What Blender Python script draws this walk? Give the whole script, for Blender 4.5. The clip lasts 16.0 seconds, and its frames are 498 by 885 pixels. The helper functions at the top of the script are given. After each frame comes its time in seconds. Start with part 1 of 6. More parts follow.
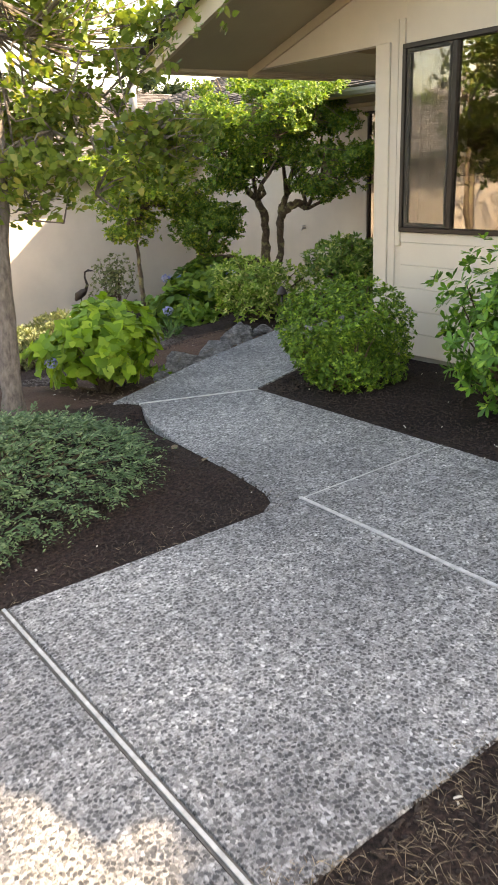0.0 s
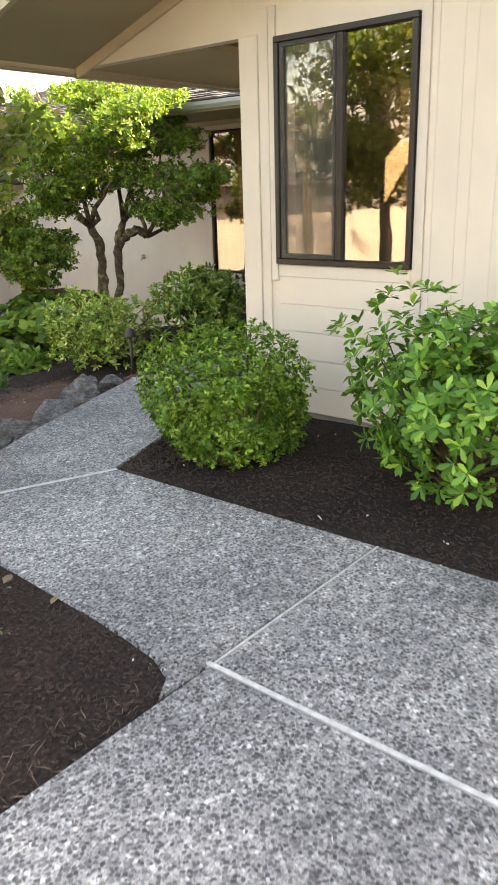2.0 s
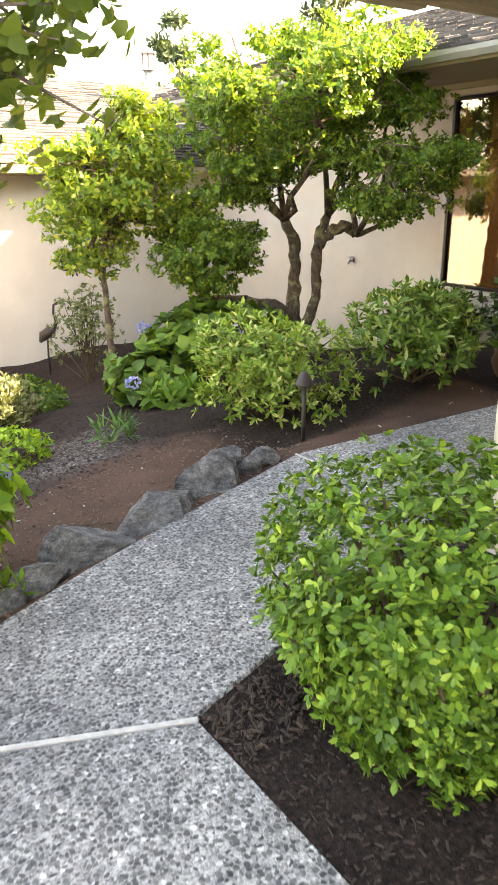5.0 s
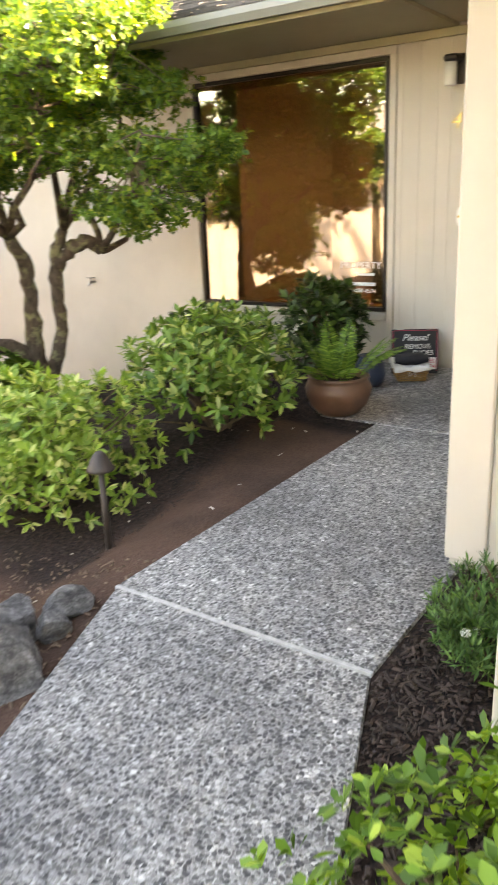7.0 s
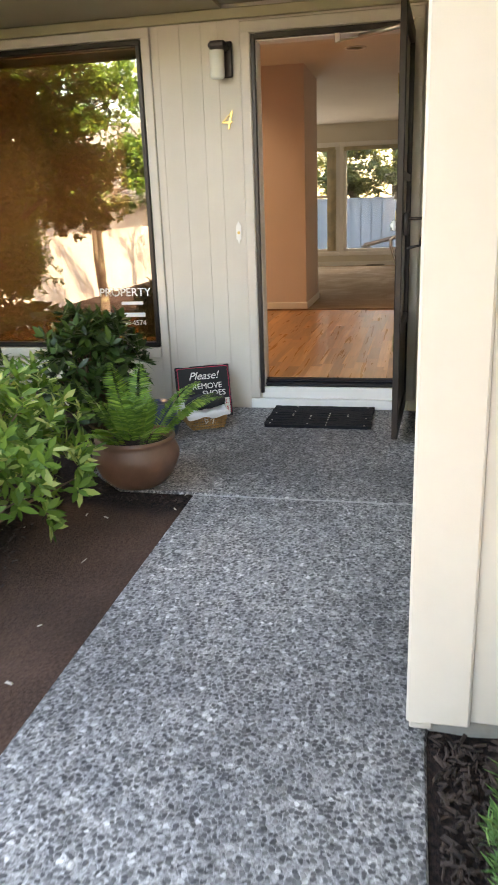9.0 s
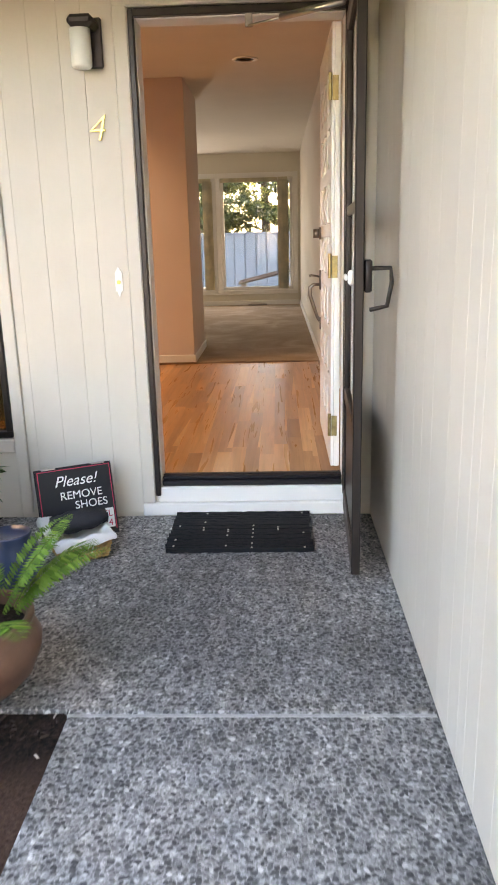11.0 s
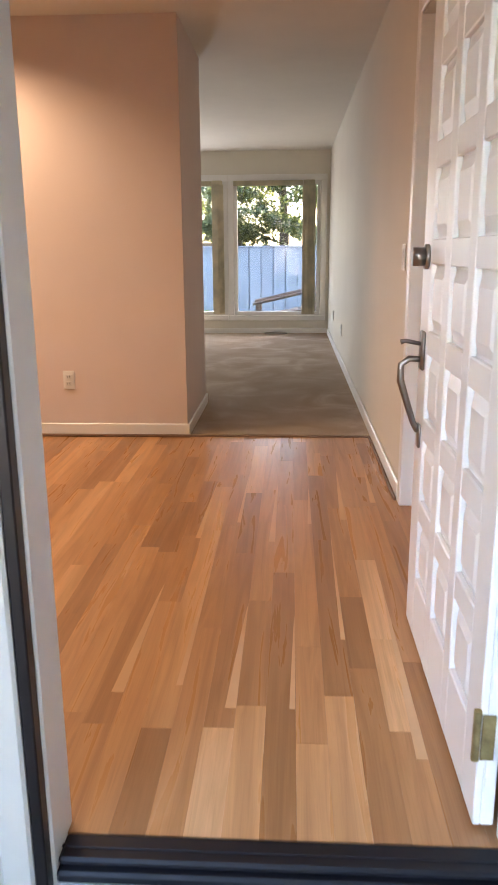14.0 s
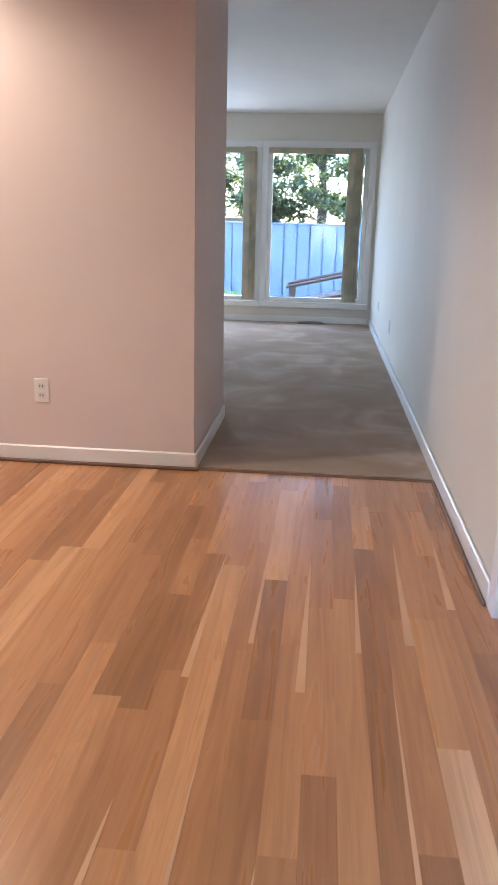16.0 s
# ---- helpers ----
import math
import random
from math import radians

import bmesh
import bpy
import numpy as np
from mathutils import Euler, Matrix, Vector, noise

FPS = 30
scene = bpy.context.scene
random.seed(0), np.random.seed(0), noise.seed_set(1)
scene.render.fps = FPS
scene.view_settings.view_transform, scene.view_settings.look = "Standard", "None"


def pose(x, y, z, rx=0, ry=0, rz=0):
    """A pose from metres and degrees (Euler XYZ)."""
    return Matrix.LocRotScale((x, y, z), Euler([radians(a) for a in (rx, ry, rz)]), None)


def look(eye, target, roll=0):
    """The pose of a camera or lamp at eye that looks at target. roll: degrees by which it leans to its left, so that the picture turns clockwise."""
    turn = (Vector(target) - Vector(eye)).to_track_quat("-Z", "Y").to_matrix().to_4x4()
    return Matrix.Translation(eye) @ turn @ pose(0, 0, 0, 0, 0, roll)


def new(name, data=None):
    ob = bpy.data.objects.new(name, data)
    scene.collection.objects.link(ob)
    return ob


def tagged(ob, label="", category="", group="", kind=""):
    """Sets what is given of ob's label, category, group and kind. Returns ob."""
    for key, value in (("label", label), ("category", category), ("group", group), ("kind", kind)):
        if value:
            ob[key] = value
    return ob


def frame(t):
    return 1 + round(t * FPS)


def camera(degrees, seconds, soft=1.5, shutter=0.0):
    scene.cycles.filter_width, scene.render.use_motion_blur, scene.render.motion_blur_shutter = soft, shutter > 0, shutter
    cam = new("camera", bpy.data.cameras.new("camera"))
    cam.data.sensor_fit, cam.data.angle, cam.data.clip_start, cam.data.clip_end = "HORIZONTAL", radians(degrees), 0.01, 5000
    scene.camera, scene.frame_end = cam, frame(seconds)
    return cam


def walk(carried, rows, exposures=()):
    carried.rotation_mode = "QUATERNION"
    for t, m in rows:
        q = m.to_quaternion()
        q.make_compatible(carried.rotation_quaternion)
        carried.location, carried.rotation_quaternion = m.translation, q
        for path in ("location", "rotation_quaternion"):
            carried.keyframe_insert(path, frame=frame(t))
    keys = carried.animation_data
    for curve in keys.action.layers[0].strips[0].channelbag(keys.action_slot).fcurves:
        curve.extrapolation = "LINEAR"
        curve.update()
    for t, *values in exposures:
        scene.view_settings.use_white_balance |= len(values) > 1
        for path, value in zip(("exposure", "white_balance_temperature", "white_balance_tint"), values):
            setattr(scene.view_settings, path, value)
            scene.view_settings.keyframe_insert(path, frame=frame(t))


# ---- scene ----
cam = camera(36.7, 16.0, 1.5, 0.3)
SKY, SUNPOWER = 0.15, 4.4
PATH = [
    (0, (0.143, 0.44, 1.537), (1.273, 1.94, 0.849), -2.6),
    (0.5, (0.255, 0.695, 1.524), (1.466, 2.138, 0.851), -2.8),
    (1, (0.45, 1.004, 1.513), (1.775, 2.362, 0.881), -2.0),
    (1.5, (0.616, 1.303, 1.483), (2.077, 2.508, 0.842), -2.5),
    (2, (0.851, 1.526, 1.469), (2.305, 2.742, 0.832), -1.7),
    (2.5, (1.169, 1.781, 1.48), (2.533, 3.121, 0.893), -0.6),
    (3, (1.527, 2.022, 1.46), (2.858, 3.412, 0.915), 0.6),
    (3.5, (1.835, 2.262, 1.449), (2.953, 3.814, 0.864), 0.5),
    (3.7, (1.971, 2.38, 1.427), (3.006, 3.982, 0.825), -0.0),
    (5.8, (2.839, 3.621, 1.366), (3.964, 5.129, 0.685), -1.7),
    (6, (2.911, 3.747, 1.353), (4.096, 5.217, 0.693), -2.2),
    (6.5, (3.098, 4.113, 1.352), (4.401, 5.496, 0.728), -2.0),
    (7, (3.269, 4.439, 1.32), (4.829, 5.523, 0.694), -2.5),
    (7.5, (3.468, 4.704, 1.306), (5.186, 5.557, 0.742), -2.8),
    (8, (3.66, 4.916, 1.309), (5.448, 5.638, 0.778), -2.2),
    (8.5, (3.829, 5.113, 1.292), (5.662, 5.681, 0.73), -2.4),
    (9, (4.092, 5.282, 1.251), (5.955, 5.699, 0.656), -2.1),
    (9.5, (4.438, 5.411, 1.219), (6.326, 5.686, 0.618), -1.9),
    (9.7, (4.555, 5.462, 1.237), (6.445, 5.675, 0.618), -1.9),
    (11.8, (5.937, 5.656, 1.29), (7.876, 5.695, 0.802), -0.8),
    (12, (6.083, 5.656, 1.286), (8.025, 5.708, 0.811), -0.4),
    (12.5, (6.464, 5.659, 1.295), (8.403, 5.783, 0.822), 0.1),
    (13, (6.851, 5.716, 1.323), (8.794, 5.829, 0.861), -0.1),
    (13.5, (7.256, 5.726, 1.295), (9.198, 5.824, 0.825), -0.5),
    (14, (7.629, 5.764, 1.32), (9.563, 5.873, 0.824), -0.4),
    (14.5, (7.986, 5.808, 1.321), (9.923, 5.809, 0.822), 0.5),
    (15, (8.293, 5.801, 1.307), (10.228, 5.809, 0.803), 0.8),
    (15.5, (8.548, 5.806, 1.309), (10.478, 5.893, 0.791), 1.1),
    (16, (8.794, 5.824, 1.318), (10.708, 6.003, 0.766), 1.4),
]
# stops, kelvin and tint as the camera adapts from the shaded garden to the hall
EXPOSURES = [(0, 2.6, 9600, 17), (0.8, 2.82, 9800, 18), (1.5, 3.0, 9800, 18), (3.0, 3.28, 10000, 18), (3.5, 3.34, 10000, 18), (6.5, 3.9, 10900, 20), (9.0, 3.92, 8900, 18), (9.6, 4.03, 8600, 19), (12.0, 4.42, 8500, 22), (13.5, 4.5, 7400, 20), (14.5, 4.56, 6000, 16), (16, 4.72, 5000, 12)]
walk(cam, [(t, look(eye, target, roll)) for t, eye, target, roll in PATH], EXPOSURES)

# ---- light ----
SUN = Vector((1.0, -0.70, 0.85)).normalized()
world = bpy.data.worlds.new("world")
scene.world = world
world.use_nodes = True
wn = world.node_tree.nodes
sky = wn.new("ShaderNodeTexSky")
sky.sky_type = "NISHITA"
sky.sun_disc = False
sky.sun_elevation = math.asin(SUN.z)
sky.sun_rotation = math.atan2(SUN.x, SUN.y)
sky.dust_density = 1.5
sky.air_density = 1.2
wn["Background"].inputs["Strength"].default_value = SKY
world.node_tree.links.new(sky.outputs["Color"], wn["Background"].inputs["Color"])
sun = new("sun", bpy.data.lights.new("sun", "SUN"))
sun.data.energy, sun.data.angle, sun.data.color = SUNPOWER, radians(0.6), (1.0, 0.93, 0.80)
sun.matrix_world = look(SUN * 40, (0, 0, 0))


# ---- materials ----
def material(name, rough=0.6, metal=0.0, spec=0.5):
    m = bpy.data.materials.new(name)
    m.use_nodes = True
    b = m.node_tree.nodes["Principled BSDF"]
    b.inputs["Roughness"].default_value = rough
    b.inputs["Metallic"].default_value = metal
    b.inputs["Specular IOR Level"].default_value = spec
    return m, m.node_tree.nodes, m.node_tree.links, b


def coords(n, l, scale=(1, 1, 1), kind="Object"):
    tc = n.new("ShaderNodeTexCoord")
    mp = n.new("ShaderNodeMapping")
    mp.inputs["Scale"].default_value = scale
    l.new(tc.outputs[kind], mp.inputs["Vector"])
    return mp.outputs["Vector"]


def world_coords(n, l, scale=(1, 1, 1)):
    g = n.new("ShaderNodeNewGeometry")
    mp = n.new("ShaderNodeMapping")
    mp.inputs["Scale"].default_value = scale
    l.new(g.outputs["Position"], mp.inputs["Vector"])
    return mp.outputs["Vector"]


def noise_tex(n, l, vec, scale, detail=4, rough=0.55):
    t = n.new("ShaderNodeTexNoise")
    t.inputs["Scale"].default_value, t.inputs["Detail"].default_value, t.inputs["Roughness"].default_value = scale, detail, rough
    l.new(vec, t.inputs["Vector"])
    return t.outputs["Fac"]


def ramp(n, l, fac, stops):
    r = n.new("ShaderNodeValToRGB")
    while len(r.color_ramp.elements) < len(stops):
        r.color_ramp.elements.new(0.5)
    for e, (p, c) in zip(r.color_ramp.elements, stops):
        e.position = p
        e.color = (*c, 1) if len(c) == 3 else c
    l.new(fac, r.inputs["Fac"])
    return r.outputs["Color"]


def mix(n, l, fac, a, b, mode="MIX"):
    m = n.new("ShaderNodeMix")
    m.data_type, m.blend_type = "RGBA", mode
    for sock, v in ((m.inputs[0], fac), (m.inputs[6], a), (m.inputs[7], b)):
        if isinstance(v, (int, float)):
            sock.default_value = v
        elif isinstance(v, tuple):
            sock.default_value = (*v, 1)
        else:
            l.new(v, sock)
    return m.outputs[2]


def bump(n, l, b, height, strength=0.3, dist=0.01):
    k = n.new("ShaderNodeBump")
    k.inputs["Strength"].default_value, k.inputs["Distance"].default_value = strength, dist
    l.new(height, k.inputs["Height"])
    l.new(k.outputs["Normal"], b.inputs["Normal"])


def island(n):
    return n.new("ShaderNodeNewGeometry").outputs["Random Per Island"]


def plain(name, c, rough=0.6, var=0.12, scale=6.0, fine=90.0, bmp=0.08, metal=0.0, spec=0.5, rnd=0.0):
    """A painted, plastic or metal surface with broad and fine variation."""
    m, n, l, b = material(name, rough, metal, spec)
    v = world_coords(n, l)
    broad = noise_tex(n, l, v, scale, 5, 0.6)
    dark = tuple(x * (1 - var) for x in c)
    light = tuple(min(1, x * (1 + var * 0.5)) for x in c)
    col = ramp(n, l, broad, [(0.3, dark), (0.7, light)])
    if rnd:
        oi = n.new("ShaderNodeObjectInfo")
        col = mix(n, l, 1.0, col, ramp(n, l, oi.outputs["Random"], [(0, (1 - rnd,) * 3), (1, (1, 1, 1))]), "MULTIPLY")
    l.new(col, b.inputs["Base Color"])
    f = noise_tex(n, l, v, fine, 3)
    bump(n, l, b, f, bmp, 0.004)
    return m


def leaf(name, dark, light, tip=None, gloss=0.45, through_light=0.35, warm=(1.15, 1.1, 0.5)):
    """Foliage: each leaf its own shade, with light coming through it."""
    m, n, l, b = material(name, gloss, 0, 0.35)
    r = island(n)
    stops = [(0.0, dark), (0.75, light)] + ([(0.96, tip)] if tip else [])
    col = ramp(n, l, r, stops)
    v = world_coords(n, l)
    col = mix(n, l, 1.0, col, ramp(n, l, noise_tex(n, l, v, 5.0, 3), [(0.3, (0.72, 0.75, 0.7)), (0.7, (1.15, 1.12, 1.0))]), "MULTIPLY")
    l.new(col, b.inputs["Base Color"])
    bump(n, l, b, noise_tex(n, l, v, 120, 2), 0.15, 0.003)
    tr = n.new("ShaderNodeBsdfTranslucent")
    l.new(mix(n, l, 1.0, col, warm, "MULTIPLY"), tr.inputs["Color"])
    ms = n.new("ShaderNodeMixShader")
    ms.inputs[0].default_value = through_light
    l.new(b.outputs[0], ms.inputs[1])
    l.new(tr.outputs[0], ms.inputs[2])
    l.new(ms.outputs[0], n["Material Output"].inputs["Surface"])
    return m


def aggregate(name):
    """Exposed-aggregate concrete: pebbles of several greys set in cement."""
    m, n, l, b = material(name, 0.62, 0, 0.5)
    v = world_coords(n, l)
    warp = n.new("ShaderNodeTexNoise")
    warp.inputs["Scale"].default_value = 45
    l.new(v, warp.inputs["Vector"])
    vv = mix(n, l, 0.018, v, warp.outputs["Color"])
    vo = n.new("ShaderNodeTexVoronoi")
    vo.inputs["Scale"].default_value = 74
    l.new(vv, vo.inputs["Vector"])
    sep = n.new("ShaderNodeSeparateColor")
    l.new(vo.outputs["Color"], sep.inputs[0])
    peb = ramp(n, l, sep.outputs[0], [(0.0, (0.050, 0.050, 0.053)), (0.35, (0.095, 0.095, 0.098)), (0.65, (0.17, 0.167, 0.165)), (0.84, (0.31, 0.304, 0.298)), (0.98, (0.60, 0.595, 0.59))])
    cem = ramp(n, l, noise_tex(n, l, v, 110, 4, 0.65), [(0.36, (0.13, 0.128, 0.128)), (0.66, (0.52, 0.513, 0.507))])
    edge = ramp(n, l, vo.outputs["Distance"], [(0.0, (1, 1, 1)), (0.42, (1, 1, 1)), (0.60, (0, 0, 0))])
    col = mix(n, l, edge, cem, peb)
    worn = ramp(n, l, noise_tex(n, l, v, 19, 6, 0.72), [(0.33, (0.53, 0.535, 0.545)), (0.65, (1.34, 1.325, 1.31))])
    col = mix(n, l, 1.0, col, worn, "MULTIPLY")
    stain = ramp(n, l, noise_tex(n, l, v, 1.1, 5, 0.6), [(0.38, (0.62, 0.62, 0.63)), (0.62, (1.06, 1.05, 1.04))])
    col = mix(n, l, 1.0, col, stain, "MULTIPLY")
    l.new(col, b.inputs["Base Color"])
    h = mix(n, l, 0.25, edge, sep.outputs[1])
    bump(n, l, b, h, 0.7, 0.004)
    return m


def mulch(name, a=(0.010, 0.007, 0.006), c=(0.055, 0.032, 0.024), chip=(0.10, 0.06, 0.045)):
    m, n, l, b = material(name, 0.95, 0, 0.2)
    v = world_coords(n, l)
    fine = noise_tex(n, l, v, 55, 6, 0.7)
    col = ramp(n, l, fine, [(0.30, a), (0.58, c), (0.78, chip)])
    col = mix(n, l, 1.0, col, ramp(n, l, noise_tex(n, l, v, 2.2, 4), [(0.3, (0.65, 0.65, 0.65)), (0.7, (1.25, 1.2, 1.2))]), "MULTIPLY")
    l.new(col, b.inputs["Base Color"])
    bump(n, l, b, fine, 0.9, 0.02)
    return m


def ground_mat(name):
    """Dark bark mulch, brown trodden soil beside the walk, and a grey gravel swale."""
    m, n, l, b = material(name, 0.95, 0, 0.2)
    v = world_coords(n, l)
    fine = noise_tex(n, l, v, 60, 6, 0.72)
    dark = ramp(n, l, fine, [(0.34, (0.006, 0.005, 0.005)), (0.58, (0.042, 0.027, 0.023)), (0.78, (0.13, 0.085, 0.07))])
    soil = ramp(n, l, noise_tex(n, l, v, 90, 5, 0.7), [(0.3, (0.052, 0.029, 0.021)), (0.7, (0.130, 0.077, 0.057))])
    vo = n.new("ShaderNodeTexVoronoi")
    vo.inputs["Scale"].default_value = 85
    l.new(v, vo.inputs["Vector"])
    sp = n.new("ShaderNodeSeparateColor")
    l.new(vo.outputs["Color"], sp.inputs[0])
    grav = ramp(n, l, sp.outputs[0], [(0.0, (0.04, 0.032, 0.03)), (0.6, (0.088, 0.074, 0.068)), (0.95, (0.21, 0.19, 0.18))])

    def band(axis_mix, lo, hi, soft):
        # smooth strip lo..hi of axis_mix[0]*x + axis_mix[1]*y
        dot = n.new("ShaderNodeVectorMath")
        dot.operation = "DOT_PRODUCT"
        dot.inputs[1].default_value = (axis_mix[0], axis_mix[1], 0)
        l.new(v, dot.inputs[0])
        wob = n.new("ShaderNodeMath")
        wob.operation = "MULTIPLY_ADD"
        l.new(noise_tex(n, l, v, 2.5, 3), wob.inputs[0])
        wob.inputs[1].default_value = soft * 2
        l.new(dot.outputs["Value"], wob.inputs[2])
        up = n.new("ShaderNodeMapRange")
        up.interpolation_type = "SMOOTHSTEP"
        l.new(wob.outputs[0], up.inputs[0])
        up.inputs[1].default_value, up.inputs[2].default_value = lo, lo + soft
        dn = n.new("ShaderNodeMapRange")
        dn.interpolation_type = "SMOOTHSTEP"
        l.new(wob.outputs[0], dn.inputs[0])
        dn.inputs[1].default_value, dn.inputs[2].default_value = hi, hi + soft
        dn.inputs[3].default_value, dn.inputs[4].default_value = 1, 0
        mu = n.new("ShaderNodeMath")
        mu.operation = "MULTIPLY"
        l.new(up.outputs[0], mu.inputs[0])
        l.new(dn.outputs[0], mu.inputs[1])
        return mu.outputs[0]

    def times(a, c):
        mu = n.new("ShaderNodeMath")
        mu.operation = "MULTIPLY"
        l.new(a, mu.inputs[0])
        l.new(c, mu.inputs[1])
        return mu.outputs[0]

    walk_side = times(band((-0.12, 1), 5.0, 6.1, 0.12), band((1, 0), 2.3, 7.1, 0.15))
    swale = times(band((-0.35, 1), 6.0, 6.85, 0.3), band((1, 0), 1.5, 4.9, 0.4))
    litter_soil = times(band((-0.35, 1), 4.6, 5.95, 0.3), band((1, 0), 1.5, 5.1, 0.25))
    col = mix(n, l, walk_side, dark, soil)
    col = mix(n, l, litter_soil, col, soil)
    col = mix(n, l, swale, col, grav)
    col = mix(n, l, 1.0, col, ramp(n, l, noise_tex(n, l, v, 2.2, 4), [(0.3, (0.65, 0.65, 0.65)), (0.7, (1.25, 1.2, 1.2))]), "MULTIPLY")
    l.new(col, b.inputs["Base Color"])
    bump(n, l, b, fine, 0.8, 0.02)
    return m


def oak(name):
    m, n, l, b = material(name, 0.28, 0, 0.5)
    oi = n.new("ShaderNodeObjectInfo")
    v = world_coords(n, l, (0.40, 7.0, 1.0))
    sh = n.new("ShaderNodeVectorMath")
    sh.operation = "ADD"
    l.new(v, sh.inputs[0])
    comb = n.new("ShaderNodeCombineXYZ")
    mul = n.new("ShaderNodeMath")
    mul.operation = "MULTIPLY"
    mul.inputs[1].default_value = 57
    l.new(oi.outputs["Random"], mul.inputs[0])
    l.new(mul.outputs[0], comb.inputs[0])
    l.new(mul.outputs[0], comb.inputs[1])
    l.new(comb.outputs[0], sh.inputs[1])
    gt = n.new("ShaderNodeTexNoise")
    gt.inputs["Scale"].default_value, gt.inputs["Detail"].default_value, gt.inputs["Roughness"].default_value, gt.inputs["Distortion"].default_value = 3.2, 5, 0.55, 1.1
    l.new(sh.outputs[0], gt.inputs["Vector"])
    grain = gt.outputs["Fac"]
    base = ramp(n, l, oi.outputs["Random"], [(0.0, (0.37, 0.185, 0.078)), (0.35, (0.51, 0.262, 0.112)), (0.75, (0.60, 0.32, 0.142)), (0.88, (0.68, 0.385, 0.180)), (1.0, (0.82, 0.53, 0.29))])
    col = mix(n, l, 1.0, base, ramp(n, l, grain, [(0.32, (0.80, 0.76, 0.72)), (0.64, (1.08, 1.07, 1.05))]), "MULTIPLY")
    pores = noise_tex(n, l, world_coords(n, l, (1.2, 90, 1)), 3.0, 3, 0.6)
    col = mix(n, l, 1.0, col, ramp(n, l, pores, [(0.30, (0.93, 0.91, 0.89)), (0.5, (1, 1, 1))]), "MULTIPLY")
    l.new(col, b.inputs["Base Color"])
    l.new(ramp(n, l, grain, [(0.3, (0.33,) * 3), (0.7, (0.26,) * 3)]), b.inputs["Roughness"])
    bump(n, l, b, grain, 0.03, 0.002)
    return m


def carpet_mat(name):
    m, n, l, b = material(name, 1.0, 0, 0.1)
    v = world_coords(n, l)
    tuft = noise_tex(n, l, v, 260, 3, 0.7)
    swirl = n.new("ShaderNodeTexNoise")
    swirl.inputs["Scale"].default_value, swirl.inputs["Detail"].default_value, swirl.inputs["Distortion"].default_value = 2.1, 4, 1.2
    l.new(v, swirl.inputs["Vector"])
    col = ramp(n, l, swirl.outputs["Fac"], [(0.34, (0.375, 0.285, 0.21)), (0.52, (0.43, 0.335, 0.255)), (0.66, (0.52, 0.415, 0.325))])
    col = mix(n, l, 1.0, col, ramp(n, l, tuft, [(0.3, (0.75, 0.74, 0.73)), (0.7, (1.1, 1.1, 1.1))]), "MULTIPLY")
    l.new(col, b.inputs["Base Color"])
    bump(n, l, b, tuft, 0.5, 0.01)
    return m


def bark(name, a, c, lichen=None):
    m, n, l, b = material(name, 0.9, 0, 0.2)
    v = world_coords(n, l, (1, 1, 0.35))
    f = noise_tex(n, l, v, 38, 6, 0.7)
    col = ramp(n, l, f, [(0.3, a), (0.7, c)])
    if lichen:
        k = ramp(n, l, noise_tex(n, l, world_coords(n, l), 11, 4, 0.6), [(0.52, (0, 0, 0)), (0.62, (1, 1, 1))])
        col = mix(n, l, k, col, lichen)
    l.new(col, b.inputs["Base Color"])
    bump(n, l, b, f, 0.8, 0.012)
    return m


def rock_mat(name):
    m, n, l, b = material(name, 0.85, 0, 0.3)
    v = world_coords(n, l)
    f = noise_tex(n, l, v, 15, 9, 0.78)
    col = ramp(n, l, f, [(0.34, (0.07, 0.068, 0.069)), (0.5, (0.19, 0.186, 0.187)), (0.66, (0.36, 0.352, 0.352))])
    # pale and dark bedding streaks, and brown lichen
    seam = noise_tex(n, l, world_coords(n, l, (2.2, 3.4, 13)), 3.2, 5, 0.65)
    col = mix(n, l, 1.0, col, ramp(n, l, seam, [(0.36, (0.55, 0.55, 0.57)), (0.52, (1.0, 1.0, 1.0)), (0.66, (1.32, 1.31, 1.3))]), "MULTIPLY")
    col = mix(n, l, ramp(n, l, noise_tex(n, l, v, 7, 5, 0.7), [(0.58, (0, 0, 0)), (0.70, (0.6, 0.6, 0.6))]), col, (0.13, 0.10, 0.07))
    col = mix(n, l, 1.0, col, ramp(n, l, noise_tex(n, l, v, 120, 3), [(0.3, (0.8, 0.8, 0.8)), (0.7, (1.15, 1.15, 1.15))]), "MULTIPLY")
    l.new(col, b.inputs["Base Color"])
    bump(n, l, b, f, 1.0, 0.05)
    return m


def shingle_mat(name, a, c):
    m, n, l, b = material(name, 0.9, 0, 0.2)
    v = world_coords(n, l)
    col = ramp(n, l, island(n), [(0.0, a), (1.0, c)])
    col = mix(n, l, 1.0, col, ramp(n, l, noise_tex(n, l, v, 70, 5, 0.7), [(0.3, (0.6, 0.6, 0.6)), (0.7, (1.3, 1.3, 1.3))]), "MULTIPLY")
    l.new(col, b.inputs["Base Color"])
    bump(n, l, b, noise_tex(n, l, v, 60, 5, 0.7), 0.6, 0.01)
    return m


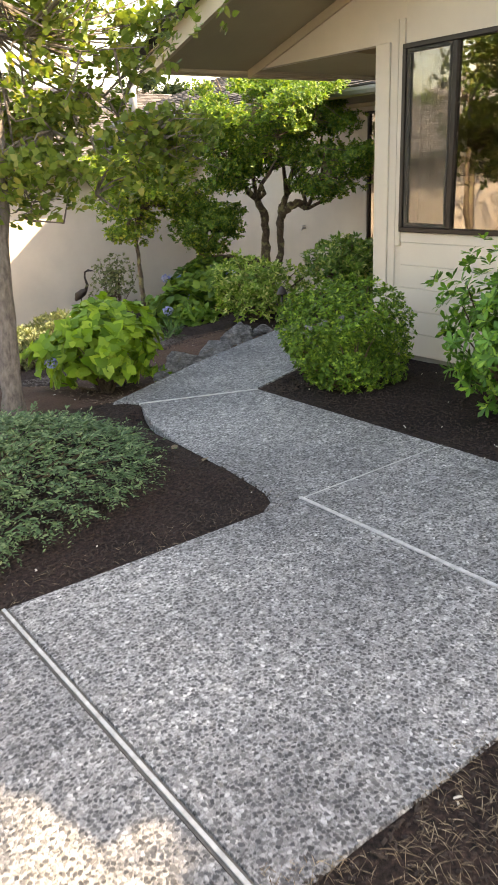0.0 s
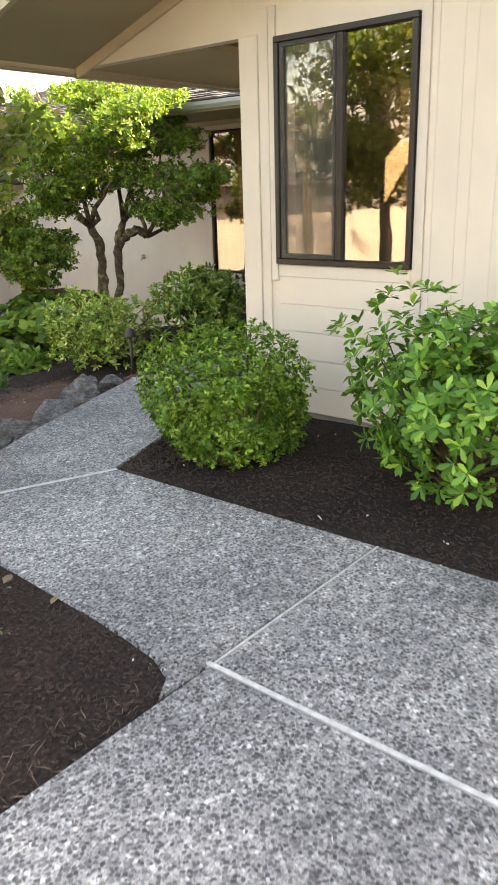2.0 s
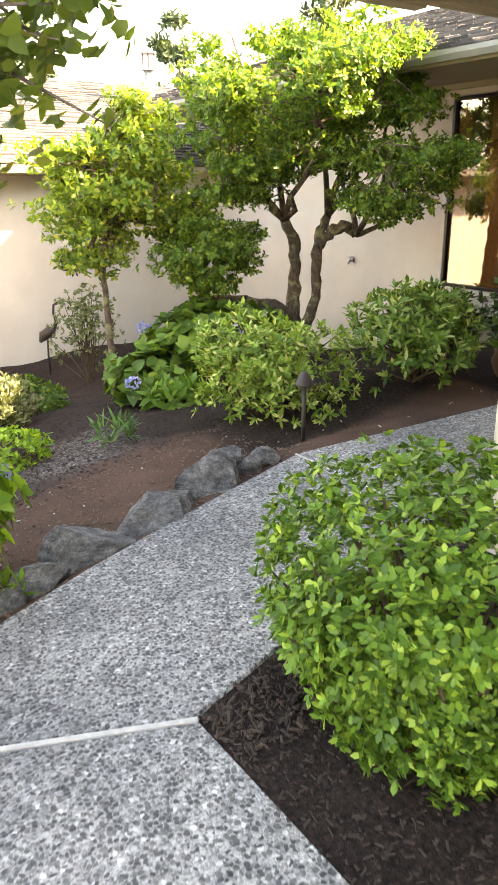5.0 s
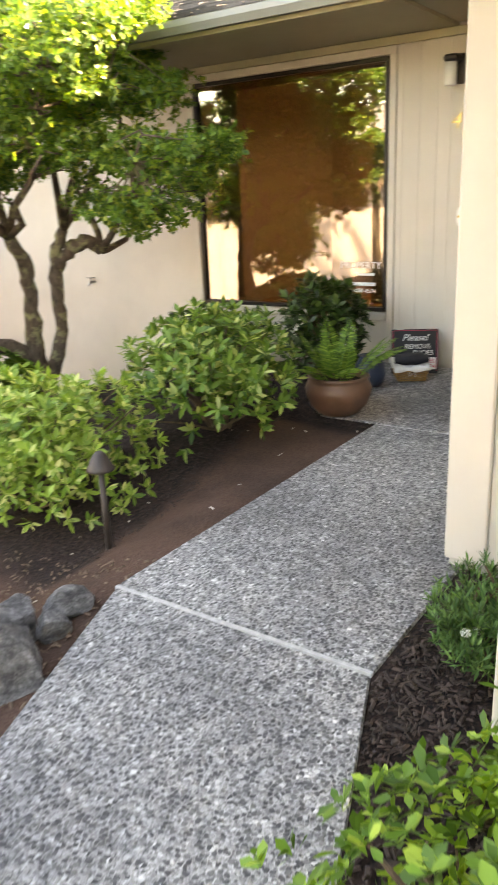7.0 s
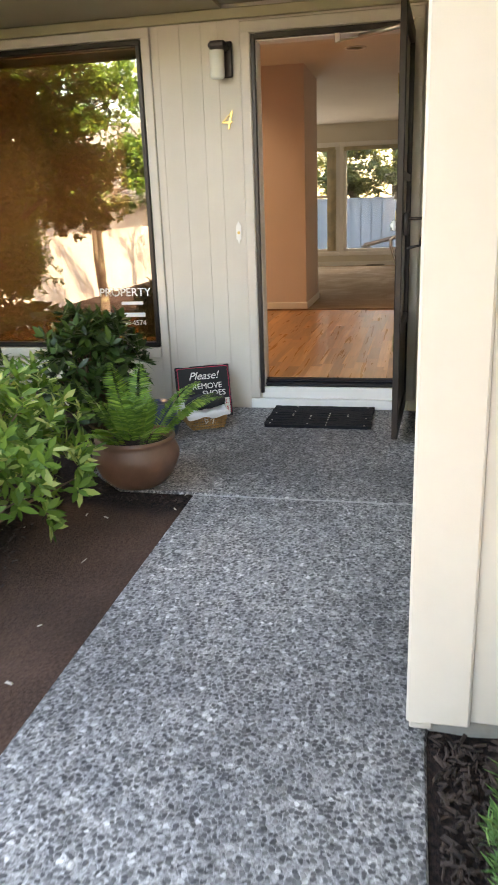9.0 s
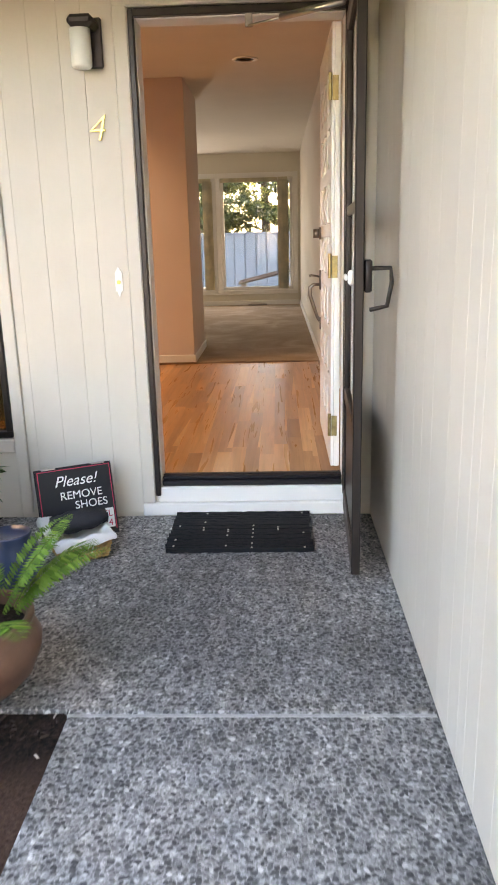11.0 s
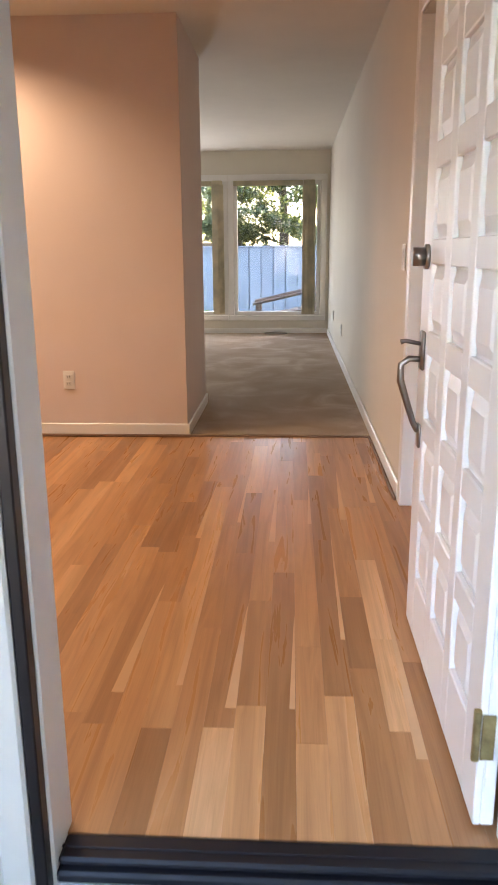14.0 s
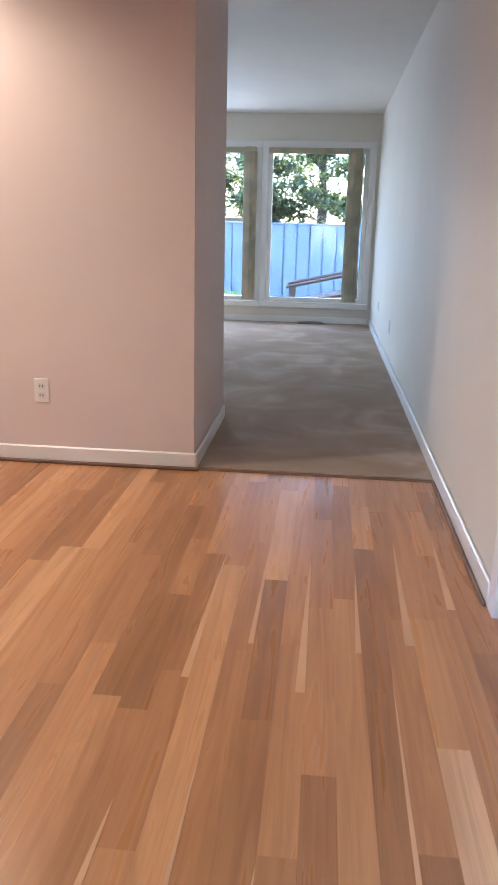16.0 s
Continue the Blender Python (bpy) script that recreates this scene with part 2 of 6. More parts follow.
def glass_mat(name, face_on=0.06, tint=(0.80, 0.84, 0.82)):
    """Clear pane: a mirror share that grows towards grazing, the rest seen through."""
    m, n, l, b = material(name)
    n.remove(b)
    tr = n.new("ShaderNodeBsdfTransparent")
    tr.inputs["Color"].default_value = (*tint, 1)
    gl = n.new("ShaderNodeBsdfGlossy")
    gl.inputs["Roughness"].default_value = 0.004
    lw = n.new("ShaderNodeLayerWeight")
    lw.inputs["Blend"].default_value = 0.5
    pw = n.new("ShaderNodeMath")
    pw.operation = "POWER"
    pw.inputs[1].default_value = 4.0
    l.new(lw.outputs["Facing"], pw.inputs[0])
    ma = n.new("ShaderNodeMath")
    ma.operation = "MULTIPLY_ADD"
    ma.inputs[1].default_value, ma.inputs[2].default_value = 1 - face_on, face_on
    l.new(pw.outputs[0], ma.inputs[0])
    ms = n.new("ShaderNodeMixShader")
    l.new(ma.outputs[0], ms.inputs[0])
    l.new(tr.outputs[0], ms.inputs[1])
    l.new(gl.outputs[0], ms.inputs[2])
    l.new(ms.outputs[0], n["Material Output"].inputs["Surface"])
    return m


def glow(name, c, s):
    m, n, l, b = material(name)
    b.inputs["Base Color"].default_value = (*c, 1)
    b.inputs["Emission Color"].default_value = (*c, 1)
    b.inputs["Emission Strength"].default_value = s
    return m


M_AGG = aggregate("exposed_aggregate")
M_GROUND = ground_mat("bark_mulch_ground")
M_CHIP = plain("bark_chip", (0.036, 0.023, 0.018), 0.9, 0.5, 40, 200, 0.3)
M_CHIP_BROWN = plain("shredded_bark", (0.058, 0.037, 0.029), 0.9, 0.8, 22, 200, 0.4)
M_LITTER = plain("dry_litter", (0.17, 0.115, 0.08), 0.9, 0.6, 30, 200, 0.3)
M_GROUT = plain("pale_joint", (0.50, 0.49, 0.475), 0.8, 0.3, 25, 200, 0.3)
M_GROUTDK = plain("dark_joint", (0.11, 0.10, 0.09), 0.9, 0.3, 25, 200, 0.3)
M_SIDING = plain("cream_siding_paint", (0.605, 0.55, 0.48), 0.62, 0.07, 2.0, 60, 0.12, rnd=0.035)
M_STUCCO = plain("cream_wall_paint", (0.59, 0.53, 0.46), 0.8, 0.10, 1.5, 120, 0.3)
M_TRIM = plain("cream_trim_paint", (0.57, 0.52, 0.455), 0.5, 0.06, 3.0, 80, 0.08)
M_OLIVE = plain("olive_tan_trim_paint", (0.40, 0.355, 0.235), 0.6, 0.10, 2.5, 80, 0.1)
M_SOFFIT = plain("brown_soffit_paint", (0.36, 0.305, 0.205), 0.7, 0.10, 1.6, 80, 0.1)
M_FASCIA = plain("tan_fascia_paint", (0.47, 0.39, 0.285), 0.6, 0.10, 2.0, 80, 0.1)
M_BRONZE = plain("bronze_aluminium", (0.020, 0.015, 0.014), 0.4, 0.2, 8, 90, 0.05, metal=0.3)
M_STEM = plain("concrete_footing", (0.30, 0.285, 0.265), 0.9, 0.25, 9, 120, 0.4)
M_GUTTER = plain("cream_gutter", (0.20, 0.19, 0.16), 0.45, 0.12, 3, 60, 0.05)
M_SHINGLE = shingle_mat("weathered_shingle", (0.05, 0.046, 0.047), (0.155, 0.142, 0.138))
M_SHINGLE_PALE = shingle_mat("sunlit_pale_shingle", (0.17, 0.163, 0.158), (0.30, 0.288, 0.275))
M_GLASS = glass_mat("window_glass", 0.22, (0.62, 0.55, 0.46))
M_GLASS_IN = glass_mat("clear_glass", 0.025, (0.62, 0.64, 0.65))
M_GLASS_STORM = glass_mat("storm_door_glass", 0.10, (0.80, 0.81, 0.81))
M_WALL_IN = plain("warm_white_wall", (0.70, 0.66, 0.58), 0.7, 0.04, 1.2, 150, 0.08)
M_WALL_PINK = plain("pink_beige_wall", (0.70, 0.59, 0.545), 0.7, 0.04, 1.2, 150, 0.08)
M_CEIL = plain("ceiling_paint", (0.73, 0.70, 0.64), 0.85, 0.04, 2.5, 60, 0.35)
M_WHITE = plain("white_gloss_paint", (0.80, 0.785, 0.76), 0.35, 0.05, 3, 60, 0.05)
M_OAK = oak("oak_strip")
M_CARPET = carpet_mat("taupe_carpet")
M_RUBBER = plain("black_rubber", (0.010, 0.011, 0.014), 0.75, 0.3, 20, 200, 0.3, spec=0.25)
M_STEEL = plain("brushed_metal", (0.52, 0.50, 0.47), 0.3, 0.1, 10, 200, 0.05, metal=1.0)
M_BRASS = plain("aged_brass", (0.62, 0.45, 0.16), 0.35, 0.3, 30, 200, 0.1, metal=1.0)
M_PLASTIC = plain("white_plastic", (0.80, 0.79, 0.76), 0.4, 0.04, 5, 90, 0.03)
M_DARK = plain("dark_void", (0.02, 0.018, 0.016), 0.9, 0.2, 5, 60, 0.1)
M_TERRA = plain("brown_glazed_pot", (0.17, 0.085, 0.055), 0.45, 0.35, 7, 90, 0.15)
M_SIGN = plain("black_sign_board", (0.012, 0.012, 0.016), 0.45, 0.2, 5, 60, 0.05, spec=0.3)
M_SIGNWHITE = plain("white_print", (0.78, 0.78, 0.76), 0.6, 0.05, 9, 60, 0.02)
M_SIGNRED = plain("crimson_print", (0.60, 0.02, 0.08), 0.6, 0.1, 9, 60, 0.02)
M_WICKER = plain("wicker", (0.42, 0.24, 0.09), 0.6, 0.3, 40, 120, 0.3)
M_CLOTH = plain("white_cloth", (0.74, 0.73, 0.71), 0.9, 0.1, 12, 200, 0.4)
M_BLACKCLOTH = plain("black_fabric", (0.015, 0.016, 0.022), 0.8, 0.3, 12, 200, 0.3)
M_ROCK = rock_mat("grey_boulder")
M_BARK = bark("lichened_bark", (0.045, 0.032, 0.025), (0.17, 0.125, 0.095), (0.24, 0.22, 0.12))
M_BARKGREY = bark("grey_bark", (0.075, 0.062, 0.055), (0.26, 0.225, 0.20))
M_TWIG = bark("twig_bark", (0.05, 0.035, 0.025), (0.16, 0.11, 0.075))
M_LEAF_ROUND = leaf("azalea_leaf", (0.045, 0.12, 0.020), (0.15, 0.30, 0.045), (0.34, 0.50, 0.09), 0.45, 0.30)
M_LEAF_GLOSS = leaf("choisya_leaf", (0.045, 0.15, 0.025), (0.14, 0.35, 0.06), (0.32, 0.54, 0.10), 0.35)
M_LEAF_TREE = leaf("tree_leaf", (0.050, 0.120, 0.028), (0.16, 0.29, 0.05), (0.33, 0.40, 0.08), 0.42, 0.50)
# Yellow-green leaf lightened so that its colour carries the sunlight.
M_LEAF_PHOT = leaf("sunlit_yellow_green_leaf", (0.08, 0.16, 0.03), (0.25, 0.37, 0.06), (0.50, 0.52, 0.12), 0.42, 0.50)
M_LEAF_VARI = leaf("variegated_leaf", (0.10, 0.21, 0.035), (0.30, 0.45, 0.10), (0.66, 0.68, 0.34))
M_LEAF_DARK = leaf("dark_laurel_leaf", (0.014, 0.035, 0.010), (0.04, 0.085, 0.02), (0.08, 0.14, 0.03), 0.3, 0.2)
M_LEAF_HYD = leaf("hydrangea_leaf", (0.10, 0.23, 0.02), (0.25, 0.43, 0.045), (0.40, 0.56, 0.09), 0.5, 0.4)
# Darker copy of hydrangea_leaf: shade is put into the leaf colour.
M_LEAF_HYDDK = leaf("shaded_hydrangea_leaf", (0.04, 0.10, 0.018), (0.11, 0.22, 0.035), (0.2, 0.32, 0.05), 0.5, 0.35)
M_LEAF_JUN = leaf("juniper_needle", (0.040, 0.090, 0.045), (0.12, 0.20, 0.10), (0.22, 0.30, 0.16), 0.7, 0.2, (1, 1, 0.7))
M_LEAF_FERN = leaf("fern_frond", (0.07, 0.165, 0.03), (0.15, 0.30, 0.055), (0.25, 0.40, 0.09), 0.5, 0.4)
M_LEAF_KATS = leaf("heart_leaf", (0.085, 0.15, 0.03), (0.20, 0.28, 0.07), (0.31, 0.30, 0.10), 0.5, 0.45)
M_LEAF_GREY = leaf("grey_green_leaf", (0.10, 0.13, 0.07), (0.22, 0.26, 0.14), (0.36, 0.37, 0.24), 0.6, 0.3)
M_LEAF_FAR = leaf("far_foliage", (0.07, 0.09, 0.045), (0.19, 0.215, 0.105), (0.38, 0.38, 0.20), 0.6, 0.32)
M_NEEDLE = leaf("dark_needle", (0.02, 0.04, 0.02), (0.05, 0.085, 0.04), (0.08, 0.12, 0.05), 0.6, 0.3)
M_BLUE = leaf("blue_petal", (0.22, 0.26, 0.62), (0.42, 0.46, 0.85), (0.60, 0.62, 0.92), 0.6, 0.4, (1, 1, 1))
M_PETALW = leaf("white_petal", (0.6, 0.6, 0.6), (0.8, 0.8, 0.8), (0.85, 0.85, 0.85), 0.6, 0.3, (1, 1, 1))
M_HEATH = leaf("heath_needle", (0.16, 0.13, 0.03), (0.34, 0.27, 0.06), (0.42, 0.22, 0.12), 0.7, 0.3, (1, 1, 0.8))
M_DRY = leaf("dry_needles", (0.10, 0.07, 0.05), (0.24, 0.18, 0.13), (0.36, 0.29, 0.22), 0.8, 0.1, (1, 1, 1))
M_FENCE = plain("pale_grey_fence", (0.42, 0.44, 0.47), 0.8, 0.12, 3, 70, 0.2, rnd=0.1)
M_DECK = plain("brown_deck_wood", (0.20, 0.115, 0.07), 0.7, 0.25, 6, 90, 0.2)
M_IRON = plain("dark_bronze_lamp", (0.05, 0.04, 0.037), 0.5, 0.25, 12, 90, 0.1, metal=0.4)
M_BLIND = leaf("beige_blind", (0.56, 0.51, 0.42), (0.62, 0.57, 0.47), None, 0.7, 0.45, (1, 1, 0.95))
M_HOSE = plain("blue_hose", (0.05, 0.12, 0.32), 0.4, 0.1, 9, 60, 0.02)
M_LAWN = plain("rough_grass", (0.10, 0.15, 0.04), 0.9, 0.4, 3, 60, 0.6)
M_LAMPGLASS = plain("white_lamp_glass", (0.78, 0.77, 0.72), 0.3, 0.05, 5, 40, 0.02)
M_CHIM = plain("white_flue", (0.24, 0.245, 0.25), 0.5, 0.1, 6, 60, 0.05)
M_TAPE = plain("aged_brass_hinge", (0.42, 0.34, 0.16), 0.4, 0.4, 30, 90, 0.1, metal=0.8)
M_PEWTER = plain("antique_pewter", (0.27, 0.25, 0.23), 0.28, 0.25, 12, 150, 0.08, metal=1.0)
M_LEAF_TUFT = leaf("narrow_dark_leaf", (0.035, 0.10, 0.035), (0.10, 0.22, 0.075), (0.16, 0.30, 0.10), 0.5, 0.3)
M_LEAF_VARI2 = leaf("green_variegated_leaf", (0.05, 0.13, 0.022), (0.17, 0.30, 0.06), (0.50, 0.55, 0.24))


def mesh_cloth(name, c, see):
    """Fine woven mesh: partly seen through, partly matt."""
    m, n, l, b = material(name, 0.9, 0, 0.2)
    b.inputs["Base Color"].default_value = (*c, 1)
    tr = n.new("ShaderNodeBsdfTransparent")
    ms = n.new("ShaderNodeMixShader")
    ms.inputs[0].default_value = see
    l.new(b.outputs[0], ms.inputs[1])
    l.new(tr.outputs[0], ms.inputs[2])
    l.new(ms.outputs[0], n["Material Output"].inputs["Surface"])
    return m


M_SCREEN = mesh_cloth("screen_mesh", (0.15, 0.14, 0.12), 0.80)


# ---- builders ----
def _chamfer_template():
    corners = [(sx, sy, sz) for sx in (-1, 1) for sy in (-1, 1) for sz in (-1, 1)]
    ids = {}
    for c in corners:
        for a in range(3):
            ids[c, a] = len(ids)
    faces = []
    for a in range(3):
        b, d = (a + 1) % 3, (a + 2) % 3
        for s in (-1, 1):
            ring = []
            for p, q in ((-1, -1), (1, -1), (1, 1), (-1, 1)):
                c = [0, 0, 0]
                c[a], c[b], c[d] = s, p, q
                ring.append(ids[tuple(c), a])
            faces.append(ring if s > 0 else ring[::-1])
        for p in (-1, 1):
            for q in (-1, 1):
                lo, hi = [0, 0, 0], [0, 0, 0]
                lo[a], lo[b], lo[d] = -1, p, q
                hi[a], hi[b], hi[d] = 1, p, q
                ring = [ids[tuple(lo), b], ids[tuple(hi), b], ids[tuple(hi), d], ids[tuple(lo), d]]
                faces.append(ring if p * q < 0 else ring[::-1])
    for c in corners:
        ring = [ids[c, 0], ids[c, 1], ids[c, 2]]
        faces.append(ring if c[0] * c[1] * c[2] > 0 else ring[::-1])
    return corners, ids, faces


CH_CORNERS, CH_IDS, CH_FACES = _chamfer_template()
BOX_FACES = [(0, 1, 3, 2), (4, 6, 7, 5), (0, 4, 5, 1), (2, 3, 7, 6), (0, 2, 6, 4), (1, 5, 7, 3)]


class Shape:
    """Collects the vertices and faces of one mesh."""

    def __init__(self):
        self.v, self.f = [], []

    def add(self, verts, faces):
        k = len(self.v)
        self.v.extend(tuple(p) for p in verts)
        self.f.extend(tuple(i + k for i in f) for f in faces)
        return self

    def box(self, x0, x1, y0, y1, z0, z1, b=0.0, m=None):
        if b:
            c = ((x0 + x1) / 2, (y0 + y1) / 2, (z0 + z1) / 2)
            h = (abs(x1 - x0) / 2, abs(y1 - y0) / 2, abs(z1 - z0) / 2)
            b = min(b, min(h) * 0.8)
            verts = []
            for s in CH_CORNERS:
                for a in range(3):
                    verts.append([c[i] + s[i] * (h[i] - (0 if i == a else b)) for i in range(3)])
            faces = CH_FACES
        else:
            verts = [(x, y, z) for x in (x0, x1) for y in (y0, y1) for z in (z0, z1)]
            faces = BOX_FACES
        if m is not None:
            verts = [m @ Vector(p) for p in verts]
        return self.add(verts, faces)

    def prism(self, poly, z0, z1, axis="z"):
        """A closed outline, counter-clockwise, drawn out along an axis."""
        n = len(poly)
        put = {"z": lambda p, h: (p[0], p[1], h), "x": lambda p, h: (h, p[0], p[1]), "y": lambda p, h: (p[1], h, p[0])}[axis]
        verts = [put(p, z0) for p in poly] + [put(p, z1) for p in poly]
        faces = [tuple(range(n))[::-1], tuple(range(n, 2 * n))] + [(i, (i + 1) % n, n + (i + 1) % n, n + i) for i in range(n)]
        return self.add(verts, faces)

    def tube(self, path, radii, sides=8, cap=True):
        path = [Vector(p) for p in path]
        if not hasattr(radii, "__len__"):
            radii = [radii] * len(path)
        verts, side = [], None
        for i, p in enumerate(path):
            d = (path[min(i + 1, len(path) - 1)] - path[max(i - 1, 0)]).normalized()
            if side is None:
                side = d.orthogonal().normalized()
            side = (side - d * side.dot(d)).normalized()
            up = d.cross(side)
            for k in range(sides):
                a = 2 * math.pi * k / sides
                verts.append(p + (side * math.cos(a) + up * math.sin(a)) * radii[i])
        faces = []
        for i in range(len(path) - 1):
            for k in range(sides):
                j = (k + 1) % sides
                faces.append((i * sides + k, i * sides + j, (i + 1) * sides + j, (i + 1) * sides + k))
        if cap:
            faces.append(tuple(range(sides))[::-1])
            faces.append(tuple(range((len(path) - 1) * sides, len(path) * sides)))
        return self.add(verts, faces)

    def lathe(self, prof, sides=28, c=(0, 0, 0)):
        """A profile of (radius, height) turned round the upright axis."""
        verts = [(c[0] + r * math.cos(2 * math.pi * k / sides), c[1] + r * math.sin(2 * math.pi * k / sides), c[2] + z) for r, z in prof for k in range(sides)]
        faces = []
        for i in range(len(prof) - 1):
            for k in range(sides):
                j = (k + 1) % sides
                faces.append((i * sides + k, i * sides + j, (i + 1) * sides + j, (i + 1) * sides + k))
        if prof[0][0] > 1e-4:
            faces.append(tuple(range(sides))[::-1])
        if prof[-1][0] > 1e-4:
            faces.append(tuple(range((len(prof) - 1) * sides, len(prof) * sides)))
        return self.add(verts, faces)

    def moved(self, m):
        self.v = [tuple(m @ Vector(p)) for p in self.v]
        return self

    def mesh(self, name, mat, smooth=False):
        me = bpy.data.meshes.new(name)
        me.from_pydata(self.v, [], self.f)
        me.materials.append(mat)
        if smooth:
            me.polygons.foreach_set("use_smooth", [True] * len(me.polygons))
        me.update()
        return me


def part(name, shape, mat, parent=None, label="", smooth=False):
    ob = new(name, shape.mesh(name, mat, smooth))
    ob.parent = parent
    if label:
        tagged(ob, label)
    return ob


def thing(name, loc, label, category, group="", rot=0.0, kind=""):
    ob = new(name)
    ob.empty_display_size = 0.1
    ob.matrix_basis = pose(*loc, 0, 0, rot)
    return tagged(ob, label, category, group, kind)


def structure(name, shape, mat, label, category, smooth=False):
    return tagged(part(name, shape, mat, None, "", smooth), label, category, "", "structure")


def B(*a, **k):
    return Shape().box(*a, **k)


# leaf outlines: (across, along) pairs of one half, from the base to the tip
OVAL = [(0.0, 0.0), (0.20, 0.32), (0.25, 0.64), (0.0, 1.0)]
LANCE = [(0.0, 0.0), (0.13, 0.30), (0.16, 0.62), (0.0, 1.0)]
ROUND = [(0.0, 0.0), (0.15, 0.30), (0.24, 0.68), (0.0, 1.0)]
OBOVATE = [(0.0, 0.0), (0.11, 0.34), (0.19, 0.72), (0.0, 1.0)]
BLADE = [(0.0, 0.0), (0.065, 0.30), (0.07, 0.62), (0.0, 1.0)]
HEART = [(0.0, 0.0), (0.40, 0.22), (0.32, 0.60), (0.0, 1.0)]


def leaf_mesh(name, mat, base, along, normal, length, outline, fold=0.12, droop=0.12):
    """One mesh of many leaves. base, along, normal: arrays n x 3; length: n."""
    n = len(base)
    along = along / np.linalg.norm(along, axis=1, keepdims=True)
    side = np.cross(along, normal)
    side /= np.linalg.norm(side, axis=1, keepdims=True) + 1e-9
    up = np.cross(side, along)
    (_, _), (w1, a1), (w2, a2), (_, _) = outline
    tpl = [(0, 0, 0), (0, a1, -fold * w1 * 0.9), (0, a2, -fold * w2 * 0.9 - droop * a2 * a2), (0, 1, -droop),
           (-w1, a1, fold * w1), (-w2, a2, fold * w2 - droop * a2 * a2), (w1, a1, fold * w1), (w2, a2, fold * w2 - droop * a2 * a2)]
    verts = np.empty((n, 8, 3), np.float32)
    for k, (s, a, h) in enumerate(tpl):
        verts[:, k] = base + length[:, None] * (side * s + along * a + up * h)
    tri_or_quad = [(0, 1, 4), (1, 2, 5, 4), (2, 3, 5), (0, 6, 1), (6, 7, 2, 1), (7, 3, 2)]
    flat = np.array([i for f in tri_or_quad for i in f])
    sizes = np.array([len(f) for f in tri_or_quad])
    loops = (flat[None, :] + 8 * np.arange(n)[:, None]).ravel()
    totals = np.tile(sizes, n)
    starts = np.concatenate([[0], np.cumsum(totals)[:-1]])
    me = bpy.data.meshes.new(name)
    me.vertices.add(n * 8)
    me.vertices.foreach_set("co", verts.ravel())
    me.loops.add(len(loops))
    me.loops.foreach_set("vertex_index", loops.astype(np.int32))
    me.polygons.add(len(totals))
    me.polygons.foreach_set("loop_start", starts.astype(np.int32))
    me.polygons.foreach_set("loop_total", totals.astype(np.int32))
    me.polygons.foreach_set("use_smooth", np.ones(len(totals), bool))
    me.materials.append(mat)
    me.update(calc_edges=True)
    return me


def unit_rows(a):
    return a / (np.linalg.norm(a, axis=1, keepdims=True) + 1e-9)


def whorls(rng, tips, dirs, per, length, spread=(45, 85), jitter=0.25, back=0.0):
    """Leaves set round twig tips. Returns base, along, normal, length arrays."""
    n = len(tips)
    dirs = unit_rows(dirs)
    ref = np.where(np.abs(dirs[:, 2:3]) < 0.9, np.array([[0, 0, 1.0]]), np.array([[1.0, 0, 0]]))
    u = unit_rows(np.cross(dirs, ref))
    w = np.cross(dirs, u)
    out = []
    start = rng.uniform(0, 6.28, n)
    for k in range(per):
        a = start + k * 2.4 + rng.normal(0, 0.25, n)
        tilt = np.radians(rng.uniform(*spread, n))
        rad = u * np.cos(a)[:, None] + w * np.sin(a)[:, None]
        along = dirs * np.cos(tilt)[:, None] + rad * np.sin(tilt)[:, None] + rng.normal(0, jitter * 0.4, (n, 3))
        normal = dirs * np.sin(tilt)[:, None] - rad * np.cos(tilt)[:, None] + rng.normal(0, jitter, (n, 3))
        L = length * rng.uniform(0.65, 1.12, n)
        base = tips - dirs * (back * k / per) + rng.normal(0, 0.004, (n, 3))
        out.append((base, along, normal, L))
    return [np.concatenate([o[i] for o in out]) for i in range(4)]


def lumpy(rng, n, size, lumps=9, rough=0.22, lower=-0.55, inner=0.35):
    """Points in an uneven crown of half-sizes size round the origin, with their outward ways; dense near the outside."""
    size = np.array(size)
    cs = unit_rows(rng.normal(size=(lumps, 3)))
    amp = rng.uniform(-rough, rough, lumps)
    d = unit_rows(rng.normal(size=(n * 3, 3)))
    d = d[d[:, 2] > lower][:n]
    k = np.exp(6 * (d @ cs.T - 1)) @ amp
    depth = 1 - inner * rng.random(len(d)) ** 1.8
    p = d * ((1 + k) * depth * rng.normal(1, 0.045, len(d)))[:, None] * size
    return p, unit_rows(d / size)


def stems(rng, base_r, tips, count, r0=0.012, origin=(0, 0, 0), bend=0.25, sides=4):
    """Crooked stems from the ground up to some of the tips."""
    s = Shape()
    for i in rng.choice(len(tips), min(count, len(tips)), replace=False):
        t = tips[i]
        a = rng.uniform(0, 6.28)
        b = np.array(origin) + np.array([base_r * rng.random() * math.cos(a), base_r * rng.random() * math.sin(a), -0.02])
        path = []
        for k in range(5):
            f = k / 4
            p = b * (1 - f) + t * f + rng.normal(0, bend * 0.1, 3) * math.sin(math.pi * f)
            p[2] = b[2] + (t[2] - b[2]) * f ** 0.85
            path.append(p)
        s.tube(path, [r0 * (1 - 0.75 * k / 4) for k in range(5)], sides, False)
    return s


